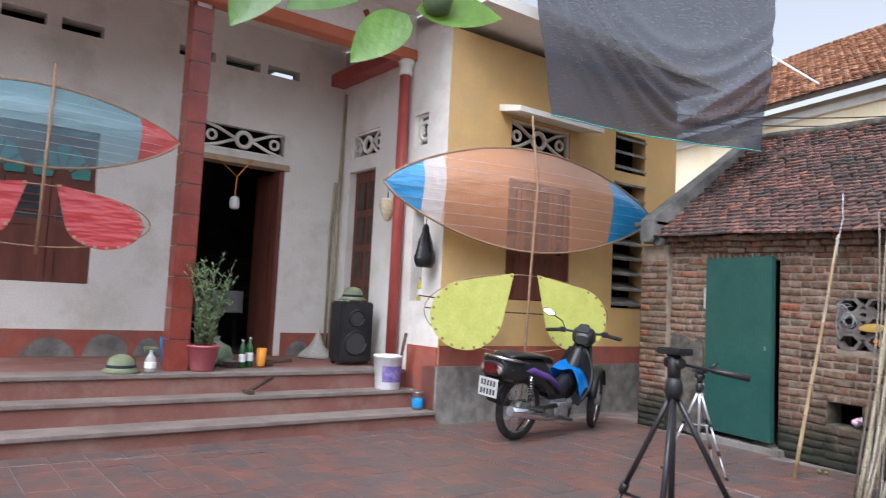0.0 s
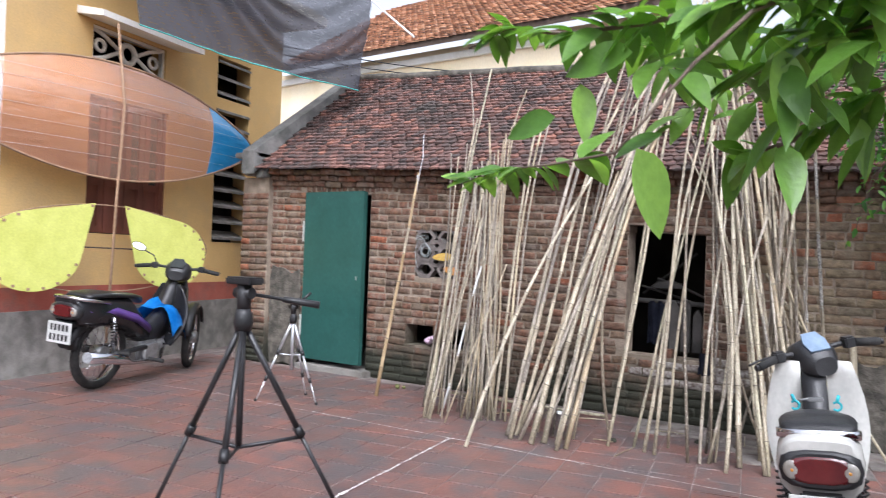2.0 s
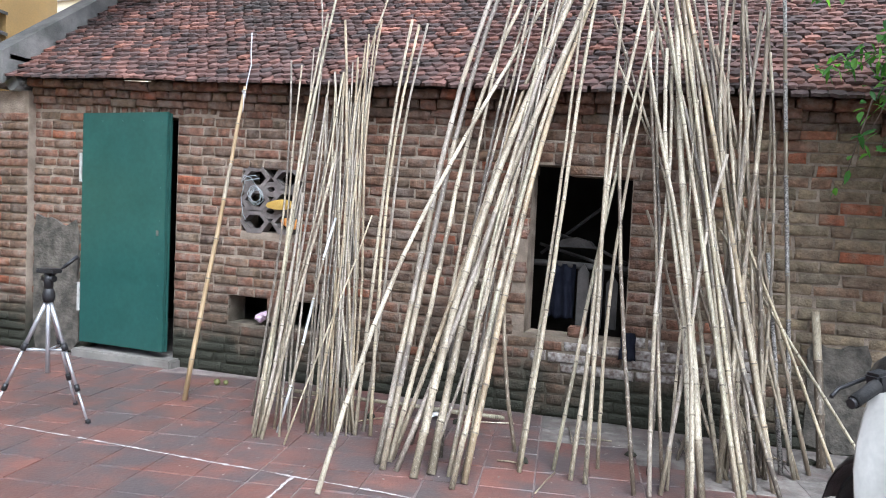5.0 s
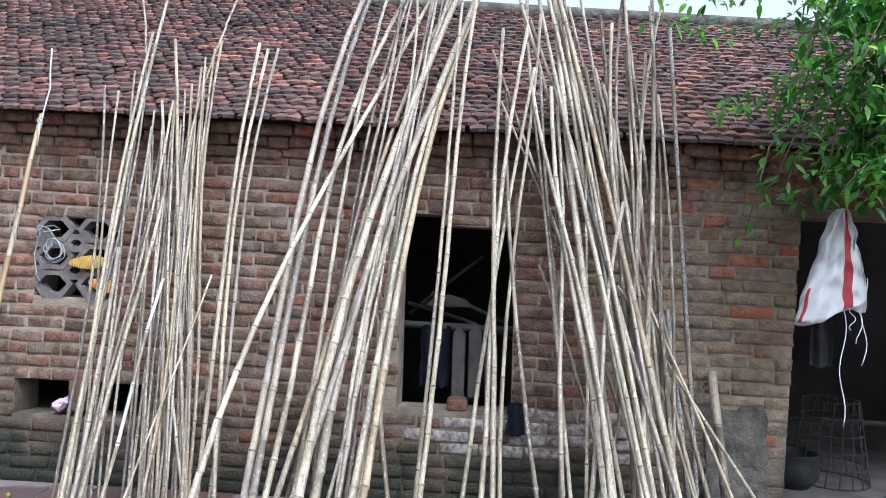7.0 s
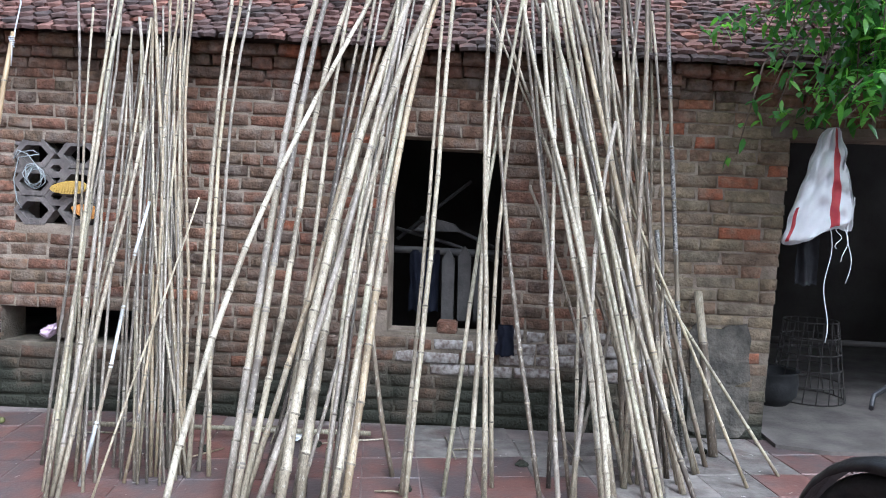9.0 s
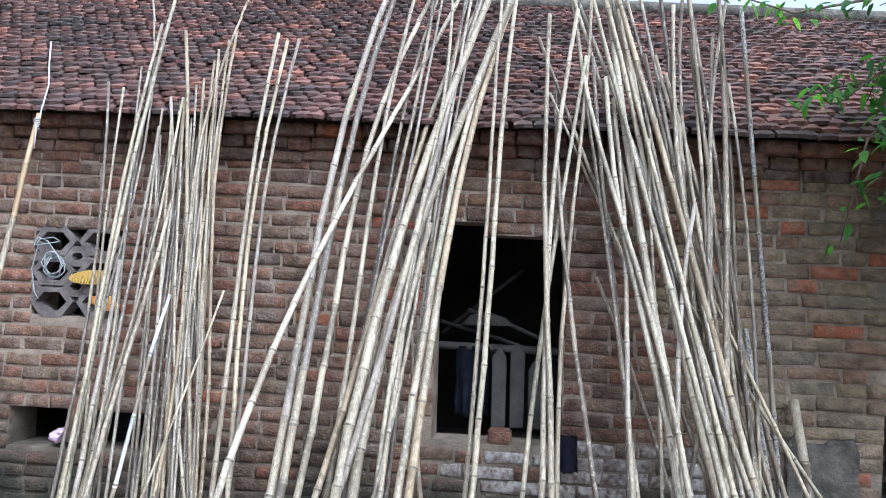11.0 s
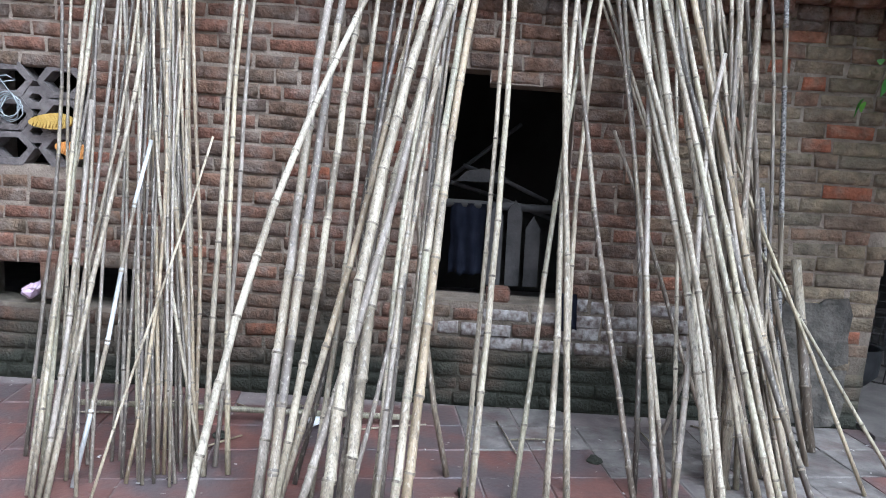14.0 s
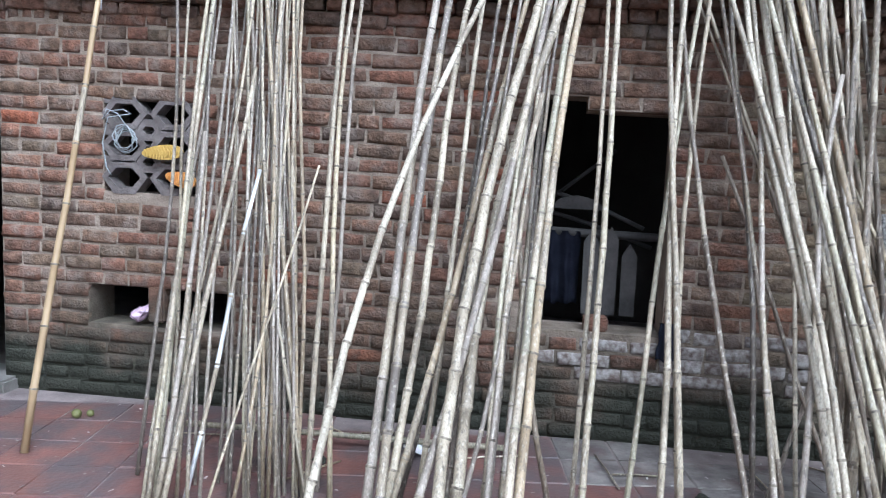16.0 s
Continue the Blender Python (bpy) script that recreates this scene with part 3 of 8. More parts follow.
pole(2.482, -0.800, 2.241, 0, 1.98, 0.0057, -0.000, -0.000, "g", KIND)
pole(2.355, -1.200, 2.705, 2, 1.33, 0.0052, -0.000, -0.000, "c", KIND)
pole(2.343, -0.950, 2.190, 1, 1.79, 0.0069, 0.000, 0.000, "g", KIND)
pole(2.269, -1.100, 1.951, 1, 2.17, 0.0069, -0.002, -0.002, "g", KIND)
# pale poles standing apart, and the one slanting across
KIND = "pale bamboo pole standing apart from the bundles"
pole(2.616, -0.891, 2.573, 2, 2.53, 0.0126, -0.032, 0.007, "p", KIND)
pole(2.699, -0.866, 2.619, 1, 2.50, 0.0103, -0.070, 0.004, "c", KIND)
pole(2.630, -0.812, 2.650, 0, 2.50, 0.0092, -0.036, 0.018, "g", KIND)
pole(2.825, -1.693, 3.253, 3, 3.89, 0.0144, -0.150, -0.049, "c", KIND)
# the middle bundle
KIND = "long thick bamboo pole in the middle leaning bundle"
pole(2.904, -1.243, 3.095, 2, 3.89, 0.0195, -0.156, 0.023, "g", KIND)
pole(2.960, -1.306, 3.121, 1, 3.95, 0.0183, -0.138, 0.020, "g", KIND)
pole(2.948, -1.194, 3.233, 1, 3.33, 0.0160, -0.150, 0.048, "c", KIND)
pole(3.024, -1.005, 3.202, 2, 3.52, 0.0126, -0.070, 0.027, "p", KIND)
pole(2.945, -1.154, 3.457, 1, 3.71, 0.0149, -0.160, 0.056, "t", KIND)
pole(3.134, -1.345, 3.510, 3, 4.22, 0.0229, -0.160, -0.031, "p", KIND)
pole(3.189, -1.263, 3.591, 3, 4.17, 0.0229, -0.160, -0.055, "p", KIND)
pole(2.949, -0.906, 3.275, 0, 3.41, 0.0092, -0.070, 0.059, "g", KIND)
pole(3.026, -1.300, 3.394, 1, 3.76, 0.0159, 0.016, 0.022, "g", KIND)
pole(3.258, -1.199, 3.410, 3, 1.64, 0.0156, -0.037, 0.011, "c", KIND)
pole(3.335, -1.393, 3.648, 2, 3.92, 0.0160, -0.160, 0.015, "c", KIND)
pole(3.362, -1.306, 3.675, 2, 3.97, 0.0183, -0.160, 0.015, "t", KIND)
pole(3.165, -1.252, 3.530, 0, 3.86, 0.0080, -0.123, 0.080, "g", KIND)
pole(3.475, -0.768, 3.114, 0, 1.57, 0.0130, -0.005, -0.014, "d", KIND)
pole(3.159, -1.024, 3.214, 0, 3.65, 0.0115, -0.004, -0.058, "g", KIND)
pole(3.278, -1.235, 3.286, 1, 3.66, 0.0091, 0.057, -0.049, "c", KIND)
# poles before the window
KIND = "long bamboo pole leaning before the outhouse window"
pole(3.540, -0.962, 3.619, 2, 3.49, 0.0092, -0.009, 0.013, "p", KIND)
pole(3.568, -1.054, 3.684, 2, 3.65, 0.0138, -0.031, 0.010, "c", KIND)
pole(3.884, -1.065, 3.853, 3, 2.70, 0.0139, -0.019, 0.004, "p", KIND)
pole(3.806, -1.048, 3.941, 3, 2.72, 0.0140, -0.043, 0.020, "p", KIND)
pole(3.708, -0.948, 3.972, 2, 2.44, 0.0119, -0.021, 0.006, "c", KIND)
pole(3.915, -0.837, 4.008, 1, 2.72, 0.0113, -0.046, -0.021, "c", KIND)
pole(4.101, -1.113, 3.905, 0, 2.41, 0.0105, -0.049, 0.010, "d", KIND)
# the dense bundle beside the shed
KIND = "long weathered bamboo pole in the dense dark bundle"
pole(4.693, -0.564, 3.902, 3, 2.28, 0.0069, 0.088, -0.050, "p", KIND)
pole(4.225, -1.000, 4.027, 0, 2.90, 0.0090, 0.003, 0.001, "d", KIND)
pole(4.349, -1.200, 4.101, 2, 3.33, 0.0135, -0.014, 0.057, "p", KIND)
pole(4.484, -0.761, 4.037, 2, 3.37, 0.0126, 0.121, -0.033, "p", KIND)
pole(4.391, -1.022, 4.201, 1, 3.33, 0.0206, -0.025, 0.007, "c", KIND)
pole(4.597, -0.806, 4.165, 3, 3.80, 0.0149, 0.065, -0.064, "p", KIND)
pole(4.717, -0.798, 4.272, 2, 3.60, 0.0172, 0.054, -0.006, "t", KIND)
pole(4.586, -0.800, 4.282, 0, 3.05, 0.0103, -0.003, 0.001, "d", KIND)
pole(4.637, -0.801, 4.356, 0, 2.93, 0.0115, 0.006, -0.005, "g", KIND)
pole(4.540, -0.852, 4.277, 0, 3.17, 0.0115, -0.022, 0.006, "g", KIND)
pole(4.505, -0.698, 4.499, 0, 2.97, 0.0092, -0.020, 0.065, "d", KIND)
pole(4.281, -0.505, 4.565, 1, 2.95, 0.0092, 0.033, 0.080, "g", KIND)
pole(4.549, -0.709, 4.434, 1, 2.61, 0.0126, -0.018, 0.034, "p", KIND)
pole(4.671, -0.554, 4.524, 0, 2.73, 0.0103, -0.010, 0.009, "d", KIND)
pole(4.671, -0.583, 4.627, 0, 2.19, 0.0080, 0.038, -0.012, "g", KIND)
pole(4.703, -0.297, 4.605, 0, 2.60, 0.0080, 0.053, -0.070, "d", KIND)
pole(4.854, -0.543, 4.231, 2, 1.25, 0.0080, 0.011, -0.009, "p", KIND)
pole(4.340, -1.110, 4.124, 2, 2.39, 0.0150, -0.007, 0.023, "p", KIND)
pole(4.217, -1.056, 4.486, 3, 1.72, 0.0127, -0.018, 0.013, "g", KIND)
pole(4.245, -0.987, 4.280, 1, 2.02, 0.0076, 0.000, 0.004, "p", KIND)
pole(4.156, -0.806, 4.057, 1, 2.38, 0.0101, 0.031, 0.011, "g", KIND)
pole(4.167, -1.091, 4.136, 1, 2.27, 0.0107, -0.002, -0.012, "g", KIND)
pole(4.555, -1.102, 4.178, 3, 3.28, 0.0137, -0.001, -0.001, "c", KIND)
pole(4.578, -1.100, 4.250, 2, 3.28, 0.0126, -0.001, -0.005, "c", KIND)
pole(4.517, -0.712, 3.810, 0, 1.41, 0.0090, -0.019, -0.025, "d", KIND)
pole(4.737, -0.971, 4.170, 1, 2.85, 0.0137, -0.008, -0.027, "g", KIND)
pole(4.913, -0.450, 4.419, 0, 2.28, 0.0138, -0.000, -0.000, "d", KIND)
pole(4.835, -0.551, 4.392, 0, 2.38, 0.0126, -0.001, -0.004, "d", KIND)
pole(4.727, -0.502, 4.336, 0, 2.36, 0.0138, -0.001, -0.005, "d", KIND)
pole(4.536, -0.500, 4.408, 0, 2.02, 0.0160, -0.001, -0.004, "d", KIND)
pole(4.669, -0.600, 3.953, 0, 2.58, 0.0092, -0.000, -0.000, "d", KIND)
# end of the leaning poles
# dull canes that show between the others
for k in range(18):
    u = R(0, 1)
    bamboo("bamboo_cane", (2.12 + 0.5 * u, R(-1.0, -0.75), 0.0), (1.9 + 0.45 * u + R(-0.05, 0.05), -0.25, settle(2.1, 2.12)), R(1.9, 2.4), R(0.0055, 0.008), 0.3, M_BAMBOOG, "thin grey bamboo cane at the back of the fan", R(-0.03, 0.03), sides=6, gap=R(0.22, 0.34))
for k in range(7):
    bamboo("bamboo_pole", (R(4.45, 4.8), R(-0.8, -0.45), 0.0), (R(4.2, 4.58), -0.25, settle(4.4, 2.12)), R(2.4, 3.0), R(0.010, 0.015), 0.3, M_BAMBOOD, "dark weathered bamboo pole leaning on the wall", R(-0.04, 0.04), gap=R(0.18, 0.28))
for k in range(5):
    u = R(0, 1)
    bamboo("bamboo_pole", (3.05 + 0.35 * u, R(-1.3, -1.0), 0.0), (3.2 + 0.32 * u, -0.25, settle(3.3, 2.12)), R(3.1, 3.8), R(0.008, 0.012), 0.3, M_BAMBOOG, "thin grey bamboo pole inside the middle bundle", R(-0.06, 0.0), gap=R(0.18, 0.28))

# the tall dark pole, the lone cane and the short sticks
bamboo("bamboo_pole", (4.84, -0.33, 0), (4.711, -0.26, 1.897), 2.5, 0.012, 0.2, mat("speckled_dark_pole", (0.05, 0.045, 0.04), (0.35, 0.33, 0.3), 120, 0.6, 0.1, 90), "thin black-and-white speckled pole standing at the wall", 0.0)
bamboo("bamboo_pole", (4.78, -0.50, 0), (4.671, -0.33, 1.096), 1.12, 0.012, 0.1, bpy.data.materials["speckled_dark_pole"], "short black-and-white speckled pole in the dark bundle", 0.0)
lone = bamboo("bamboo_cane", (1.375, -0.745, 0), (1.462, -0.33, 1.98), 2.05, 0.016, 0.3, M_CANE, "yellow bamboo cane standing alone by the green door", 0.0)
bm = bmesh.new()
pts = [(0.085 + 0.012 * math.cos(k * 1.9), 0.407 + 0.012 * math.sin(k * 1.9), 1.93 + 0.003 * k) for k in range(18)] + [(0.095, 0.42, 2.02), (0.115, 0.435, 2.15), (0.107, 0.44, 2.25), (0.107, 0.445, 2.36)]
tube(bm, pts, 0.004, 5)
tube(bm, [(0.09, 0.395, 1.95), (0.10, 0.385, 1.9), (0.095, 0.385, 1.83)], 0.003, 5)
part("wire_tie", bm, mat("pale_plastic_wire", (0.5, 0.5, 0.52), (0.6, 0.6, 0.62), 20, 0.5, 0), lone, "pale wire wound round the top")
bamboo("bamboo_pole", (4.995, -0.30, 0), (4.956, -0.06, 0.776), 0.82, 0.024, 0.1, M_BAMBOOD, "short thick brown bamboo stick against the wall", 0.0, gap=0.27)
bamboo("bamboo_cane", (5.02, -0.69, 0), (4.668, -0.46, 0.876), 1.35, 0.0085, 0.2, M_BAMBOO, "thin pale cane slanting out of the bundle", 0.02)
bamboo("bamboo_cane", (5.215, -0.53, 0), (4.725, -0.43, 0.751), 1.45, 0.0085, 0.2, M_BAMBOO, "thin pale cane slanting out of the bundle", 0.02)
bm = bmesh.new()
tube(bm, [(1.9, -0.42, 0.06), (2.6, -0.36, 0.05), (3.3, -0.28, 0.03)], 0.014, 6)
thing("bamboo_lath", bm, M_BAMBOO, "split bamboo lath lying on the ground by the wall", "bamboo pole")

# ---- green door ----
door = holder("green_door", "dark green painted sheet-metal door standing slightly ajar", "door", at=pose(-0.17, -0.035, 0.11, 0, 0, -2.5))
bm = bmesh.new()
box(bm, 0, 0.82, -0.02, 0.012, 0, 1.765, bev=0.004)
part("leaf", bm, M_GREEN, door)
bm = bmesh.new()
for x0, x1, z0, z1 in ((0.0, 0.035, 0, 1.76), (0.785, 0.82, 0, 1.76), (0.035, 0.785, 0, 0.035), (0.035, 0.785, 1.725, 1.76), (0.035, 0.785, 0.86, 0.9)):
    box(bm, x0, x1, 0.0125, 0.035, z0, z1)
part("frame", bm, M_GREEN, door)
M_STEEL = mat("dull_steel", (0.3, 0.3, 0.3), (0.4, 0.4, 0.4), 20, 0.4, 0.1, 90, metal=0.9)
for i, (x, z) in enumerate([(0.77, 0.25 + 0.24 * k) for k in range(7)] + [(0.2 + 0.2 * k, 1.70) for k in range(3)]):
    bm = bmesh.new()
    bmesh.ops.create_icosphere(bm, subdivisions=1, radius=0.006)
    o = part("rivet", bm, M_GREEN, door)
    o.location = (x, -0.02, z)
bm = bmesh.new()
box(bm, 0.745, 0.765, -0.03, -0.02, 0.86, 0.9, bev=0.003)
part("latch", bm, M_STEEL, door, "small pale steel latch")
for z in (0.3, 1.3):
    bm = bmesh.new()
    tube(bm, [(-0.012, 0.0, z), (-0.012, 0.0, z + 0.1)], 0.011, 8)
    box(bm, -0.02, -0.005, -0.028, -0.012, z - 0.06, z + 0.16)
    part("hinge", bm, mat("limed_hinge", (0.5, 0.5, 0.48), (0.35, 0.33, 0.3), 30, 0.8, 0.2), door, "lime-splashed hinge")
bm = bmesh.new()
box(bm, -0.2, 0.74, -0.11, 0.2, -0.02, 0.06, bev=0.012)
thing("door_sill", bm, M_CEMENTP, "pale worn cement doorstep under the green door", "doorstep", kind="structure")

# ---- lattice ventilation block ----
M_LATTICE = mat("stained_lattice_cement", (0.115, 0.10, 0.093), (0.21, 0.185, 0.17), 12, 0.95, 0.7, 60, c3=(0.075, 0.062, 0.056), s3=5.0, c3amt=0.8)
vent = holder("ventilation_block", "grey cement ventilation lattice of hexagonal holes in the brick wall", "ventilation block")


def hexagon(w, h, cx, cz, cut=0.3):
    return [(cx - w / 2, cz), (cx - w / 2 + cut * w, cz - h / 2), (cx + w / 2 - cut * w, cz - h / 2), (cx + w / 2, cz), (cx + w / 2 - cut * w, cz + h / 2), (cx - w / 2 + cut * w, cz + h / 2)]


def hexring(bm, w, h, cx, cz, t, y0, y1, cut=0.3):
    out, inn = hexagon(w + t, h + t, cx, cz, cut), hexagon(w - t, h - t, cx, cz, cut)
    vo = [[bm.verts.new((a, y, b)) for a, b in out] for y in (y0, y1)]
    vi = [[bm.verts.new((a, y, b)) for a, b in inn] for y in (y0, y1)]
    for k in range(6):
        q = (k + 1) % 6
        for f in ((vo[0][k], vo[0][q], vi[0][q], vi[0][k]), (vo[1][q], vo[1][k], vi[1][k], vi[1][q]), (vo[0][q], vo[0][k], vo[1][k], vo[1][q]), (vi[0][k], vi[0][q], vi[1][q], vi[1][k])):
            bm.faces.new(f)


LZ = settle(1.4, 1.065)
for col in range(2):
    for row in range(3):
        bm = bmesh.new()
        hexring(bm, 0.205, 0.128, 1.345 + 0.255 * col, LZ + 0.073 + 0.155 * row, 0.034, 0.0, 0.08, 0.26)
        part("hexagon_cell", bm, M_LATTICE, vent)
for row in (1, 2):
    bm = bmesh.new()
    hexring(bm, 0.10, 0.07, 1.4725, LZ + 0.155 * row - 0.004, 0.034, 0.004, 0.096, 0.25)
    part("hexagon_cell", bm, M_LATTICE, vent)
for x in (1.253, 1.672):
    for row in range(3):
        bm = bmesh.new()
        box(bm, x - 0.026, x + 0.026, 0.008, 0.092, LZ + 0.122 + 0.155 * row, LZ + 0.176 + 0.155 * row)
        part("bridge", bm, M_LATTICE, vent)
bm = bmesh.new()
pts = []
for k in range(70):
    a = k * 0.42
    pts.append((1.37 + 0.05 * math.cos(a) * (1 + 0.25 * math.sin(k)), -0.02 - 0.0004 * k, LZ + 0.24 + 0.055 * math.sin(a) + 0.0005 * k))
pts += [(1.37, -0.03, LZ + 0.33), (1.33, -0.03, LZ + 0.38), (1.27, -0.025, LZ + 0.40), (1.25, -0.03, LZ + 0.35), (1.29, -0.03, LZ + 0.39), (1.36, -0.03, LZ + 0.40), (1.40, -0.03, LZ + 0.38), (1.28, -0.03, LZ + 0.36), (1.25, -0.03, LZ + 0.24), (1.27, -0.03, LZ + 0.12), (1.29, -0.02, LZ + 0.08)]
tube(bm, pts, 0.003, 5)
thing("wire_coil", bm, mat("grey_twine", (0.27, 0.30, 0.30), (0.38, 0.41, 0.41), 30, 0.7, 0.1), "coil of grey-green twine hung on the ventilation lattice", "twine")


def sandal(name, at, m, label):
    bm = bmesh.new()
    out = [(0.105 * math.cos(a), (0.036 + 0.008 * math.cos(a)) * math.sin(a)) for a in (2 * math.pi * k / 24 for k in range(24))]
    prism(bm, out, -0.009, 0.009, axis="y")
    ob = thing(name, bm, m, label, "sandal", at=at)
    for k in range(-5, 6):
        bm = bmesh.new()
        w = 0.03 * math.sqrt(max(0.05, 1 - (k / 6.2) ** 2))
        tube(bm, [(k * 0.016 - 0.008, -0.011, -w), (k * 0.016 + 0.004, -0.011, 0), (k * 0.016 - 0.008, -0.011, w)], 0.0025, 4)
        part("ridge", bm, m, ob)
    return ob


sandal("sandal", pose(1.565, -0.03, LZ + 0.20, 0, -4, 0), mat("yellow_rubber", (0.50, 0.33, 0.07), (0.56, 0.38, 0.1), 20, 0.6, 0.2), "worn yellow rubber sandal stuck in the lattice, sole outwards")
sandal("sandal", pose(1.66, -0.03, LZ + 0.075, 0, 12, 0) @ Matrix.Diagonal((0.75, 1, 1, 1)), mat("orange_rubber", (0.62, 0.27, 0.06), (0.66, 0.32, 0.09), 20, 0.6, 0.2), "orange rubber sandal stuck low in the lattice")

bm = bmesh.new()
box(bm, 1.475, 1.56, -0.012, 0.09, settle(1.5, 0.41), settle(1.5, 0.6), bev=0.008)
thing("loose_brick", bm, M_BRICK, "red brick standing on end in the low wall hole", "brick")
bm = bmesh.new()
bmesh.ops.create_icosphere(bm, subdivisions=3, radius=0.05)
for v in bm.verts:
    v.co *= 1 + 0.35 * noise.noise(v.co * 40)
    v.co.z *= 0.7
    v.co.z += 0.03 * max(0, v.co.x * 20)
thing("plastic_bag", bm, mat("mauve_plastic", (0.50, 0.36, 0.46), (0.6, 0.46, 0.56), 20, 0.35, 0.2), "crumpled mauve plastic bag in the wall hole", "plastic bag", at=pose(1.42, 0.03, settle(1.42, 0.44)))

# ---- behind the window ----
M_BOARD = mat("dusty_old_board", (0.062, 0.058, 0.055), (0.11, 0.103, 0.095), 6, 0.9, 0.3, 60)
for x, h in ((3.60, 0.42), (3.695, 0.44), (3.79, 0.36)):
    bm = bmesh.new()
    prism(bm, [(x, 0.52), (x + 0.07, 0.52), (x + 0.072, 0.52 + h - 0.06), (x + 0.035, 0.52 + h), (x - 0.002, 0.52 + h - 0.06)], 0.36, 0.385, axis="y")
    thing("fence_board", bm, M_BOARD, "grey pointed wooden board leaning inside the window", "board", "boards inside the window")
bm = bmesh.new()
tube(bm, [(3.2, 0.42, 0.93), (4.2, 0.42, 0.91)], 0.022, 8)
thing("rail", bm, M_BOARD, "grey wooden rail inside the outhouse window", "rail")
for i, (a, b) in enumerate((((3.3, 0.6, 0.98), (3.75, 0.62, 1.35)), ((3.3, 0.55, 1.05), (3.95, 0.55, 0.85)), ((3.45, 0.5, 1.12), (3.9, 0.5, 0.95)))):
    bm = bmesh.new()
    tube(bm, [a, [(p + q) / 2 + 0.01 for p, q in zip(a, b)], b], 0.012, 6)
    thing("stick", bm, M_BOARD, "grey stick stacked inside the dark outhouse", "stick", "sticks inside the window")
bm = bmesh.new()
prof = [(3.42, 0.0), (3.47, 0.05), (3.56, 0.07), (3.66, 0.045), (3.7, 0.0)]
prism(bm, [(a, 1.04 + b) for a, b in prof], 0.44, 0.52, axis="y")
thing("palm_sheath", bm, M_BOARD, "dry curved palm sheath lying on the sticks", "palm sheath")


def cloth(name, x0, x1, z0, z1, y, material, label, category, folds=4, depth=0.03, parent=None, nx=18, nz=14, taper=0.0, seed=0):
    """A hanging cloth with folds, thin but doubled."""
    bm = bmesh.new()
    rows = []
    for j in range(nz + 1):
        w = j / nz
        row = []
        for i in range(nx + 1):
            u = i / nx
            sx = 1 - taper * (1 - w)
            x = (x0 + x1) / 2 + (u - 0.5) * (x1 - x0) * sx + 0.01 * noise.noise((u * 3, w * 3, seed))
            yy = y + depth * math.sin(folds * math.pi * u + 1.7 * w + seed) * (0.4 + 0.6 * (1 - w)) + 0.5 * depth * noise.noise((u * 5, w * 4, seed + 3))
            row.append(bm.verts.new((x, yy, z0 + (z1 - z0) * w + 0.012 * noise.noise((u * 4, seed, w)) * (1 - w))))
        rows.append(row)
    for a, b in zip(rows, rows[1:]):
        for i in range(nx):
            f = bm.faces.new((a[i], a[i + 1], b[i + 1], b[i]))
            f.smooth = True
    bmesh.ops.solidify(bm, geom=bm.faces[:], thickness=0.004)
    if parent:
        return part(name, bm, material, parent, label)
    return thing(name, bm, material, label, category)


M_NAVY = mat("navy_cloth", (0.012, 0.015, 0.03), (0.025, 0.03, 0.05), 10, 0.9, 0.3, 200)
cloth("trousers", 3.40, 3.58, 0.56, 0.93, 0.40, M_NAVY, "dark navy trousers hung over the rail inside the window", "trousers", 5, 0.02)
cloth("rag", 3.93, 4.01, 0.40, 0.57, -0.03, M_NAVY, "dark rag hung over the window sill corner", "rag", 3, 0.01, taper=-0.3)
bm = bmesh.new()
box(bm, 3.60, 3.71, 0.02, 0.12, 0.50, 0.565, bev=0.008)
thing("loose_brick", bm, M_BRICK, "loose brick lying on the window sill", "brick")

# ---- shed opening: bag, cloth, strings, baskets ----
M_SACK = mat("white_woven_sack", (0.88, 0.88, 0.88), (0.94, 0.94, 0.94), 12, 0.55, 0.3, 250)
M_SACKRED = mat("red_sack_print", (0.55, 0.06, 0.08), (0.62, 0.1, 0.1), 20, 0.6, 0.2, 250)
M_BLACKC = mat("black_cloth", (0.012, 0.012, 0.014), (0.025, 0.025, 0.028), 15, 0.8, 0.3, 150)
sack = holder("plastic_sack", "crumpled white woven sack with red stripe hanging at the shed", "sack")
bm = bmesh.new()
nz, nx = 26, 36
rows = []
for j in range(nz + 1):
    w = j / nz
    row = []
    for i in range(nx):
        a = 2 * math.pi * i / nx
        half = 0.022 + 0.135 * (1 - w) ** 0.75 + 0.018 * noise.noise((w * 6, 1.0, 3.0))
        cx = 5.38 + 0.045 * w + 0.025 * noise.noise((w * 4, 7.0, 0.0))
        hem = 0.07 * noise.noise((a * 1.1, 4.0, 0.5)) + 0.05 * math.cos(a + 0.4)
        p = Vector((cx + half * math.cos(a), -0.40 + (0.03 + 0.03 * (1 - w)) * math.sin(a), 1.11 + 0.48 * w + (1 - w) * hem))
        p += Vector((0.02, 0.03, 0.015)) * noise.noise((math.cos(a) * 2.2, math.sin(a) * 2.2 + w * 7, 2.0))
        p += Vector((0.01, 0.04, 0.006)) * noise.noise((math.cos(a) * 4, math.sin(a) * 4, w * 6))
        row.append(bm.verts.new(p))
    rows.append(row)
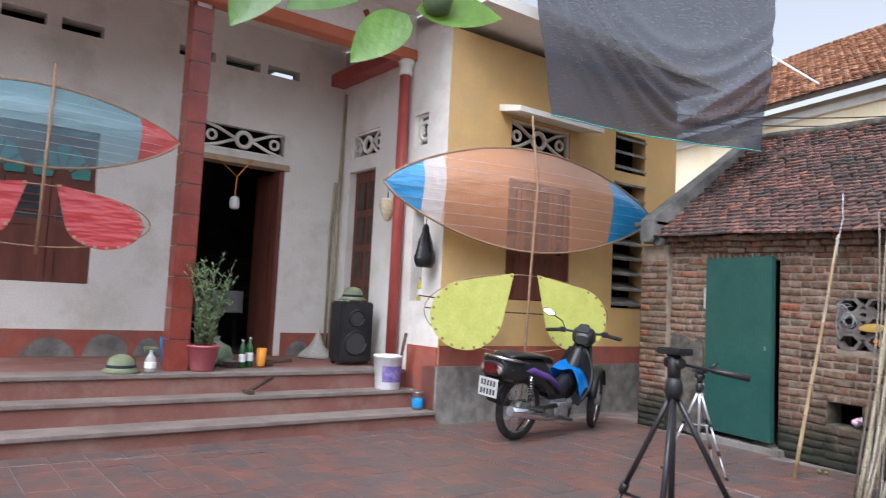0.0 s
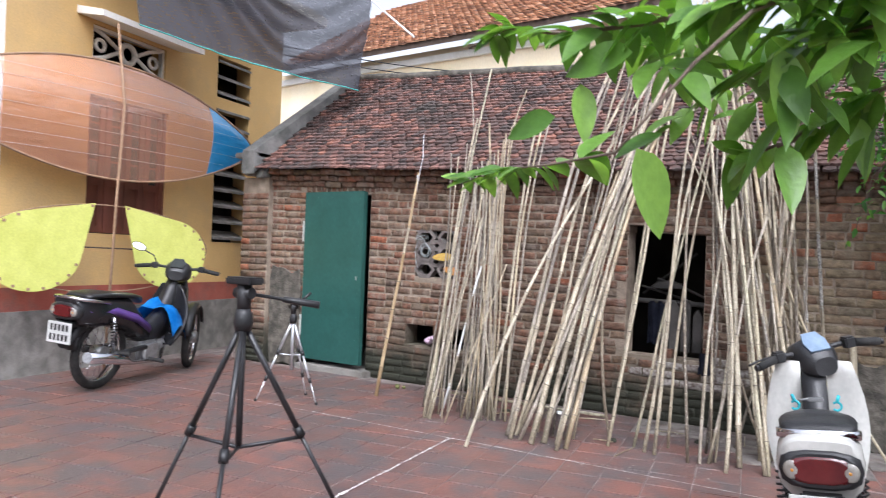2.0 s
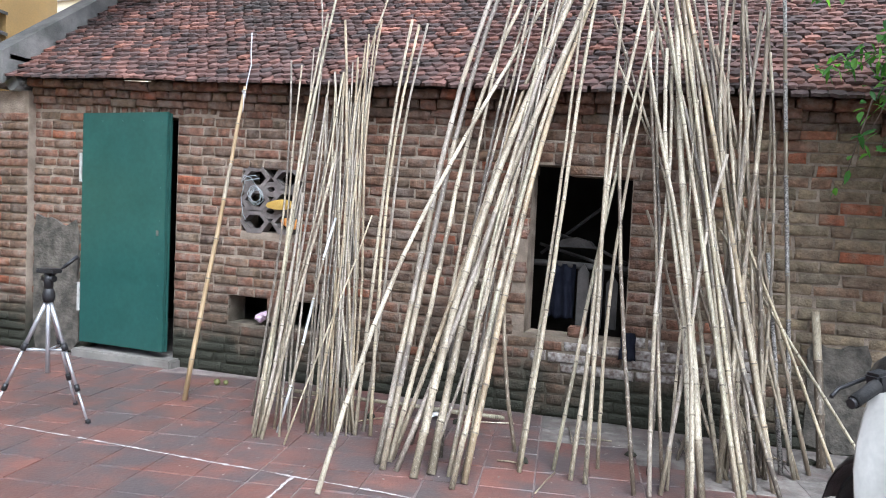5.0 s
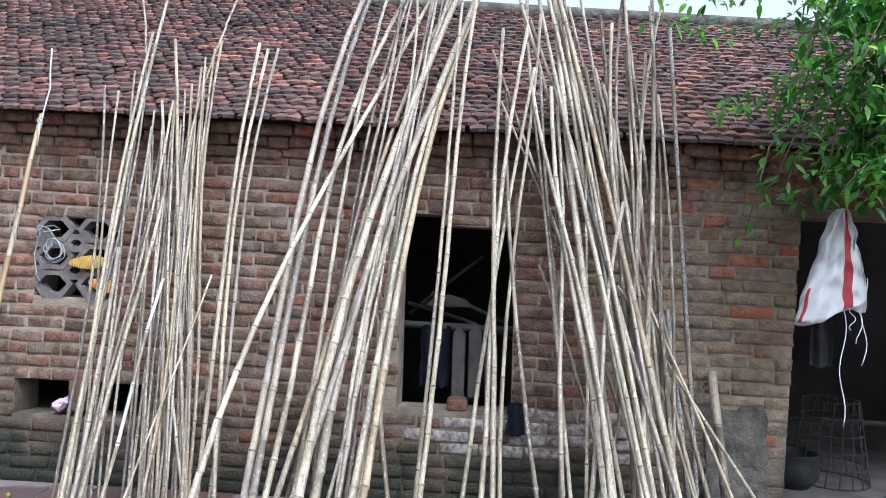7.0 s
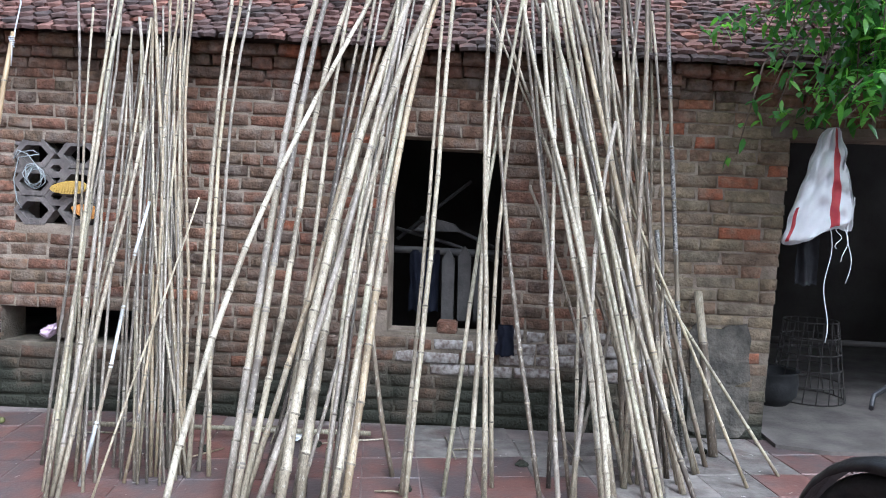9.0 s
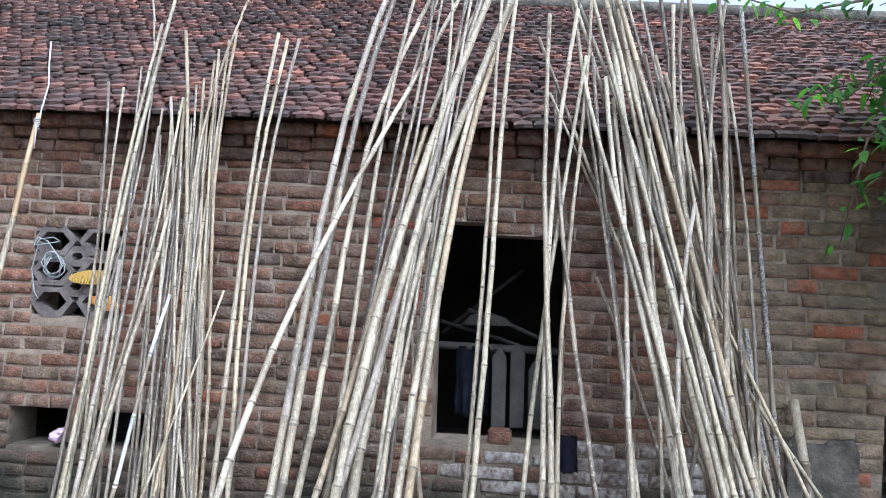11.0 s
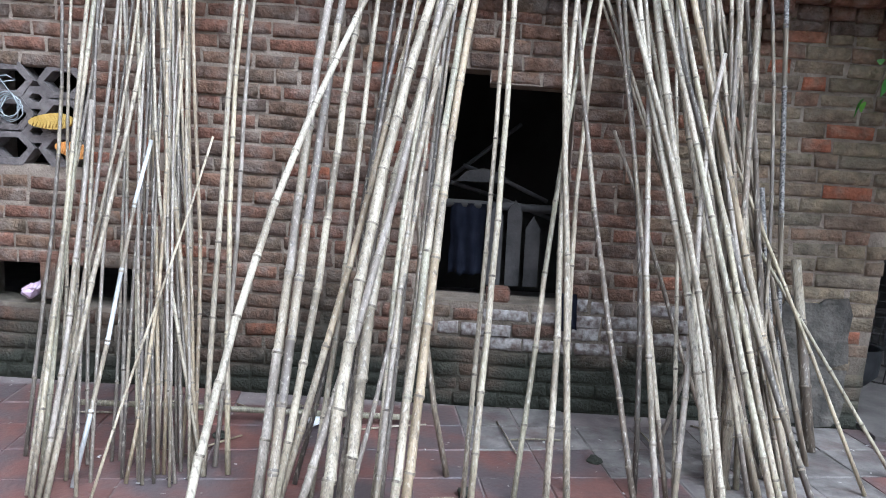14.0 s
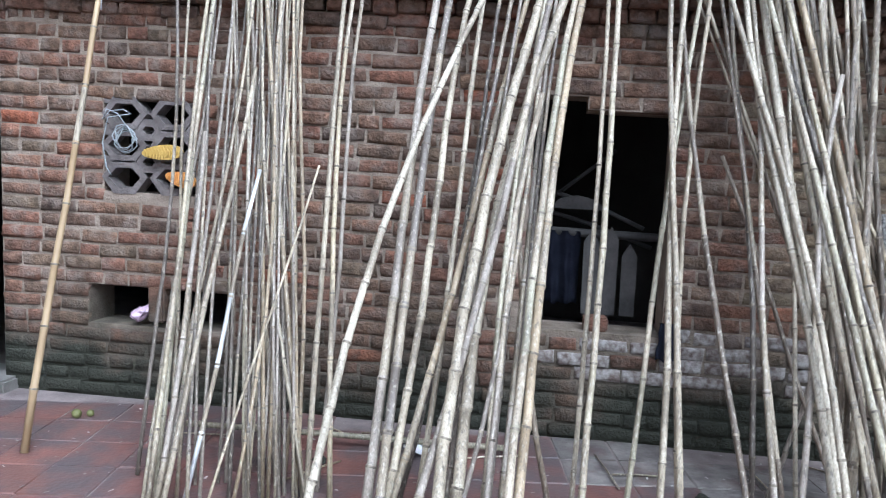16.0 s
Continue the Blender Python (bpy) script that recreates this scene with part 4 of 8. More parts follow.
for a, b in zip(rows, rows[1:]):
    for i in range(nx):
        f = bm.faces.new((a[i], a[(i + 1) % nx], b[(i + 1) % nx], b[i]))
        f.smooth = True
        f.material_index = 1 if i in (28, 29) or i in (20,) and a[0].co.z < 1.27 else 0
bm.faces.new(list(reversed(rows[-1])))
bmesh.ops.solidify(bm, geom=bm.faces[:], thickness=0.003)
part("body", bm, [M_SACK, M_SACKRED], sack)
for k, (x, z0, z1) in enumerate(((5.44, 1.14, 0.60), (5.53, 1.28, 0.88), (5.51, 1.25, 0.98), (5.48, 1.15, 1.04))):
    bm = bmesh.new()
    tube(bm, [(x + 0.014 * math.sin(9 * w + k), -0.40, z0 + (z1 - z0) * w) for w in (q / 12 for q in range(13))], 0.0022, 5)
    part("string", bm, M_SACK, sack, "frayed white strip")
bm = bmesh.new()
tube(bm, [(5.425, -0.40, 1.58), (5.42, -0.22, 1.62), (5.41, -0.02, 1.66)], 0.003, 5)
part("tie", bm, M_BLACKC, sack, "dark tie string")
cloth("black_cloth", 5.32, 5.42, 0.86, 1.2, -0.34, M_BLACKC, "black cloth hanging under the white sack", "cloth", 3, 0.015)


def wicker_basket(name, at, r0, r1, h, label):
    ob = holder(name, label, "basket", at=at)
    for k in range(18):
        a = 2 * math.pi * k / 18
        bm = bmesh.new()
        tube(bm, [(r * math.cos(a + 0.25 * w), r * math.sin(a + 0.25 * w), h * w) for w, r in ((q / 5, r0 + (r1 - r0) * q / 5) for q in range(6))], 0.004, 5)
        part("stave", bm, M_DARK, ob)
    for q in range(6):
        r = r0 + (r1 - r0) * q / 5
        bm = bmesh.new()
        tube(bm, [(r * math.cos(2 * math.pi * k / 20), r * math.sin(2 * math.pi * k / 20), h * q / 5) for k in range(21)], 0.005, 5)
        part("hoop", bm, M_DARK, ob)
    return ob


wicker_basket("basket", pose(5.95, 0.9, 0.02), 0.22, 0.16, 0.5, "openwork grey bamboo basket in the dark shed")
bm = bmesh.new()
lathe(bm, [(0.10, 0.0), (0.15, 0.06), (0.16, 0.15), (0.15, 0.2), (0.165, 0.215), (0.14, 0.2), (0.12, 0.05)], sides=28)
thing("cooking_pot", bm, mat("sooty_iron", (0.012, 0.012, 0.012), (0.025, 0.025, 0.025), 12, 0.85, 0.2), "sooty round cooking pot on the shed floor", "pot", at=pose(5.66, 0.75, 0.012))
# bar given the same painted darkness as the room behind it
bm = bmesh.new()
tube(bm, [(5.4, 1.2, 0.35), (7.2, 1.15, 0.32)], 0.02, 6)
thing("rail", bm, M_DARK, "low wooden bar coloured near-black for the dark shed", "rail")
bm = bmesh.new()
box(bm, 5.3, 7.6, -0.02, 0.24, settle(6, 1.775), settle(6, 1.84), bev=0.01)
thing("lintel", bm, mat("brown_weathered_lintel", (0.11, 0.085, 0.065), (0.19, 0.155, 0.12), 8, 0.9, 0.4, 60), "thin weathered brown wooden lintel over the shed opening", "lintel", kind="structure")

# cement patches, apron
def patch(x0, x1, z0, z1, y, t, label, m, seed):
    bm = bmesh.new()
    out = []
    for k in range(28):
        a = 2 * math.pi * k / 28
        c, s = math.cos(a), math.sin(a)
        e = 1 / max(abs(c), abs(s))
        q = 1 + 0.14 * noise.noise((c * 2 + seed, s * 2, 0.5)) + 0.10 * noise.noise((c * 6 + seed, s * 6, 1.5))
        out.append(((x0 + x1) / 2 + c * e * (x1 - x0) / 2 * q, max(z0, (z0 + z1) / 2 + s * e * (z1 - z0) / 2 * q)))
    prism(bm, out, y - t, y + 0.01, axis="y")
    settle_mesh(bm)
    return thing("cement_patch", bm, m, label, "cement patch", kind="structure")


M_PATCH = mat("rough_dark_cement", (0.055, 0.050, 0.042), (0.135, 0.122, 0.10), 14, 0.95, 1.0, 45, c3=(0.036, 0.034, 0.028), s3=6.0, c3amt=0.85)
patch(4.95, 5.25, 0.0, 0.66, -0.010, 0.004, "rough grey cement patch on the brick jamb", M_PATCH, 1)
patch(-0.68, -0.22, 0.0, 1.02, -0.016, 0.012, "rough grey cement patch beside the green door", M_PATCH, 5)
bm = bmesh.new()
prism(bm, [(5.36, -0.12), (5.6, -0.2), (7.6, -0.1), (7.6, 0.3), (5.36, 0.3)], -0.01, 0.02, axis="z")
thing("threshold", bm, M_EARTH, "worn grey cement threshold of the shed", "ground", kind="structure")

bm = bmesh.new()
prism(bm, [(5.30, -0.02), (5.331, -0.02), (5.401, 1.77), (5.30, 1.77)], 0.006, 0.21, axis="y")
settle_mesh(bm)
thing("wall_jamb", bm, M_MORTAR, "leaning mortar jamb of the shed opening", "wall", kind="structure")

# ---- gable coping, pier and ridge ----
pier = holder("brick_pier", "old brick corner pier with a stepped cement capital", "pier", kind="structure")
bm = bmesh.new()
box(bm, -1.10, -0.70, -0.07, 0.3, -0.05, 2.05)
part("core", bm, M_MORTAR, pier)
bm = bmesh.new()
for x0, x1, y0, z0, z1 in ((-1.08, -0.70, -0.10, 2.08, 2.13), (-1.10, -0.86, -0.13, 2.13, 2.27), (-1.16, -0.80, -0.17, 2.27, 2.33)):
    box(bm, x0, x1, y0, 0.1, z0, z1, bev=0.012)
tube(bm, [(-0.80, -0.14, 2.10), (-0.80, 0.05, 2.10)], 0.06, 12)
part("capital", bm, M_CEMENT, pier, "lichen-grey cement capital")
bm = bmesh.new()
prism(bm, [(-0.22, 2.30), (RIDGE_Y + 0.05, RIDGE_Z + 0.10), (RIDGE_Y + 0.05, RIDGE_Z - 0.1), (-0.22, 2.05)], -0.98, -0.80, axis="x")
settle_mesh(bm)
thing("coping", bm, M_CEMENT, "grey cement coping along the roof gable", "coping", kind="structure")
bm = bmesh.new()
tube(bm, [(-0.98 + 0.5 * k, RIDGE_Y, settle(-0.98 + 0.5 * k, RIDGE_Z) + 0.01 + 0.012 * noise.noise((k * 0.7, 0, 0))) for k in range(20)], 0.055, 10)
thing("ridge", bm, M_PATCH, "dark weathered mortar ridge of the outhouse roof", "ridge", kind="structure")

# ---- bricks ----
def brick_verts(L, H, D, seed):
    """A worn brick: front face chamfered, corners off true."""
    rnd = random.Random(seed)
    j = lambda a: rnd.uniform(-a, a)
    w = 0.0055
    def ring(y, c, a):
        return [(c + j(a), y + j(a * 0.6), c + j(a)), (L - c + j(a), y + j(a * 0.6), c + j(a)), (L - c + j(a), y + j(a * 0.6), H - c + j(a)), (c + j(a), y + j(a * 0.6), H - c + j(a))]
    back = [(0, D, 0), (L, D, 0), (L, D, H), (0, D, H)]
    mid = ring(0.018, 0.0, w)
    rim = ring(0.006, 0.003, w)
    fr = ring(0.0, 0.012, w)
    faces = [(12, 13, 14, 15)]
    for a, b in ((0, 4), (4, 8), (8, 12)):
        faces += [(a + k, a + (k + 1) % 4, b + (k + 1) % 4, b + k) for k in range(4)]
    return back + mid + rim + fr, faces


COURSE = 0.0725
BH = 0.0605
lengths = [0.10, 0.125, 0.19, 0.205, 0.218, 0.23]
brick_meshes = {}
for L in lengths:
    for s in range(5):
        for limed in (0, 1, 2):
            v, f = brick_verts(L, BH, 0.05, hash((round(L * 1000), s)) % 1000)
            me = bpy.data.meshes.new("brick")
            me.from_pydata(v, [], f)
            me.shade_smooth()
            brick_meshes[(L, s, limed)] = me
M_LIMED = mat("lime_splashed_brick", (0.12, 0.09, 0.075), (0.36, 0.34, 0.31), 34, 0.95, 0.5, 70, vary="object", spec=0.2)
MUD_STOPS = [(0.0, (0.155, 0.125, 0.088)), (0.15, (0.25, 0.20, 0.135)), (0.3, (0.205, 0.15, 0.108)), (0.45, (0.275, 0.222, 0.152)), (0.58, (0.245, 0.138, 0.098)), (0.7, (0.185, 0.158, 0.118)), (0.82, (0.285, 0.225, 0.155)), (0.92, (0.22, 0.17, 0.125)), (0.955, (0.34, 0.13, 0.075))]
M_MUDBRICK = mat("olive_mud_brick", (0.62, 0.62, 0.60), (1.15, 1.12, 1.05), 22, 0.92, 1.0, 75, vary="object", stops=MUD_STOPS, c3=(0.27, 0.225, 0.165), s3=9.0, c3amt=0.5, c3lo=0.47, moss=0.44, spec=0.2)
for (L, s, limed), me in brick_meshes.items():
    me.materials.append((M_BRICK, M_LIMED, M_MUDBRICK)[limed])
rb, rb2 = random.Random(11), random.Random(12)
near_bricks, far_v, far_f = [], [], []
for c in range(int(2.0 / COURSE)):
    z = c * COURSE + 0.006
    zc = z + BH / 2
    cuts = sorted([(5.333 + 0.043 * zc if h is SHED else h[0], h[1]) for h in HOLES if h[2] - 0.02 < zc < h[3] + 0.02 and h is not NOTCH] + ([(NOTCH[0], NOTCH[1])] if NOTCH[2] - 0.02 < zc < NOTCH[3] else []))
    if 1.88 < zc < 1.98:
        cuts = sorted(cuts + [(-0.22, 1.02)])
    spans, x = [], -0.98
    for a, b in cuts:
        if a > x:
            spans.append((x, a))
        x = max(x, b)
    spans.append((x, 7.9))
    for a, b in spans:
        x = a + 0.003
        first = rb.choice((0.10, 0.125, 0.205, 0.218))
        while x < b - 0.05:
            L = first if first else rb.choice(lengths[2:] if rb.random() < 0.66 else lengths[:2])
            first = None
            if x + L > b - 0.01:
                L = max([q for q in lengths if x + q <= b + 0.012] or [0.10])
            y = rb.uniform(-0.010, -0.001) - (0.005 if rb.random() < 0.2 else 0)
            dz = rb.uniform(-0.003, 0.003)
            zz = settle(x + L / 2, z) + dz
            tilt = -math.degrees(math.atan(SAG * z)) + rb.uniform(-1.3, 1.3)
            if x + L > b + 0.02:
                break
            rest = b - 0.002 - x
            fill = Matrix.Diagonal((rest / L, 1, 1, 1)) if 0.8 < rest / L < 1.35 and rest - L < 0.07 else Matrix()
            if 2.95 < x < 5.4:
                limed = 1 if 3.3 < x < 4.6 and 0.30 < zc < 0.56 and rb.random() < 0.6 else 0
                if x > 4.15 and not limed and rb2.random() < min(1.0, (x - 4.0) / 0.5):
                    limed = 2
                near_bricks.append((L, rb.randrange(5), limed, pose(x, y, zz, 0, -tilt, 0) @ fill))
            else:
                v, f = brick_verts(L, BH, 0.05, rb.randrange(10000))
                m = pose(x, y, zz, 0, -tilt, 0) @ fill
                n0 = len(far_v)
                far_v += [tuple(m @ Vector(p)) for p in v]
                far_f += [tuple(i + n0 for i in q) for q in f]
            x += L + rb.uniform(0.006, 0.014)
# soldier course over the door, pier bricks, corbels under the eave
def put_far(L, H, D, m):
    v, f = brick_verts(L, H, D, rb.randrange(10000))
    n0 = len(far_v)
    far_v.extend(tuple(m @ Vector(p)) for p in v)
    far_f.extend(tuple(i + n0 for i in q) for q in f)


for k in range(17):
    put_far(0.058, 0.105, 0.06, pose(-0.21 + 0.072 * k, rb.uniform(-0.008, 0.0), settle(0.3, 1.878), 0, rb.uniform(-6, 6), 0))
for c in range(26):
    z = c * COURSE
    for x, L in ((-1.10, 0.218), (-0.87, 0.165)) if c % 2 else ((-1.10, 0.125), (-0.965, 0.26)):
        put_far(L, BH, 0.06, pose(x, -0.085 + rb.uniform(-0.004, 0.004), z))
    put_far(0.2, BH, 0.06, pose(-1.115, 0.19, z, 0, 0, -90))
for row, (z, y) in enumerate(((1.935, -0.02), (1.997, -0.05), (2.058, -0.10))):
    x = -0.7
    while x < 7.9:
        L = rb.uniform(0.10, 0.13) if row == 1 else rb.uniform(0.16, 0.23)
        put_far(L, 0.06, 0.25, pose(x, y + rb.uniform(-0.015, 0.006), settle(x, z) + rb.uniform(-0.006, 0.005), 0, rb.uniform(-2, 2) + 2.0, 0))
        x += L + 0.008
for k in range(3):
    put_far(0.1, 0.055, 0.2, pose(4.72 + 0.0 * k, -0.10 + 0.03 * k, settle(4.7, 2.0 - 0.06 * k)))
me = bpy.data.meshes.new("bricks")
me.from_pydata(far_v, [], far_f)
me.shade_smooth()
me.materials.append(M_BRICKJ)
bricks = new("bricks", me)
bricks.parent = wall_south
tagged(bricks, kind="stuff")

# ---- roof tiles ----
def tile_verts(W, Ln, T, seed):
    rnd = random.Random(seed)
    j = lambda a: rnd.uniform(-a, a)
    out = [(-W / 2, Ln), (-W / 2, Ln * 0.22 + j(.006)), (-W * 0.32, 0.02 + j(.006)), (0, j(.008)), (W * 0.32, 0.02 + j(.006)), (W / 2, Ln * 0.22 + j(.006)), (W / 2, Ln)]
    n = len(out)
    arch = lambda x: 0.012 * (1 - (2 * x / W) ** 2)
    v = [(x, y, arch(x)) for x, y in out] + [(x, y, arch(x) - T) for x, y in out]
    f = [tuple(range(n))[::-1]] + [(k, (k + 1) % n, n + (k + 1) % n, n + k) for k in range(n)]
    return v, [tuple(reversed(q)) for q in f]


def tile_roof(parent, x0, x1, low, high, W, expo, mat_joined, pieces=None, mat_piece=None, fall=True, seed=3, thick=0.018):
    rt = random.Random(seed)
    ly, lz = low
    hy, hz = high
    L = math.hypot(hy - ly, hz - lz)
    slope = math.degrees(math.atan2(hz - lz, hy - ly))
    tv, tf = [], []
    variants = []
    if pieces:
        for s in range(5):
            v, f = tile_verts(W * 0.96, expo * 2.0, thick, s)
            me = bpy.data.meshes.new("roof_tile")
            me.from_pydata(v, [], f)
            me.materials.append(mat_piece)
            variants.append(me)
    for r in range(int(L / expo) + 1):
        u = r * expo - 0.03
        x = x0 + (W / 2 if r % 2 else 0)
        while x < x1:
            px, py, pz = x + rt.uniform(-0.012, 0.012), ly + (hy - ly) * u / L, lz + (hz - lz) * u / L
            if fall:
                pz = settle(px, pz)
            wave = 0.012 * noise.noise((px * 1.3, r * 0.25, 0))
            m = pose(px, py, pz + 0.024 + wave + rt.uniform(-0.003, 0.003)) @ pose(0, 0, 0, slope - 9 + rt.uniform(-2.5, 2.5), rt.uniform(-4, 4), rt.uniform(-7, 7))
            if pieces and pieces[0] < px < pieces[1] and r < pieces[2]:
                piece("roof_tile", rt.choice(variants), parent, m)
            else:
                v, f = tile_verts(W * 0.96, expo * 2.0, thick, rt.randrange(999))
                n0 = len(tv)
                tv += [tuple(m @ Vector(p)) for p in v]
                tf += [tuple(i + n0 for i in q) for q in f]
            x += W
    me = bpy.data.meshes.new("roof_tiles")
    me.from_pydata(tv, [], tf)
    me.materials.append(mat_joined)
    ob = new("roof_tiles", me)
    ob.parent = parent
    tagged(ob, kind="stuff")



# ---- house details (local x out of the front, y along it) ----
def hbox(name, b, m, parent, label="", bev=0.0):
    bm = bmesh.new()
    box(bm, *b, bev=bev)
    return part(name, bm, m, parent, label)


# step treads and the band on the white front
for d0, d1, z in ((-0.60, -0.26, 0.33), (-0.30, 0.08, 0.145), (-0.95, -0.53, 0.515)):
    hbox("tread", (d0, d1, -7.0, -0.035, z - 0.035, z), M_TREAD, steps, bev=0.006)
thing("baseboard", (lambda b: (box(b, -2.405, -2.385, -7.0, -1.95, 0.51, 0.80), box(b, -2.405, -2.385, -0.70, -0.02, 0.51, 0.80), b)[-1])(bmesh.new()), M_REDBAND, "flaking red painted band with cement repairs", "baseboard", kind="structure", at=HOUSE)
for k, (s, w, h) in enumerate(((-3.95, 0.3, 0.2), (-3.3, 0.5, 0.2), (-2.75, 0.45, 0.24), (-2.3, 0.3, 0.2), (-0.45, 0.35, 0.18))):
    bm = bmesh.new()
    out = [(s + (w / 2) * math.cos(a) * (1 + 0.2 * noise.noise((k, math.cos(a), math.sin(a)))), max(0.515, 0.515 + h * max(0, math.sin(a)))) for a in (math.pi * q / 12 for q in range(13))]
    prism(bm, out, -2.39, -2.38, axis="x")
    thing("cement_patch", bm, M_CEMENT, "grey cement repair on the red wall band", "cement patch", kind="structure", at=HOUSE)
bm = bmesh.new()
panel_with_holes(bm, -0.55, 0.0, -0.05, 0.8, [], -0.02, -0.004)
thing("baseboard", bm, M_REDBAND, "faded red plinth at the veranda corner", "baseboard", kind="structure", at=HOUSE)

# tiled column
col = holder("veranda_column", "square red tiled veranda column with pale joints", "column", kind="structure", at=HOUSE @ pose(-0.88, -2.45, 0.51))
hbox("core", (-0.088, 0.088, -0.088, 0.088, 0, 4.1), M_CEMENTP, col)
for k in range(14):
    hbox("tile_course", (-0.097, 0.097, -0.097, 0.097, 0.297 * k + 0.003, 0.297 * k + 0.291), M_REDCOL, col, bev=0.004)
hbox("paper_label", (0.0975, 0.099, -0.07, 0.07, 3.52, 3.60), M_SACK, col, "small white paper label")
pipe = holder("veranda_post", "slender round red post with a white moulded capital", "post", kind="structure", at=HOUSE @ pose(-0.75, -0.10, 0.51))
bm = bmesh.new()
lathe(bm, [(0.062, 0), (0.062, 3.38)], sides=20)
part("shaft", bm, M_REDPAINT, pipe)
bm = bmesh.new()
lathe(bm, [(0.066, 3.38), (0.085, 3.40), (0.07, 3.43), (0.078, 3.50), (0.098, 3.53), (0.098, 3.56)], sides=20)
part("capital", bm, M_WHITE, pipe, "white moulded capital")
M_ORANGE = mat("orange_red_paint", (0.48, 0.13, 0.06), (0.55, 0.18, 0.09), 4, 0.6, 0.1, 60)
beam = holder("veranda_beam", "orange-red painted beam under the veranda roof", "beam", kind="structure", at=HOUSE)
hbox("face", (-0.86, -0.66, -7.0, 0.0, 4.07, 4.20), M_ORANGE, beam, bev=0.01)
hbox("upper", (-0.80, -0.72, -7.0, 0.0, 4.2, 4.63), M_WHITE, beam)
hbox("cross_beam", (-2.4, -0.86, -0.2, 0.0, 4.10, 4.26), M_REDPAINT, beam)
bm = bmesh.new()
tube(bm, [(-0.75, -0.1, 4.08), (-0.75, -0.3, 4.12), (-0.75, -0.55, 4.25), (-0.75, -0.7, 4.5)], 0.05, 8)
part("bracket", bm, M_REDPAINT, beam, "curved red bracket")


def lattice_panel(name, a0, a1, z0, z1, t0, t1, axis, label):
    ob = holder(name, label, "ventilation panel", kind="structure", at=HOUSE)
    bm = bmesh.new()
    w = 0.03
    panel_with_holes(bm, a0, a1, z0, z1, [(a0 + w, a1 - w, z0 + w, z1 - w)], t0, t1, axis=axis)
    part("frame", bm, M_WHITE, ob)
    place = (lambda a, z: ((t0 + t1) / 2, a, z)) if axis == "x" else (lambda a, z: (a, (t0 + t1) / 2, z))
    c, zc = (a0 + a1) / 2, (z0 + z1) / 2
    r = (z1 - z0) * 0.27
    bm = bmesh.new()
    tube(bm, [place(c + r * math.cos(2 * math.pi * k / 16), zc + r * math.sin(2 * math.pi * k / 16)) for k in range(17)], 0.03, 6)
    part("ring", bm, M_WHITE, ob)
    for side in (-1, 1):
        for up in (-1, 1):
            bm = bmesh.new()
            tube(bm, [place(c + side * r, zc), place(c + side * ((a1 - a0) * 0.3), zc + up * (z1 - z0) * 0.3), place(c + side * ((a1 - a0) / 2 - w), zc + up * (z1 - z0) * 0.44)], 0.022, 6)
            part("curl", bm, M_WHITE, ob)
        bm = bmesh.new()
        e = c + side * (a1 - a0) * 0.36
        tube(bm, [place(e + 0.6 * r * math.cos(2 * math.pi * k / 12), zc + 0.6 * r * math.sin(2 * math.pi * k / 12)) for k in range(13)], 0.02, 6)
        part("ring", bm, M_WHITE, ob)
    return ob


lattice_panel("transom_lattice", TRANS[0], TRANS[1], TRANS[2], TRANS[3], -2.47, -2.39, "x", "white cement transom lattice with rings and crosses")
lattice_panel("bay_lattice", BAYLAT[0], BAYLAT[1], BAYLAT[2], BAYLAT[3], -0.09, -0.03, "x", "grey-white cement scroll lattice under the window hood")
lattice_panel("side_lattice", SIDEVENT[0], SIDEVENT[1], SIDEVENT[2], SIDEVENT[3], 0.02, 0.08, "y", "white cement lattice over the side door")
lattice_panel("niche_lattice", NICHE1[0], NICHE1[1], NICHE1[2], NICHE1[3], 0.05, 0.1, "y", "small white cement lattice in the side wall")
hood = holder("window_hood", "pale cement hood slab over the bay window", "window hood", kind="structure", at=HOUSE)
bm = bmesh.new()
prism(bm, [(0.0, 3.50), (0.36, 3.44), (0.36, 3.50), (0.0, 3.58)], 0.72, 2.12, axis="y")
part("slab", bm, M_WHITE, hood)

M_PANE = mat("dusty_dark_glass", (0.03, 0.035, 0.035), (0.05, 0.055, 0.055), 3, 0.15, 0.02, 40, spec=0.6)


def shutter(parent, y0, y1, z0, z1, x, glass=0.45, m=None):
    m = m or M_BROWNWOOD
    bm = bmesh.new()
    st = 0.07
    zg = z0 + (z1 - z0) * (1 - glass)
    panel_with_holes(bm, y0, y1, z0, z1, [(y0 + st, y1 - st, z0 + st, zg - st / 2), (y0 + st, y1 - st, zg + st / 2, z1 - st)], x - 0.035, x, axis="x")
    leaf = part("shutter", bm, m, parent)
    bm = bmesh.new()
    box(bm, x - 0.026, x - 0.012, y0 + st, y1 - st, z0 + st, zg - st / 2)
    part("panel", bm, m, leaf)
    bm = bmesh.new()
    box(bm, x - 0.022, x - 0.018, y0 + st, y1 - st, zg + st / 2, z1 - st)
    part("pane", bm, M_PANE, leaf, "dusty glass pane")
    for k in range(1, 4):
        bm = bmesh.new()
        zz = zg + st / 2 + (z1 - st - zg - st / 2) * k / 4
        box(bm, x - 0.03, x - 0.008, y0 + st, y1 - st, zz - 0.01, zz + 0.01)
        part("glazing_bar", bm, m, leaf)
    return leaf


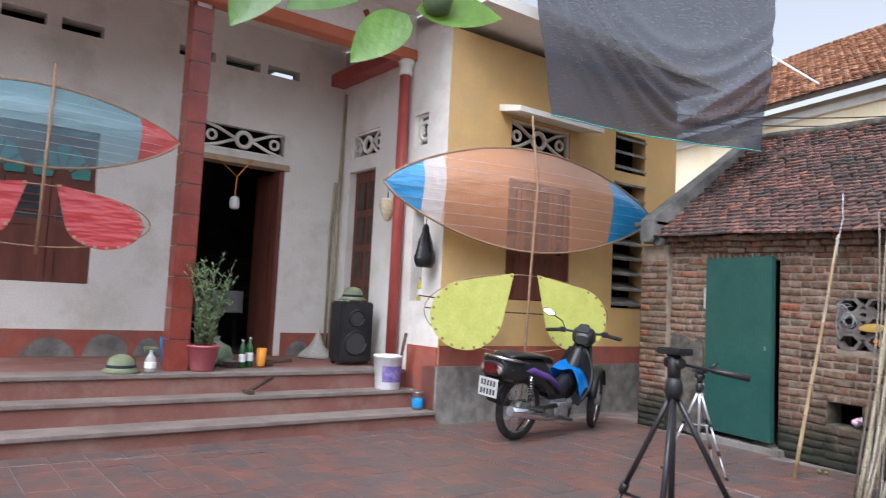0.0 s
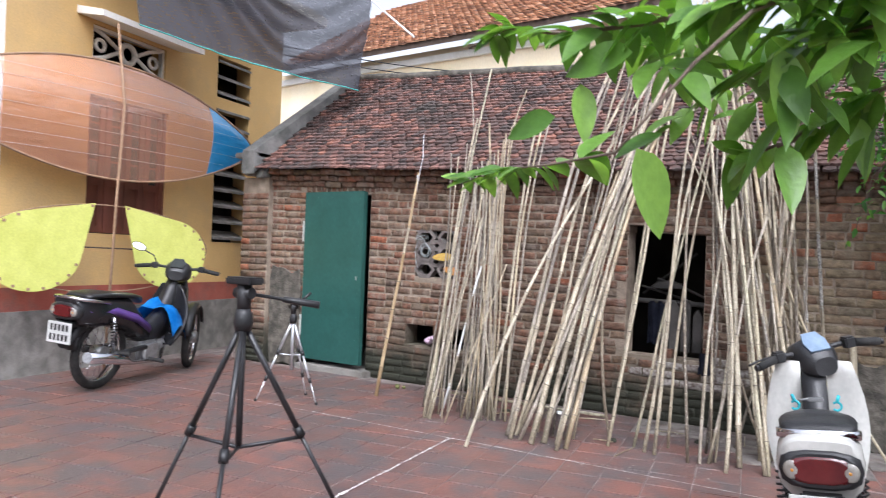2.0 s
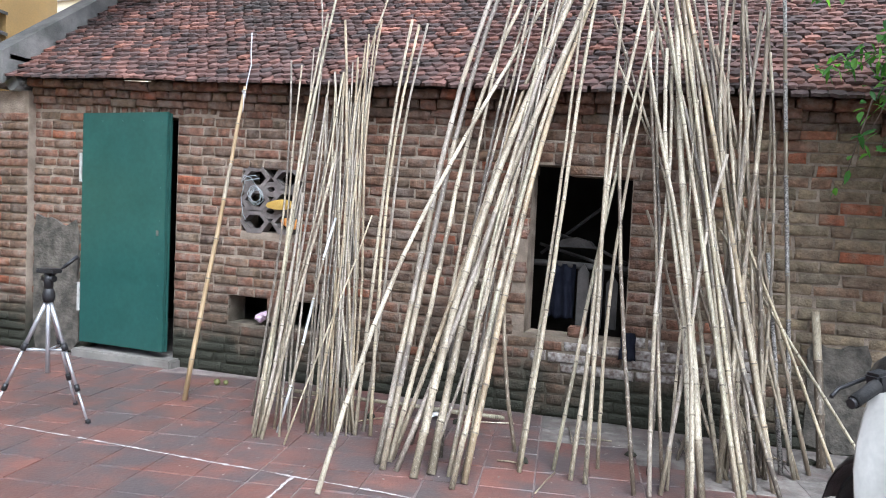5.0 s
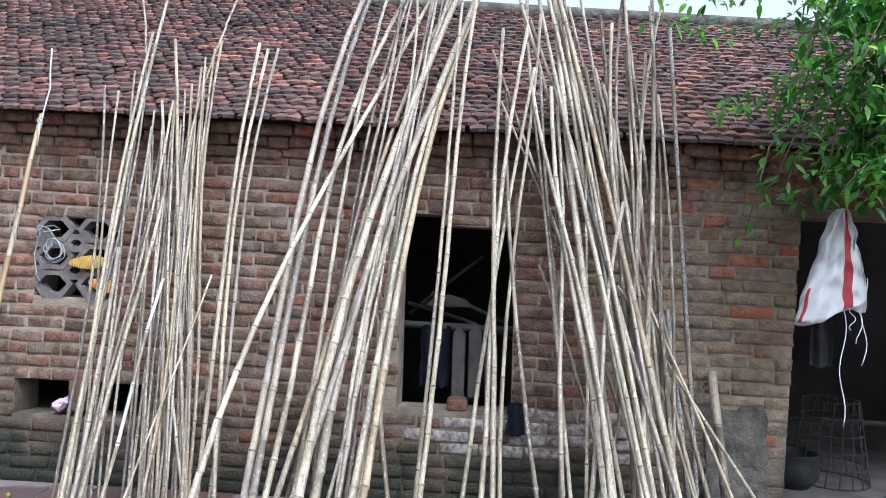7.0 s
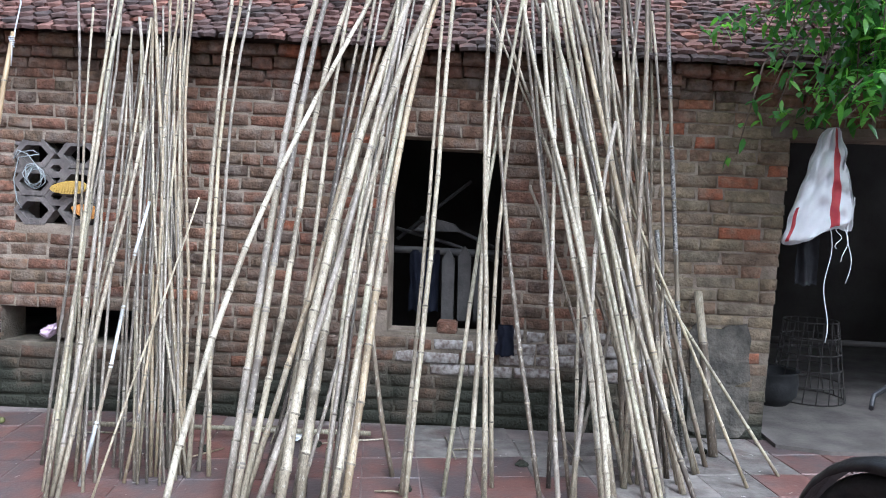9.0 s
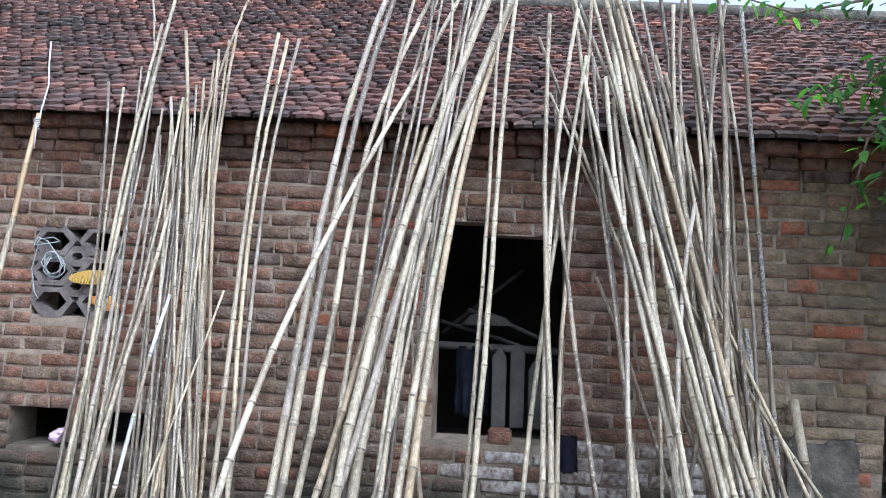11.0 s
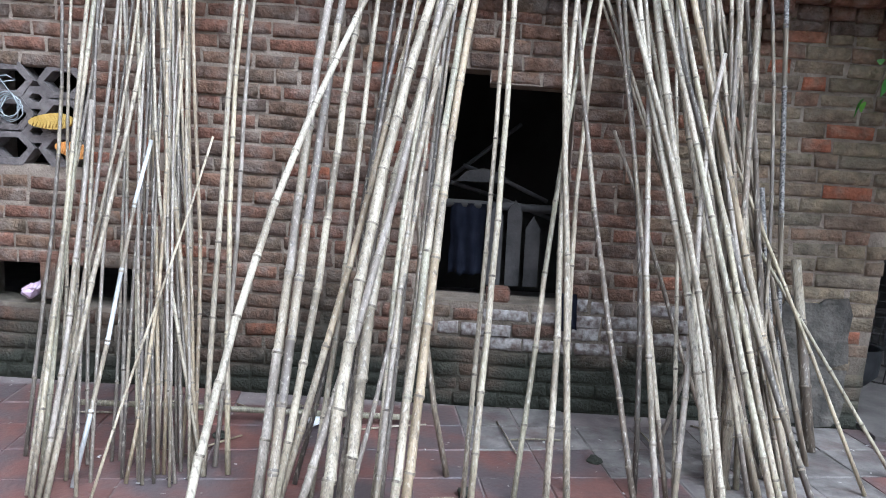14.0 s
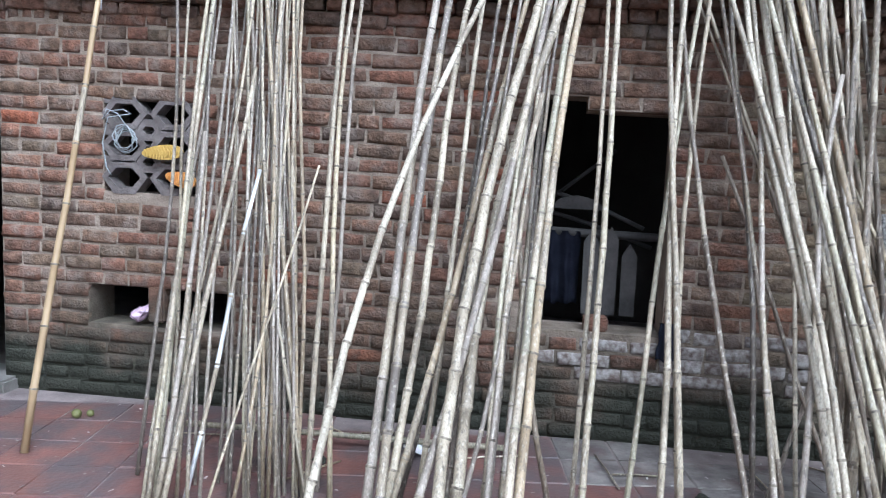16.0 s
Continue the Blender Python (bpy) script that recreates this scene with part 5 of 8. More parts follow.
win1 = holder("window_1", "brown wooden window with closed glazed shutters", "window", kind="structure", at=HOUSE)
n = 4
for k in range(n):
    w = (BAYWIN[1] - BAYWIN[0]) / n
    shutter(win1, BAYWIN[0] + w * k + 0.004, BAYWIN[0] + w * (k + 1) - 0.004, BAYWIN[2] + 0.01, BAYWIN[3] - 0.01, -0.06, 0.62)
hbox("window_frame", (-0.10, -0.02, BAYWIN[0] - 0.0, BAYWIN[0] + 0.03, BAYWIN[2], BAYWIN[3]), M_BROWNWOOD, win1)
hbox("window_frame", (-0.10, -0.02, BAYWIN[1] - 0.03, BAYWIN[1], BAYWIN[2], BAYWIN[3]), M_BROWNWOOD, win1)
win2 = holder("window_2", "brown shuttered house window with a teal fanlight", "window", kind="structure", at=HOUSE)
for k in range(3):
    w = (MAINWIN[1] - MAINWIN[0]) / 3
    shutter(win2, MAINWIN[0] + w * k + 0.004, MAINWIN[0] + w * (k + 1) - 0.004, MAINWIN[2] + 0.005, 2.36, -2.43, 0.42)
M_TEAL = mat("teal_fanlight", (0.05, 0.22, 0.20), (0.08, 0.28, 0.25), 3, 0.3, 0.05, 40)
for side in (-3.93, -3.3):
    for k in range(5):
        a = math.pi * (k + 0.5) / 5
        bm = bmesh.new()
        out = [(side + r * math.cos(a + da), 2.40 + r * 1.3 * math.sin(a + da)) for r, da in ((0.1, -0.24), (0.27, -0.27), (0.29, 0), (0.27, 0.27), (0.1, 0.24))]
        prism(bm, out, -2.47, -2.45, axis="x")
        part("fan_pane", bm, M_TEAL, win2, "teal painted fanlight pane")
hbox("fan_board", (-2.5, -2.475, MAINWIN[0], MAINWIN[1], 2.36, MAINWIN[3]), M_BROWNWOOD, win2)

door1 = holder("door_1", "dark brown wooden double door standing open inwards", "door", kind="structure", at=HOUSE)
for y0, y1 in ((MAINDOOR[0], MAINDOOR[0] + 0.06), (MAINDOOR[1] - 0.06, MAINDOOR[1])):
    hbox("jamb", (-2.60, -2.42, y0, y1, 0.51, 2.88), M_BROWNWOOD, door1, bev=0.005)
hbox("head", (-2.60, -2.37, MAINDOOR[0] - 0.1, MAINDOOR[1] + 0.05, 2.86, 2.93), mat("pale_wood_lath", (0.4, 0.3, 0.2), (0.5, 0.38, 0.26), 8, 0.7, 0.2), door1, "pale wooden lath")
bm = bmesh.new()
box(bm, -3.15, -2.62, MAINDOOR[1] - 0.06, MAINDOOR[1] - 0.02, 0.52, 2.85)
for z0, z1 in ((0.62, 1.15), (1.3, 2.1), (2.2, 2.75)):
    box(bm, -3.08, -2.68, MAINDOOR[1] - 0.072, MAINDOOR[1] - 0.061, z0, z1, bev=0.01)
part("leaf", bm, M_BROWNWOOD, door1)
door2 = holder("door_2", "narrow brown panelled side door of the house", "door", kind="structure", at=HOUSE)
bm = bmesh.new()
box(bm, SIDEDOOR[0], SIDEDOOR[1], 0.10, 0.14, 0.51, 2.92)
part("leaf", bm, M_BROWNWOOD, door2)
for k in range(5):
    for a in (-2.02, -1.74):
        hbox("panel", (a, a + 0.2, 0.085, 0.101, 0.62 + 0.45 * k, 0.98 + 0.45 * k), M_DARKWOOD, door2, bev=0.008)

# louvred slots
for i, (y0, y1, z0, z1) in enumerate((LOUV1, LOUV2)):
    lo = holder("louvre_slot", "cement louvre slats in a tall wall slot", "louvre", "louvre slots of the bay", kind="structure", at=HOUSE)
    k = 0
    while z0 + 0.2 * k + 0.05 < z1:
        bm = bmesh.new()
        z = z0 + 0.2 * k + 0.03
        prism(bm, [(-0.2, z + 0.09), (0.02, z), (0.02, z + 0.03), (-0.2, z + 0.12)], y0, y1, axis="y")
        part("slat", bm, M_CEMENTP, lo)
        k += 1

# veranda things
FLOOR = 0.518


def hat(name, s, d, z, label, m):
    bm = bmesh.new()
    lathe(bm, [(0.165, 0.0), (0.17, 0.006), (0.125, 0.04), (0.118, 0.07), (0.105, 0.115), (0.07, 0.145), (0.02, 0.158)], sides=28)
    ob = thing(name, bm, m, label, "hat", at=HOUSE @ pose(d, s, z))
    bm = bmesh.new()
    lathe(bm, [(0.124, 0.04), (0.1275, 0.042), (0.1225, 0.066), (0.119, 0.066)], sides=28)
    part("band", bm, M_NAVY, ob, "narrow dark hat band")
    return ob


M_HAT = mat("faded_green_felt", (0.16, 0.20, 0.11), (0.24, 0.27, 0.17), 6, 0.95, 0.3, 120)
hat("pith_helmet", -2.95, -0.78, FLOOR, "faded green pith helmet on the veranda floor", M_HAT)
spk = holder("loudspeaker", "black portable loudspeaker box on the veranda", "loudspeaker", at=HOUSE @ pose(-1.22, -0.36, FLOOR, 0, 0, -8))
M_BLACK = mat("black_plastic", (0.012, 0.012, 0.013), (0.025, 0.025, 0.026), 10, 0.4, 0.15, 120)
M_GRILLE = mat("dark_grille", (0.02, 0.02, 0.02), (0.06, 0.06, 0.06), 150, 0.6, 0.3, 200)
hbox("cabinet", (-0.17, 0.17, -0.2, 0.2, 0.03, 0.72), M_BLACK, spk, bev=0.02)
for z, r in ((0.25, 0.13), (0.53, 0.09)):
    bm = bmesh.new()
    tube(bm, [(0.171, r * math.cos(2 * math.pi * k / 24), z + r * math.sin(2 * math.pi * k / 24)) for k in range(25)], 0.014, 6)
    ring = part("driver_ring", bm, M_BLACK, spk)
    bm = bmesh.new()
    prism(bm, [((r - 0.01) * math.cos(2 * math.pi * k / 24), z + (r - 0.01) * math.sin(2 * math.pi * k / 24)) for k in range(24)], 0.168, 0.175, axis="x")
    part("cone", bm, M_GRILLE, ring)
for y in (-0.16, 0.16):
    bm = bmesh.new()
    tube(bm, [(-0.1, y - 0.02, 0.03), (-0.1, y + 0.02, 0.03)], 0.032, 12)
    part("caster", bm, M_BLACK, spk)
bm = bmesh.new()
tube(bm, [(0, -0.1, 0.72), (0, -0.1, 0.76), (0, 0.1, 0.76), (0, 0.1, 0.72)], 0.012, 6)
part("handle", bm, M_STEEL, spk)
hat("pith_helmet", -0.36, -1.22, FLOOR + 0.735, "faded green pith helmet lying on the loudspeaker", M_HAT)


def bottle(name, s, d, z, h, r, m, capm, label, neck=0.35, category="bottle"):
    ob = holder(name, label, category, at=HOUSE @ pose(d, s, z))
    bm = bmesh.new()
    lathe(bm, [(r * 0.9, 0), (r, 0.01), (r, h * (1 - neck)), (r * 0.8, h * (1 - neck * 0.75)), (r * 0.36, h * (1 - neck * 0.4)), (r * 0.34, h * 0.95)], sides=20)
    part("body", bm, m, ob)
    bm = bmesh.new()
    lathe(bm, [(r * 0.42, h * 0.94), (r * 0.42, h), (r * 0.3, h * 1.005)], sides=16)
    part("cap", bm, capm, ob)
    bm = bmesh.new()
    lathe(bm, [(r * 1.012, h * 0.2), (r * 1.02, h * 0.21), (r * 1.02, h * 0.48), (r * 1.012, h * 0.49)], sides=20)
    part("label", bm, M_SACK, ob, "pale paper label")
    return ob


M_GLASSG = mat("green_bottle", (0.01, 0.09, 0.02), (0.015, 0.11, 0.03), 5, 0.08, 0, 40, spec=0.8)
M_CLEAR = mat("clear_plastic", (0.5, 0.52, 0.5), (0.58, 0.6, 0.58), 5, 0.15, 0.05, 40, alpha=0.55)
M_WHITEP = mat("white_plastic", (0.68, 0.68, 0.68), (0.74, 0.74, 0.74), 4, 0.35, 0.05, 60)
M_PINK = mat("pink_plastic", (0.42, 0.1, 0.12), (0.48, 0.14, 0.16), 6, 0.5, 0.1, 60)
M_ORANGEP = mat("orange_plastic", (0.75, 0.28, 0.02), (0.8, 0.34, 0.04), 4, 0.4, 0.05, 60)
M_BLUEP = mat("blue_plastic", (0.02, 0.22, 0.50), (0.03, 0.28, 0.60), 6, 0.35, 0.1, 60)
spray = bottle("spray_bottle", -2.72, -0.70, FLOOR, 0.2, 0.05, M_CLEAR, M_WHITEP, "clear plastic spray bottle with a green-white trigger", 0.4, "spray bottle")
bm = bmesh.new()
box(bm, -0.02, 0.02, -0.07, 0.05, 0.2, 0.235, bev=0.008)
tube(bm, [(0, -0.06, 0.2), (0, -0.05, 0.15)], 0.007, 6)
part("trigger", bm, M_HAT, spray, "pale green trigger head")
bottle("bottle", -1.74, -1.0, FLOOR, 0.28, 0.034, M_GLASSG, M_WHITEP, "green glass bottle on the veranda floor")
bottle("bottle", -1.64, -1.06, FLOOR, 0.3, 0.036, M_GLASSG, M_WHITEP, "green glass bottle with a white cap")
bottle("bottle", -2.02, -1.05, FLOOR, 0.26, 0.032, M_GLASSG, M_ORANGEP, "dark green bottle beside the flower pot")
for s, d, r in ((-1.85, -1.2, 0.075), (-1.78, -1.32, 0.06), (-1.55, -1.25, 0.05)):
    bm = bmesh.new()
    lathe(bm, [(r * 0.5, 0), (r * 0.55, 0.01), (r * 0.9, 0.045), (r, 0.08), (r * 0.95, 0.08), (r * 0.8, 0.045), (r * 0.4, 0.015)], sides=24)
    thing("bowl", bm, M_CLEAR, "small clear bowl among the bottles", "bowl", "bowls on the veranda", at=HOUSE @ pose(d, s, FLOOR))
bm = bmesh.new()
lathe(bm, [(0.04, 0), (0.042, 0.01), (0.055, 0.19), (0.05, 0.19), (0.036, 0.02)], sides=24)
thing("cup", bm, M_ORANGEP, "tall orange plastic cup on the veranda", "cup", at=HOUSE @ pose(-1.08, -1.50, FLOOR))
bm = bmesh.new()
tube(bm, [(-1.15, -1.35, FLOOR + 0.04), (-1.2, -1.1, FLOOR + 0.05)], 0.02, 6)
box(bm, -1.3, -1.1, -1.45, -1.35, FLOOR, FLOOR + 0.06, bev=0.01)
thing("wood_block", bm, M_DARKWOOD, "dark wooden block with a handle on the floor", "wood block", at=HOUSE)

# potted plant
pot = holder("potted_plant", "thin-leaved plant in a dull pink plastic pot", "plant", at=HOUSE @ pose(-0.78, -2.22, FLOOR))
bm = bmesh.new()
lathe(bm, [(0.10, 0), (0.11, 0.01), (0.145, 0.22), (0.16, 0.225), (0.16, 0.245), (0.135, 0.245), (0.13, 0.2), (0.02, 0.2)], sides=28)
part("pot", bm, M_PINK, pot, "dull pink pot")
M_LEAFD = mat("dull_green_leaf", (0.10, 0.15, 0.07), (0.19, 0.24, 0.12), 20, 0.6, 0.1, 80, vary="island", rnd=0.3)
bm = bmesh.new()
for k in range(34):
    a, l = R(0, 6.28), R(0.35, 0.95)
    x, y = R(-0.08, 0.08), R(-0.08, 0.08)
    dx, dy = 0.21 * math.cos(a), 0.21 * math.sin(a)
    pts = [(x + dx * u * u, y + dy * u * u, 0.2 + l * u) for u in (0, 0.33, 0.66, 1)]
    tube(bm, pts, [0.005, 0.004, 0.003, 0.002], 4)
    for q in range(34):
        u = R(0.12, 1)
        c = Vector((x + dx * u * u, y + dy * u * u, 0.2 + l * u))
        w = Vector((R(-1, 1), R(-1, 1), R(0.2, 1.2))).normalized() * R(0.04, 0.085)
        side = w.cross(Vector((R(-1, 1), R(-1, 1), R(-1, 1)))).normalized() * 0.009
        bm.faces.new([bm.verts.new(p) for p in (c, c + w * 0.5 + side, c + w, c + w * 0.5 - side)])
part("foliage", bm, M_LEAFD, pot)
bm = bmesh.new()
lathe(bm, [(0.11, 0), (0.13, 0.28), (0.12, 0.28), (0.1, 0.02)], sides=24)
thing("bucket", bm, M_BLUEP, "blue plastic bucket behind the plant", "bucket", at=HOUSE @ pose(-1.3, -2.35, FLOOR))

# knotted green bag and steel bowl by the bottles
bm = bmesh.new()
lathe(bm, [(0.02, 0.0), (0.13, 0.01), (0.17, 0.09), (0.14, 0.18), (0.06, 0.23), (0.03, 0.25), (0.05, 0.29)], sides=26)
for v in bm.verts:
    v.co += Vector((v.co.x, v.co.y, 0.3 * v.co.z)) * 0.35 * noise.noise(v.co * 11)
thing("plastic_bag", bm, mat("pale_green_bag", (0.17, 0.28, 0.16), (0.34, 0.42, 0.30), 9, 0.35, 0.5, 40), "knotted pale green plastic bag on the veranda floor", "bag", at=HOUSE @ pose(-1.30, -1.92, FLOOR))
bm = bmesh.new()
lathe(bm, [(0.04, 0.0), (0.05, 0.004), (0.085, 0.06), (0.092, 0.062), (0.084, 0.055), (0.045, 0.012), (0.01, 0.012)], sides=26)
thing("bowl", bm, M_STEEL, "small steel bowl beside the green bag", "bowl", at=HOUSE @ pose(-1.05, -1.84, FLOOR))

# bucket and tin on the steps
bk = holder("paint_bucket", "white plastic paint bucket with a violet label on the step", "bucket", at=HOUSE @ pose(-0.42, -0.34, 0.33))
bm = bmesh.new()
lathe(bm, [(0.125, 0), (0.13, 0.01), (0.155, 0.33), (0.165, 0.335), (0.165, 0.36), (0.15, 0.362), (0.148, 0.3), (0.12, 0.02)], sides=32)
part("body", bm, M_WHITEP, bk)
bm = bmesh.new()
for k in range(9):
    a0, a1 = -1.0 + 0.2 * k, -0.8 + 0.2 * k
    bm.faces.new([bm.verts.new((r * math.cos(a), r * math.sin(a), z)) for r, a, z in ((0.1385, a0, 0.08), (0.1385, a1, 0.08), (0.151, a1, 0.25), (0.151, a0, 0.25))])
part("label", bm, mat("violet_print", (0.12, 0.08, 0.3), (0.3, 0.25, 0.45), 20, 0.5, 0), bk, "violet printed label")
bm = bmesh.new()
tube(bm, [(0.05, 0.1, 0.2), (0.08, 0.16, 0.6)], [0.016, 0.02], 8)
part("paddle", bm, M_DARKWOOD, bk, "wooden stirring stick")
tin = holder("paint_tin", "small blue and white paint tin on the lowest step", "tin", at=HOUSE @ pose(-0.12, -0.14, 0.145))
bm = bmesh.new()
lathe(bm, [(0.06, 0), (0.06, 0.17), (0.064, 0.175), (0.064, 0.185), (0.05, 0.183)], sides=24)
part("body", bm, M_STEEL, tin)
bm = bmesh.new()
lathe(bm, [(0.0605, 0.02), (0.0615, 0.022), (0.0615, 0.12), (0.0605, 0.122)], sides=24)
part("label", bm, M_BLUEP, tin, "blue paper label")
bm = bmesh.new()
box(bm, -0.5, -0.34, -1.92, -1.86, 0.331, 0.37, bev=0.006)
tube(bm, [(-0.40, -1.89, 0.36), (-0.5, -1.62, 0.47)], 0.018, 6)
thing("wooden_stick", bm, M_DARKWOOD, "dark wooden mallet lying on the step", "mallet", at=HOUSE)

# hanging things on the bay's corner
def hung_bag(name, s, d, z0, z1, r, m, label, sag=False):
    ob = holder(name, label, "bag", at=HOUSE @ pose(d, s, 0))
    bm = bmesh.new()
    rows = []
    for j in range(15):
        w = j / 14
        rr = r * (0.18 + 0.82 * math.sin(math.pi * min(1, (1 - w) * 0.75 + 0.22)) ** 0.8) if w < 0.97 else r * 0.06
        if sag:
            rr = r * (1.0 - 0.86 * w ** 1.15) * (0.62 + 0.38 * min(1, w * 6)) * (1.25 if w > 0.9 else 1)
        rows.append([bm.verts.new((0.6 * rr * math.cos(2 * math.pi * k / 16) * (1 + 0.2 * noise.noise((k, w * 4, 1))), rr * math.sin(2 * math.pi * k / 16) * (1 + 0.2 * noise.noise((k, w * 4, 7))), z0 + (z1 - z0) * w)) for k in range(16)])
    for a, b in zip(rows, rows[1:]):
        for k in range(16):
            f = bm.faces.new((a[k], a[(k + 1) % 16], b[(k + 1) % 16], b[k]))
            f.smooth = True
    bm.faces.new(list(reversed(rows[0])))
    part("body", bm, m, ob)
    bm = bmesh.new()
    tube(bm, [(0, 0, z1), (0.01, 0, z1 + 0.15)], 0.006, 5)
    part("string", bm, M_BLACK, ob)
    return ob


M_BIN = mat("black_polythene", (0.012, 0.012, 0.014), (0.02, 0.02, 0.022), 12, 0.22, 0.6, 30)
hung_bag("plastic_bag", -0.165, -0.09, 1.64, 2.10, 0.155, M_BIN, "full black polythene bag hanging at the bay corner", True)
hung_bag("cloth_pouch", -0.2, -0.83, 2.18, 2.45, 0.10, mat("straw_weave", (0.5, 0.42, 0.28), (0.6, 0.52, 0.36), 30, 0.9, 0.3), "straw-coloured pouch hanging on the red post")
bottle("bottle", -0.05 + 0.12, -0.47, 1.285, 0.26, 0.035, mat("yellow_oil", (0.5, 0.4, 0.02), (0.55, 0.45, 0.05), 4, 0.2, 0), M_REDPAINT, "yellow oil bottle standing in the wall niche")
for k, (s, x) in enumerate(((-0.06, -2.28), (-0.12, -2.33))):
    bm = bmesh.new()
    tube(bm, [(x + 0.03 * k, s, 0.52), (x - 0.02, s + 0.02, 2.2), (x - 0.02, s + 0.05, 4.0 - 1.2 * k)], 0.025 - 0.006 * k, 8)
    thing("bamboo_pole", bm, M_BAMBOO, "bamboo pole standing in the veranda corner", "bamboo pole", at=HOUSE)
bm = bmesh.new()
lathe(bm, [(0.24, 0), (0.2, 0.04), (0.1, 0.14), (0.03, 0.28), (0.015, 0.34)], sides=20)
for v in bm.verts:
    v.co *= 1 + 0.15 * noise.noise(v.co * 9)
thing("netting", bm, mat("pale_net", (0.4, 0.38, 0.34), (0.5, 0.48, 0.44), 60, 0.9, 0.5), "heap of pale netting in the veranda corner", "net", at=HOUSE @ pose(-2.1, -0.32, FLOOR))
# bulb on a string in the doorway
bulb = holder("hanging_lamp", "white lamp holder hung on a yellow cord in the doorway", "lamp", at=HOUSE @ pose(-2.3, -1.45, 2.3))
bm = bmesh.new()
lathe(bm, [(0.02, 0.14), (0.05, 0.12), (0.06, 0.06), (0.055, 0.0), (0.03, -0.02)], sides=18)
part("body", bm, M_WHITEP, bulb)
bm = bmesh.new()
tube(bm, [(0, 0, 0.14), (0, 0.01, 0.38), (-0.02, 0.2, 0.62)], 0.008, 5)
tube(bm, [(0, 0.01, 0.38), (-0.02, -0.3, 0.62)], 0.005, 5)
part("cord", bm, M_ORANGEP, bulb, "yellow cord")
# dim furniture in the hall
tb = holder("table", "dark wooden table in the dim hall", "table", at=HOUSE @ pose(-4.0, -1.0, 0.5))
hbox("top", (-0.4, 0.4, -0.5, 0.5, 0.72, 0.76), M_DARKWOOD, tb)
for x in (-0.35, 0.35):
    for y in (-0.45, 0.45):
        hbox("leg", (x - 0.03, x + 0.03, y - 0.03, y + 0.03, 0, 0.72), M_DARKWOOD, tb)
cloth("white_cloth", 0.0, 0.5, 0.0, 0.3, 0.0, M_WHITEP, "white cloth hung over the hall table", "cloth").matrix_world = HOUSE @ pose(-3.57, -1.25, 1.0, 0, 0, 90)

# ---- kites ----
M_CANEB = mat("brown_kite_cane", (0.28, 0.17, 0.1), (0.38, 0.25, 0.16), 20, 0.6, 0.1)
M_STRING = mat("kite_string", (0.6, 0.58, 0.55), (0.7, 0.68, 0.65), 20, 0.8, 0)


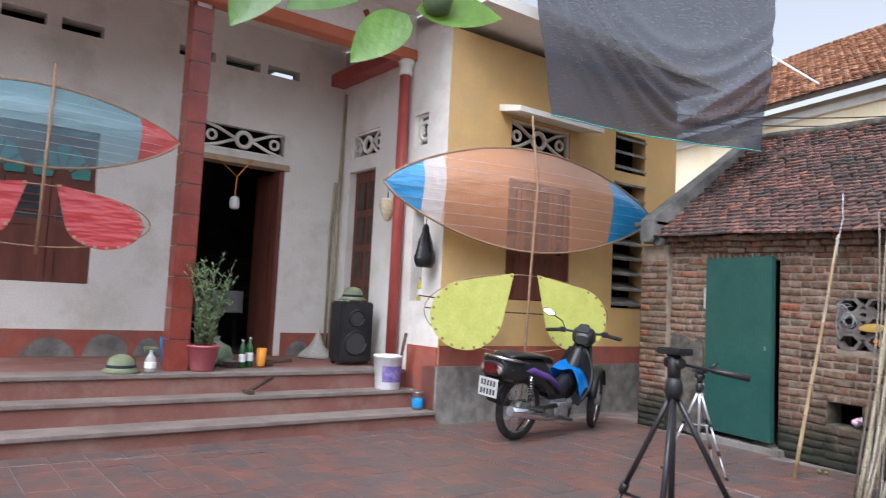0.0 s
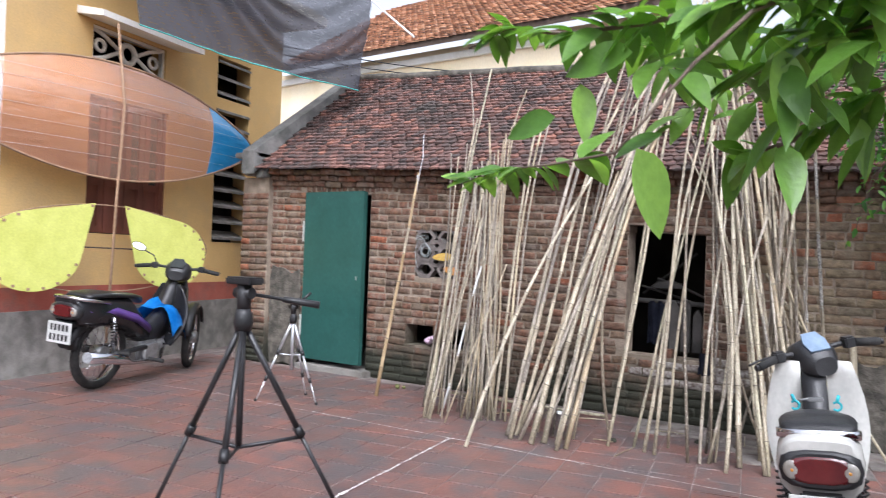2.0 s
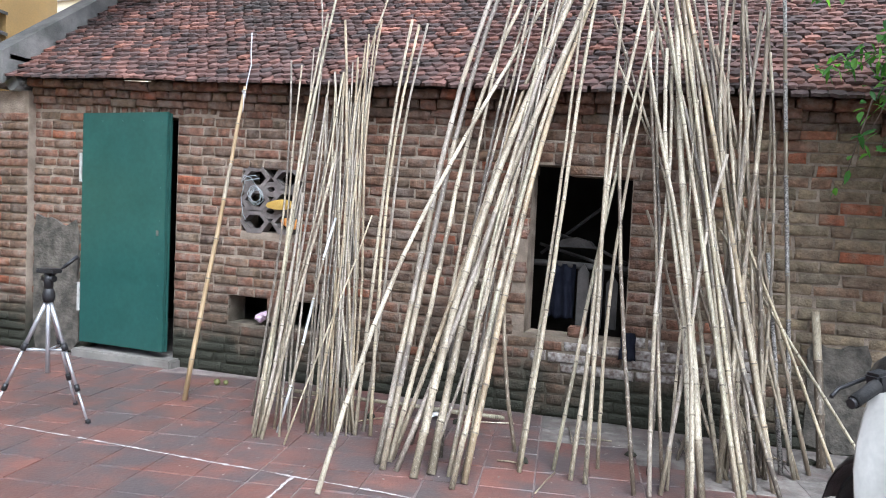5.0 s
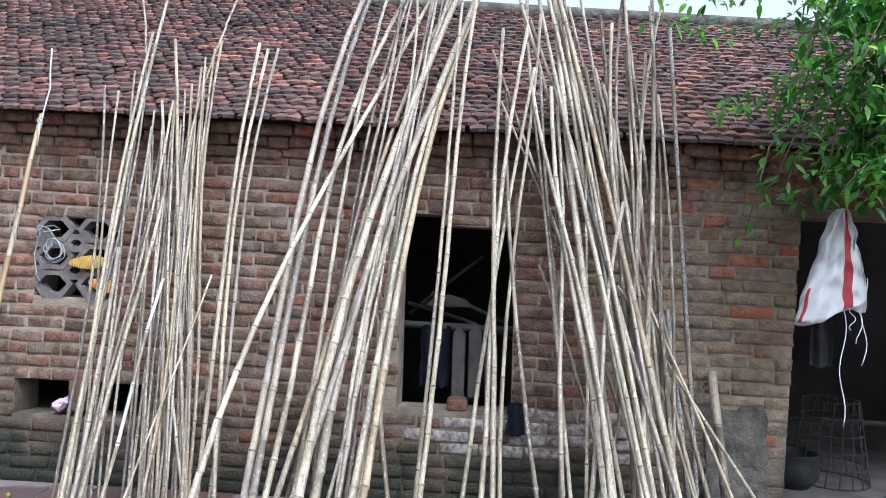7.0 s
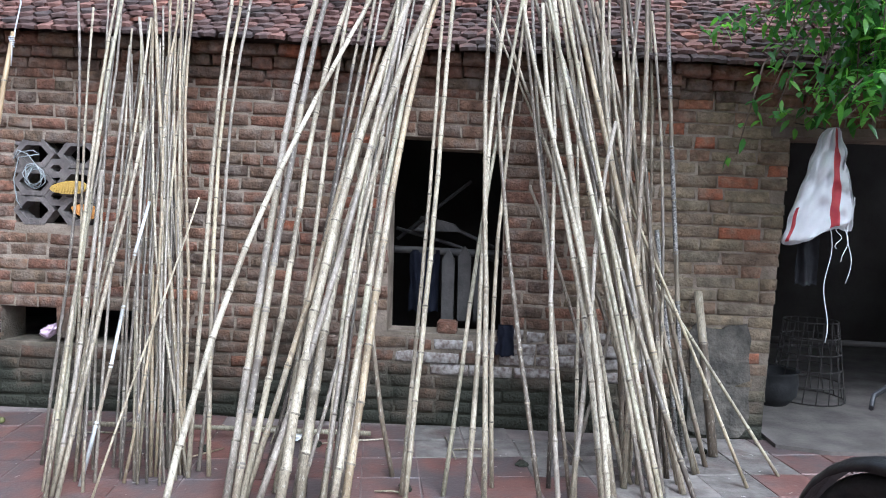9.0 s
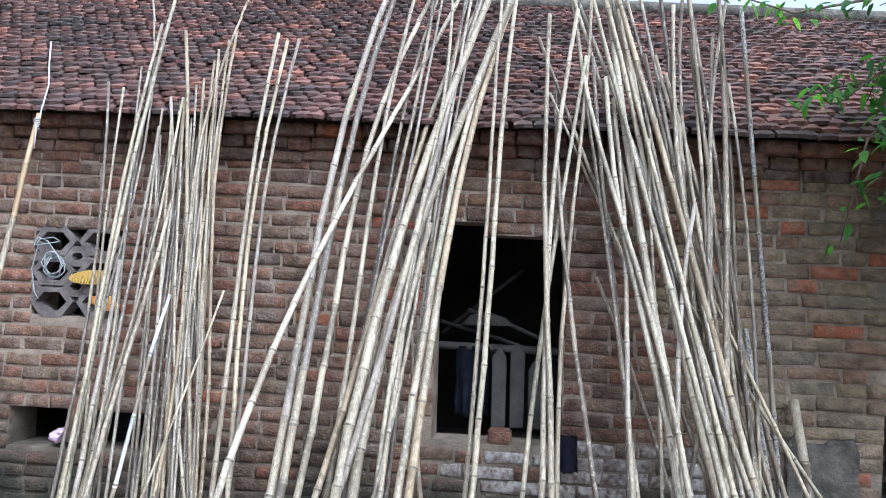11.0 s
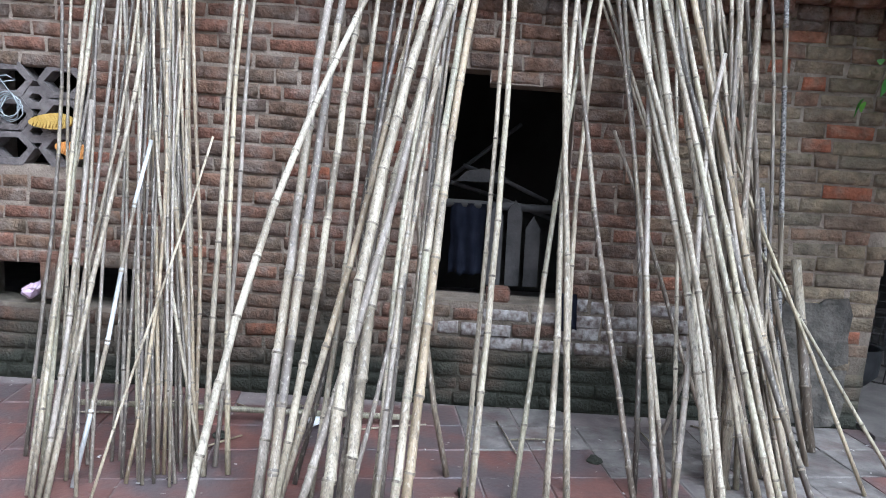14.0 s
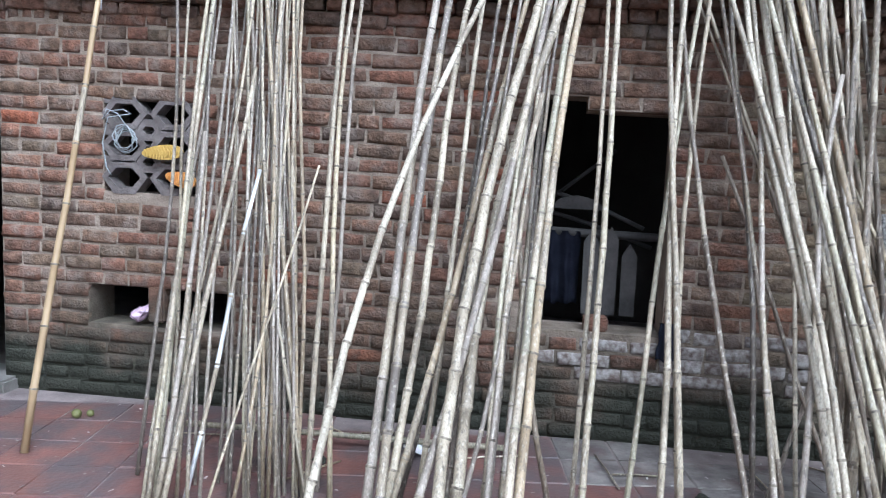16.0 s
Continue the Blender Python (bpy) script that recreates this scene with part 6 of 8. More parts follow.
def kite(at, left, right, top, bottom, mid, panels, wing, wing_m, spar, label):
    """A long lens-shaped kite with two petal wings below; local x out, y along, z up; panels: (from, to, material)."""
    ob = holder("kite", label, "kite", "flute kites propped before the house", at=at)
    def edge(y, up):
        u = (y - left) / (right - left)
        return mid + ((top - mid) if up else (bottom - mid)) * math.sin(math.pi * min(1, max(0, u))) ** 0.72
    def bulge(y):
        u = (y - left) / (right - left)
        return 0.16 * math.sin(math.pi * u)
    def belly(v):
        """The film stands out furthest two thirds up, where it is gathered."""
        return math.sin(math.pi / 2 * v / 0.66) if v < 0.66 else math.cos(math.pi / 2 * (v - 0.66) / 0.34) ** 1.3
    def crease(y, v):
        near = math.exp(-((v - 0.62) / 0.13) ** 2)
        return 0.007 * near * noise.noise((y * 16 + 3 * v, v * 1.5, 0)) + 0.006 * noise.noise((y * 6, v * 6.4, 0))
    for a, b, m in panels:
        bm = bmesh.new()
        rows = []
        n = max(8, int((b - a) / 0.02))
        for k in range(n + 1):
            y = a + (b - a) * k / n
            lo, hi = edge(y, False), edge(y, True)
            rows.append([bm.verts.new((bulge(y) * belly(q / 20) + crease(y, q / 20), y, lo + (hi - lo) * q / 20)) for q in range(21)])
        for r0, r1 in zip(rows, rows[1:]):
            for q in range(20):
                bm.faces.new((r0[q], r1[q], r1[q + 1], r0[q + 1])).smooth = True
        part("film_panel", bm, m, ob)
    for up in (True, False):
        bm = bmesh.new()
        tube(bm, [(0.0, left + (right - left) * k / 30, edge(left + (right - left) * k / 30, up)) for k in range(31)], 0.012, 6)
        part("rim", bm, M_CANEB, ob)
    for k in range(7):
        bm = bmesh.new()
        z = bottom + (top - bottom) * (0.18 + 0.1 * k)
        ys = [y for y in (left + (right - left) * q / 60 for q in range(61)) if edge(y, False) < z < edge(y, True)]
        f = lambda y: bulge(y) * belly((z - edge(y, False)) / max(0.01, edge(y, True) - edge(y, False)))
        tube(bm, [(f(y) + 0.008, y, z) for y in ys[::3]], 0.0014, 4)
        part("cord", bm, M_STRING, ob)
    bm = bmesh.new()
    tube(bm, [(0.05, spar[0], spar[1]), (0.14, spar[0], (spar[1] + spar[2]) / 2), (0.20, spar[0], 0.24 * spar[1] + 0.76 * spar[2]), (0.03, spar[0] + 0.02, spar[2])], 0.013, 8)
    part("spar", bm, M_CANEB, ob)
    # petal wings on a hoop
    y0, y1, z0, z1, gap = wing
    for side in (-1, 1):
        bm = bmesh.new()
        tip = spar[0] + side * gap
        out_y = y0 if side < 0 else y1
        W, H = abs(out_y - tip), z1 - z0
        cy, cz, ra, rb_ = tip + side * 0.56 * W, z0 + 0.45 * H, 0.44 * W, 0.45 * H
        qy, qz = side * (tip - cy) / ra, (z1 + 0.03 - cz) / rb_
        a0, da = math.atan2(qz, qy), math.acos(1 / math.hypot(qy, qz))
        pts = [(tip, z1 + 0.03)]
        for k in range(27):
            a = a0 + da + (2 * math.pi - 2 * da) * k / 26
            pts.append((cy + side * ra * math.cos(a), cz + rb_ * math.sin(a)))
        prism(bm, pts, 0.05, 0.056, axis="x")
        w = part("wing", bm, wing_m, ob)
        for k in range(0, 28, 2):
            a = pts[k]
            bm = bmesh.new()
            c = (a[0] * 0.94 + cy * 0.06, a[1] * 0.94 + cz * 0.06)
            box(bm, 0.057, 0.062, c[0] - 0.014, c[0] + 0.014, c[1] - 0.012, c[1] + 0.012)
            part("tape", bm, M_CANEB, w)
    bm = bmesh.new()
    tube(bm, [(0.03, spar[0] + (y1 - y0) / 2 * 1.04 * math.cos(2 * math.pi * k / 40), (z0 + z1) / 2 + (z1 - z0) / 2 * 1.05 * math.sin(2 * math.pi * k / 40)) for k in range(41)], 0.006, 5)
    part("hoop", bm, M_CANEB, ob)
    for z, e in (((z0 + z1) / 2, 0.05), ((z0 + z1) / 2 + 0.12, 0.14)):
        bm = bmesh.new()
        tube(bm, [(0.04, y0 - e, z + 0.02), (0.045, y1 + 0.02 if e < 0.1 else y0 + 0.2, z - 0.01)], 0.007, 5)
        part("crossbar", bm, M_DARKWOOD, ob)
    return ob


M_FORANGE = film_mat("orange_film", (0.90, 0.50, 0.34), 0.66, 0.2)
M_FBLUE = film_mat("blue_film", (0.03, 0.33, 0.70), 0.14, 0.3)
M_FPALE = film_mat("pale_film", (0.75, 0.68, 0.66), 0.5, 0.2)
M_FRED = film_mat("red_film", (0.75, 0.06, 0.07), 0.38, 0.3)
M_FSKY = film_mat("sky_blue_film", (0.30, 0.62, 0.75), 0.66, 0.16)
M_WINGY = mat("yellow_green_paper", (0.58, 0.60, 0.14), (0.65, 0.67, 0.18), 6, 0.6, 0.1, 60)
kite(HOUSE @ pose(0.36, 0.85, 0, 0, 0, -6.5), -1.75, 1.95, 3.02, 1.88, 2.44, [(-1.74, -1.32, M_FBLUE), (-1.32, -1.08, M_FPALE), (-1.08, 1.22, M_FORANGE), (1.22, 1.94, M_FBLUE)], (-1.18, 1.2, 0.80, 1.60, 0.16), M_WINGY, (0.0, 0.02, 3.40), "large orange film kite with blue tips and yellow wings")
kite(HOUSE @ pose(-0.5, -3.74, 0), -1.15, 1.07, 2.90, 2.22, 2.60, [(-1.14, -0.76, M_FRED), (-0.76, 0.72, M_FSKY), (0.72, 1.06, M_FRED)], (-0.86, 0.80, 1.58, 2.06, 0.1), M_FRED, (0.0, 1.5, 3.08), "blue film kite with red tips and red wings")

# ---- shade net ----
def shade_net():
    m = bpy.data.materials.new("shade_net")
    m.use_nodes = True
    nd, ln = m.node_tree.nodes, m.node_tree.links
    b = nd["Principled BSDF"]
    b.inputs["Base Color"].default_value, b.inputs["Roughness"].default_value = (0.066, 0.067, 0.077, 1), 0.85
    b.inputs["Specular IOR Level"].default_value = 0.1
    tr = nd.new("ShaderNodeBsdfTransparent")
    tc = nd.new("ShaderNodeTexCoord")
    mp = nd.new("ShaderNodeMapping")
    mp.inputs["Scale"].default_value = (14, 14, 75)
    weave = nd.new("ShaderNodeTexNoise")
    weave.inputs["Scale"].default_value, weave.inputs["Detail"].default_value = 1.0, 2.0
    ln.new(tc.outputs["Object"], mp.inputs[0])
    ln.new(mp.outputs[0], weave.inputs["Vector"])
    mr = nd.new("ShaderNodeMapRange")
    mr.inputs["From Min"].default_value, mr.inputs["From Max"].default_value = 0.25, 0.75
    mr.inputs["To Min"].default_value, mr.inputs["To Max"].default_value = 0.09, 0.22
    ln.new(weave.outputs[0], mr.inputs["Value"])
    mx = nd.new("ShaderNodeMixShader")
    ln.new(mr.outputs[0], mx.inputs[0])
    ln.new(b.outputs[0], mx.inputs[1])
    ln.new(tr.outputs[0], mx.inputs[2])
    ln.new(mx.outputs[0], nd["Material Output"].inputs["Surface"])
    bm = bmesh.new()
    bl, br, tl, tr_ = Vector((-0.69, -1.78, 3.24)), Vector((-0.24, 0.84, 3.17)), Vector((-0.9, -2.0, 5.2)), Vector((-0.1, 0.95, 5.5))
    rows = []
    for j in range(71):
        w = j / 70
        row = []
        for i in range(101):
            u = i / 100
            p = bl.lerp(br, u).lerp(tl.lerp(tr_, u), w)
            p.z += -0.10 * math.sin(math.pi * u) * (1 - w) * 0.5
            # slack swags that hang from the upper corners
            sw = w - (2.6 if u < 0.62 else 1.5) * (u - 0.62) ** 2 + 0.06 * noise.noise((u * 2.5, w * 2.5, 1))
            swag = 0.0
            for c, h, wd in ((0.10, 0.075, 0.035), (0.20, 0.055, 0.05), (0.33, 0.045, 0.03), (0.02, 0.05, 0.03), (0.47, 0.03, 0.05), (-0.15, 0.04, 0.05), (-0.32, 0.035, 0.04)):
                swag += 1.9 * h * math.exp(-((sw - c) / wd) ** 2) * (0.4 + 0.6 * math.sin(math.pi * min(1, max(0, 0.1 + u))))
            fold = 0.03 + swag * min(1, 0.35 + 2 * w) + 0.05 * noise.noise((u * 4 + w * 2, w * 3, 0.3)) + 0.012 * noise.noise((u * 14, w * 6, 2.0))
            row.append(bm.verts.new(p + Vector((0.98, -0.17, 0)) * fold))
        rows.append(row)
    for a, b2 in zip(rows, rows[1:]):
        for i in range(100):
            bm.faces.new((a[i], a[i + 1], b2[i + 1], b2[i])).smooth = True
    edge = [r.co.copy() for r in rows[0]]
    net = holder("shade_net", "dark grey woven shade net hung in slack folds over the yard", "shade net")
    part("net", bm, m, net)
    bm = bmesh.new()
    tube(bm, edge, 0.007, 5)
    part("hem", bm, mat("teal_cord", (0.06, 0.36, 0.33), (0.09, 0.43, 0.39), 20, 0.7, 0), net, "teal hem cord")
    for a in ((tl, Vector((-1.4, -2.4, 6.3))), (tr_, Vector((-1.2, 1.4, 6.4)))):
        bm = bmesh.new()
        tube(bm, [a[0], a[1]], 0.006, 5)
        part("rope", bm, M_STRING, net)


shade_net()

# ---- tripods ----
def tripod(name, head, feet, m, label, metalm, pan):
    ob = holder(name, label, "tripod")
    head = Vector(head)
    top = head - Vector((0, 0, 0.16))
    for f in feet:
        f = Vector(f)
        leg = holder("leg", "", "")
        leg.parent = ob
        for a, b, r in ((0.0, 0.40, 0.0105), (0.40, 0.72, 0.008), (0.72, 1.0, 0.0062)):
            bm = bmesh.new()
            tube(bm, [top.lerp(f, a + 0.02), top.lerp(f, b)], r, 8)
            part("leg_section", bm, m, leg)
            if b < 1:
                bm = bmesh.new()
                d = (f - top).normalized()
                p = top.lerp(f, b)
                tube(bm, [p - d * 0.02, p + d * 0.02], r + 0.006, 8)
                part("clamp", bm, M_BLACK, leg)
        bm = bmesh.new()
        bmesh.ops.create_icosphere(bm, subdivisions=1, radius=0.016)
        part("foot", bm, M_BLACK, leg).location = f + Vector((0, 0, 0.012))
        bm = bmesh.new()
        mid = top.lerp(f, 0.42)
        tube(bm, [mid, Vector((top.x, top.y, mid.z - 0.01))], 0.007, 5)
        part("strut", bm, m, leg)
    bm = bmesh.new()
    tube(bm, [top + Vector((0, 0, 0.05)), top - Vector((0, 0, 0.42))], 0.0115, 10)
    part("centre_column", bm, m, ob)
    bm = bmesh.new()
    lathe(bm, [(0.026, -0.03), (0.034, 0.0), (0.03, 0.03), (0.02, 0.05)], centre=top, sides=16)
    part("collar", bm, M_BLACK, ob)
    bm = bmesh.new()
    c = top + Vector((0, 0, 0.10))
    tube(bm, [c - Vector((0, 0, 0.06)), c + Vector((0, 0, 0.03))], [0.022, 0.026], 12)
    tube(bm, [c + Vector((-0.038, 0, 0)), c + Vector((0.038, 0, 0))], 0.019, 10)
    part("pan_head", bm, M_BLACK, ob)
    bm = bmesh.new()
    box(bm, head.x - 0.06, head.x + 0.06, head.y - 0.035, head.y + 0.035, head.z - 0.03, head.z - 0.005, bev=0.005)
    part("plate", bm, M_BLACK, ob)
    bm = bmesh.new()
    pan = Vector(pan)
    tube(bm, [c, c.lerp(pan, 0.5), c.lerp(pan, 0.52), pan], [0.006, 0.006, 0.011, 0.013], 8)
    part("pan_handle", bm, M_BLACK, ob)
    return ob


M_TRIB = mat("black_anodised", (0.015, 0.015, 0.016), (0.03, 0.03, 0.032), 10, 0.35, 0.05, 60, spec=0.5)
M_TRIS = mat("silver_anodised", (0.5, 0.51, 0.53), (0.58, 0.59, 0.61), 10, 0.35, 0.05, 60, metal=0.7)
hx, hy = 3.26, -4.06
tripod("tripod", (hx, hy, 1.155), [(hx + 0.55 * math.cos(radians(a)), hy + 0.55 * math.sin(radians(a)), 0.0) for a in (-54, 66, 186)], M_TRIB, "black camera tripod with extended legs on the paving", M_STEEL, (hx + 0.20, hy + 0.16, 1.06))
tripod("tripod", (0.985, -1.40, 0.84), [(0.77, -1.58, 0), (1.235, -1.36, 0), (0.90, -1.12, 0)], M_TRIS, "small silver tripod standing by the green door", M_STEEL, (1.06, -1.28, 0.90))

# ---- motorbikes ----
M_TYRE = mat("tyre_rubber", (0.012, 0.012, 0.012), (0.03, 0.028, 0.026), 15, 0.8, 0.3, 120)
M_CHROME = mat("chrome", (0.6, 0.6, 0.62), (0.68, 0.68, 0.7), 6, 0.15, 0.02, 60, metal=1.0)
M_SEAT = mat("black_vinyl", (0.013, 0.013, 0.014), (0.022, 0.022, 0.023), 8, 0.35, 0.25, 200)
M_LENSR = mat("red_lens", (0.06, 0.004, 0.005), (0.09, 0.008, 0.008), 8, 0.12, 0.05, 60, spec=0.7)
M_LENSC = mat("clear_lens", (0.17, 0.15, 0.125), (0.25, 0.235, 0.21), 8, 0.1, 0.05, 60, spec=0.8)
M_BULB = mat("amber_bulb", (0.42, 0.16, 0.02), (0.5, 0.22, 0.04), 8, 0.2, 0.0, 60, spec=0.7)
M_DIAL = mat("pale_blue_dial", (0.10, 0.155, 0.23), (0.17, 0.235, 0.32), 14, 0.3, 0.0, 60, spec=0.8)
M_MIRROR = mat("mirror_glass", (0.85, 0.86, 0.87), (0.88, 0.89, 0.9), 3, 0.02, 0.0, 60, metal=1.0)
M_PLATEW = mat("plate_white", (0.44, 0.44, 0.42), (0.52, 0.52, 0.50), 8, 0.5, 0.05, 60)
M_ENGINE = mat("cast_engine", (0.25, 0.25, 0.25), (0.38, 0.38, 0.38), 14, 0.5, 0.3, 60, metal=0.7)


def rounded(bm, x0, x1, y0, y1, z0, z1, bev, m=0):
    box(bm, x0, x1, y0, y1, z0, z1, m, bev)


def loft(bm, rings, m=0, cap=True):
    """Skin over rings of equal length."""
    rs = [[bm.verts.new(p) for p in r] for r in rings]
    n = len(rs[0])
    for a, b in zip(rs, rs[1:]):
        for k in range(n):
            f = bm.faces.new((a[k], a[(k + 1) % n], b[(k + 1) % n], b[k]))
            f.smooth, f.material_index = True, m
    if cap:
        bm.faces.new(list(reversed(rs[0]))).material_index = m
        bm.faces.new(rs[-1]).material_index = m


def oval(x, w, z0, z1, n=14, sq=0.7):
    """A squarish oval ring across the bike at x."""
    cz, h = (z0 + z1) / 2, (z1 - z0) / 2
    out = []
    for k in range(n):
        a = 2 * math.pi * k / n
        c, s = math.cos(a), math.sin(a)
        out.append((x, w * math.copysign(abs(c) ** sq, c), cz + h * math.copysign(abs(s) ** sq, s)))
    return out


def wheel(parent, x, steer=0.0):
    w = holder("wheel", "", "")
    w.parent = parent
    w.matrix_basis = pose(x, 0, 0.285, 0, 0, steer)
    bm = bmesh.new()
    n = 40
    rows = []
    for k in range(n):
        a = 2 * math.pi * k / n
        c, s = math.cos(a), math.sin(a)
        rows.append([bm.verts.new(((0.252 + 0.034 * math.cos(q)) * c, 0.034 * math.sin(q), (0.252 + 0.034 * math.cos(q)) * s)) for q in (2 * math.pi * j / 10 for j in range(10))])
    for k in range(n):
        for j in range(10):
            bm.faces.new((rows[k][j], rows[(k + 1) % n][j], rows[(k + 1) % n][(j + 1) % 10], rows[k][(j + 1) % 10])).smooth = True
    part("tyre", bm, M_TYRE, w)
    bm = bmesh.new()
    tube(bm, [(0.222 * math.cos(2 * math.pi * k / 36), 0, 0.222 * math.sin(2 * math.pi * k / 36)) for k in range(37)], 0.014, 8, cap=False)
    part("rim", bm, M_CHROME, w)
    bm = bmesh.new()
    tube(bm, [(0, -0.05, 0), (0, 0.05, 0)], 0.055, 16)
    part("hub", bm, M_ENGINE, w)
    for k in range(18):
        a = 2 * math.pi * k / 18
        b = a + (0.5 if k % 2 else -0.5)
        bm = bmesh.new()
        tube(bm, [(0.05 * math.cos(b), 0.025 if k % 4 < 2 else -0.025, 0.05 * math.sin(b)), (0.218 * math.cos(a), 0, 0.218 * math.sin(a))], 0.0025, 4)
        part("spoke", bm, M_CHROME, w)
    bm = bmesh.new()
    sect = []
    for k in range(13):
        a = radians(20 + 150 * k / 12)
        sect.append([(r * math.cos(a), y, r * math.sin(a)) for r, y in ((0.30, -0.055), (0.325, -0.03), (0.33, 0.0), (0.325, 0.03), (0.30, 0.055), (0.315, 0.03), (0.32, 0.0), (0.315, -0.03))])
    loft(bm, sect)
    part("mudguard", bm, M_BLACK, w)
    return w


def motorbike(at, body, shield, accent, label, steer=0.0, mirrors=(1, -1), hooks=False, scooter=False, dip=0.0, dial=None):
    """A small step-through motorbike; local x forward, z up, rear axle over the origin."""
    ob = holder("motorbike", label, "motorbike", at=at)
    wheel(ob, 0.0)
    wheel(ob, 1.21 - (0.1 if scooter else 0), 6.0 if scooter else steer)
    bm = bmesh.new()
    loft(bm, [oval(-0.40, 0.10, 0.69, 0.73), oval(-0.36, 0.135, 0.53, 0.745), oval(-0.2, 0.145, 0.50, 0.75), oval(0.0, 0.13, 0.50, 0.735), oval(0.2, 0.115, 0.44, 0.72), oval(0.36, 0.09, 0.36, 0.60), oval(0.5, 0.07, 0.34, 0.46)])
    part("tail_body", bm, body, ob)
    bm = bmesh.new()
    loft(bm, [oval(-0.30, 0.10, 0.73, 0.752), oval(-0.25, 0.125, 0.728, 0.772), oval(-0.1, 0.132, 0.725, 0.778), oval(0.1, 0.120, 0.72, 0.758), oval(0.26, 0.09, 0.70, 0.745), oval(0.38, 0.05, 0.65, 0.72)])
    part("seat", bm, M_SEAT, ob, "black vinyl seat")
    bm = bmesh.new()
    tube(bm, [(-0.12, 0.15, 0.70), (-0.3, 0.15, 0.725), (-0.385, 0.11, 0.735), (-0.40, 0, 0.74), (-0.385, -0.11, 0.735), (-0.3, -0.15, 0.725), (-0.12, -0.15, 0.70)], 0.014, 8)
    if hooks:
        bm.free()
        bm = bmesh.new()
        strip = [(-0.10, 0.135, 0.715), (-0.22, 0.138, 0.728), (-0.29, 0.120, 0.735), (-0.318, 0.06, 0.738), (-0.324, 0.0, 0.739), (-0.318, -0.06, 0.738), (-0.29, -0.120, 0.735), (-0.22, -0.138, 0.728), (-0.10, -0.135, 0.715)]
        loft(bm, [[(x, y, z - 0.016), (x * 0.975, y * 0.94, z - 0.016), (x * 0.975, y * 0.94, z + 0.014), (x, y, z + 0.014)] for x, y, z in strip])
    part("grab_rail", bm, M_CHROME, ob, "bright metal grab rail")
    bm = bmesh.new()
    loft(bm, [oval(-0.425, 0.085, 0.60, 0.675), oval(-0.405, 0.118, 0.585, 0.69), oval(-0.34, 0.125, 0.58, 0.695)])
    tl = part("tail_light", bm, M_LENSR, ob, "dark red tail lens")
    bm = bmesh.new()
    loft(bm, [oval(-0.415, 0.104, 0.583, 0.692), oval(-0.40, 0.130, 0.573, 0.702), oval(-0.345, 0.134, 0.570, 0.705)])
    part("lens_rim", bm, M_BLACK, tl, "black lens rim")
    for y in (-0.088, 0.088):
        bm = bmesh.new()
        bmesh.ops.create_uvsphere(bm, u_segments=18, v_segments=10, radius=0.030)
        for v in bm.verts:
            v.co.x *= 0.45
            v.co.z *= 1.05
        ind = part("indicator", bm, M_LENSC, tl, "clear indicator lens", smooth=True)
        ind.location = (-0.414, y, 0.637)
        bm = bmesh.new()
        bmesh.ops.create_uvsphere(bm, u_segments=10, v_segments=6, radius=0.007)
        part("bulb", bm, M_BULB, ind, "amber bulb", smooth=True).location = (-0.009, 0.0, 0.0)
    # number plate with plain bars
    bm = bmesh.new()
    box(bm, -0.435, -0.43, -0.103, 0.103, 0.405, 0.56, bev=0.002)
    pl = part("number_plate", bm, M_PLATEW, ob, "white number plate with black bars")
    for z0, z1 in ((0.495, 0.542), (0.424, 0.471)):
        for k in range(5):
            bm = bmesh.new()
            box(bm, -0.438, -0.4355, -0.078 + 0.034 * k, -0.057 + 0.034 * k, z0, z1, bev=0.001)
            part("bar", bm, M_BLACK, pl)
    bm = bmesh.new()
    box(bm, -0.432, -0.30, -0.07, 0.07, 0.52, 0.56, bev=0.01)
    loft(bm, [oval(-0.38, 0.05, 0.36, 0.42), oval(-0.3, 0.06, 0.42, 0.55), oval(-0.15, 0.06, 0.5, 0.6)])
    part("rear_guard", bm, M_BLACK, ob)
    for y in (-0.13, 0.13):
        bm = bmesh.new()
        tube(bm, [(0.0, y, 0.29), (-0.03, y, 0.58)], 0.012, 8)
        sp = part("shock_absorber", bm, M_CHROME, ob)
        bm = bmesh.new()
        tube(bm, [(-0.004 - 0.03 * k / 60 + 0.024 * math.cos(k * 0.9), y + 0.024 * math.sin(k * 0.9), 0.36 + 0.2 * k / 60) for k in range(61)], 0.005, 5)
        part("spring", bm, M_BLACK, sp)
        bm = bmesh.new()
        tube(bm, [(-0.02, y, 0.285), (0.4, y * 0.9, 0.30)], 0.022, 8)
        part("swing_arm", bm, M_BLACK, ob)
    # leg shields, tunnel
    for side in (-1, 1):
        bm = bmesh.new()
        sect = []
        for k in range(9):
            u = k / 8
            z = 0.28 + (0.62 if scooter else 0.60 if hooks else 0.52) * u
            x = 0.70 + 0.13 * u + 0.05 * math.sin(math.pi * u)
            yo = 0.78 * (0.15 + 0.10 * math.sin(math.pi * (0.15 + 0.75 * u))) if scooter else 0.135 + 0.075 * math.sin(math.pi * 0.93 * u) if hooks else 0.09 + 0.12 * math.sin(math.pi * (0.15 + 0.85 * u))
            sect.append([(x, side * 0.055, z), (x + 0.05, side * yo * 0.7, z), (x + 0.01, side * yo, z), (x - 0.02, side * (yo + 0.004), z), (x + 0.035, side * yo * 0.7, z), (x - 0.015, side * 0.055, z)])
        loft(bm, sect)
        part("leg_shield", bm, shield, ob)
    bm = bmesh.new()
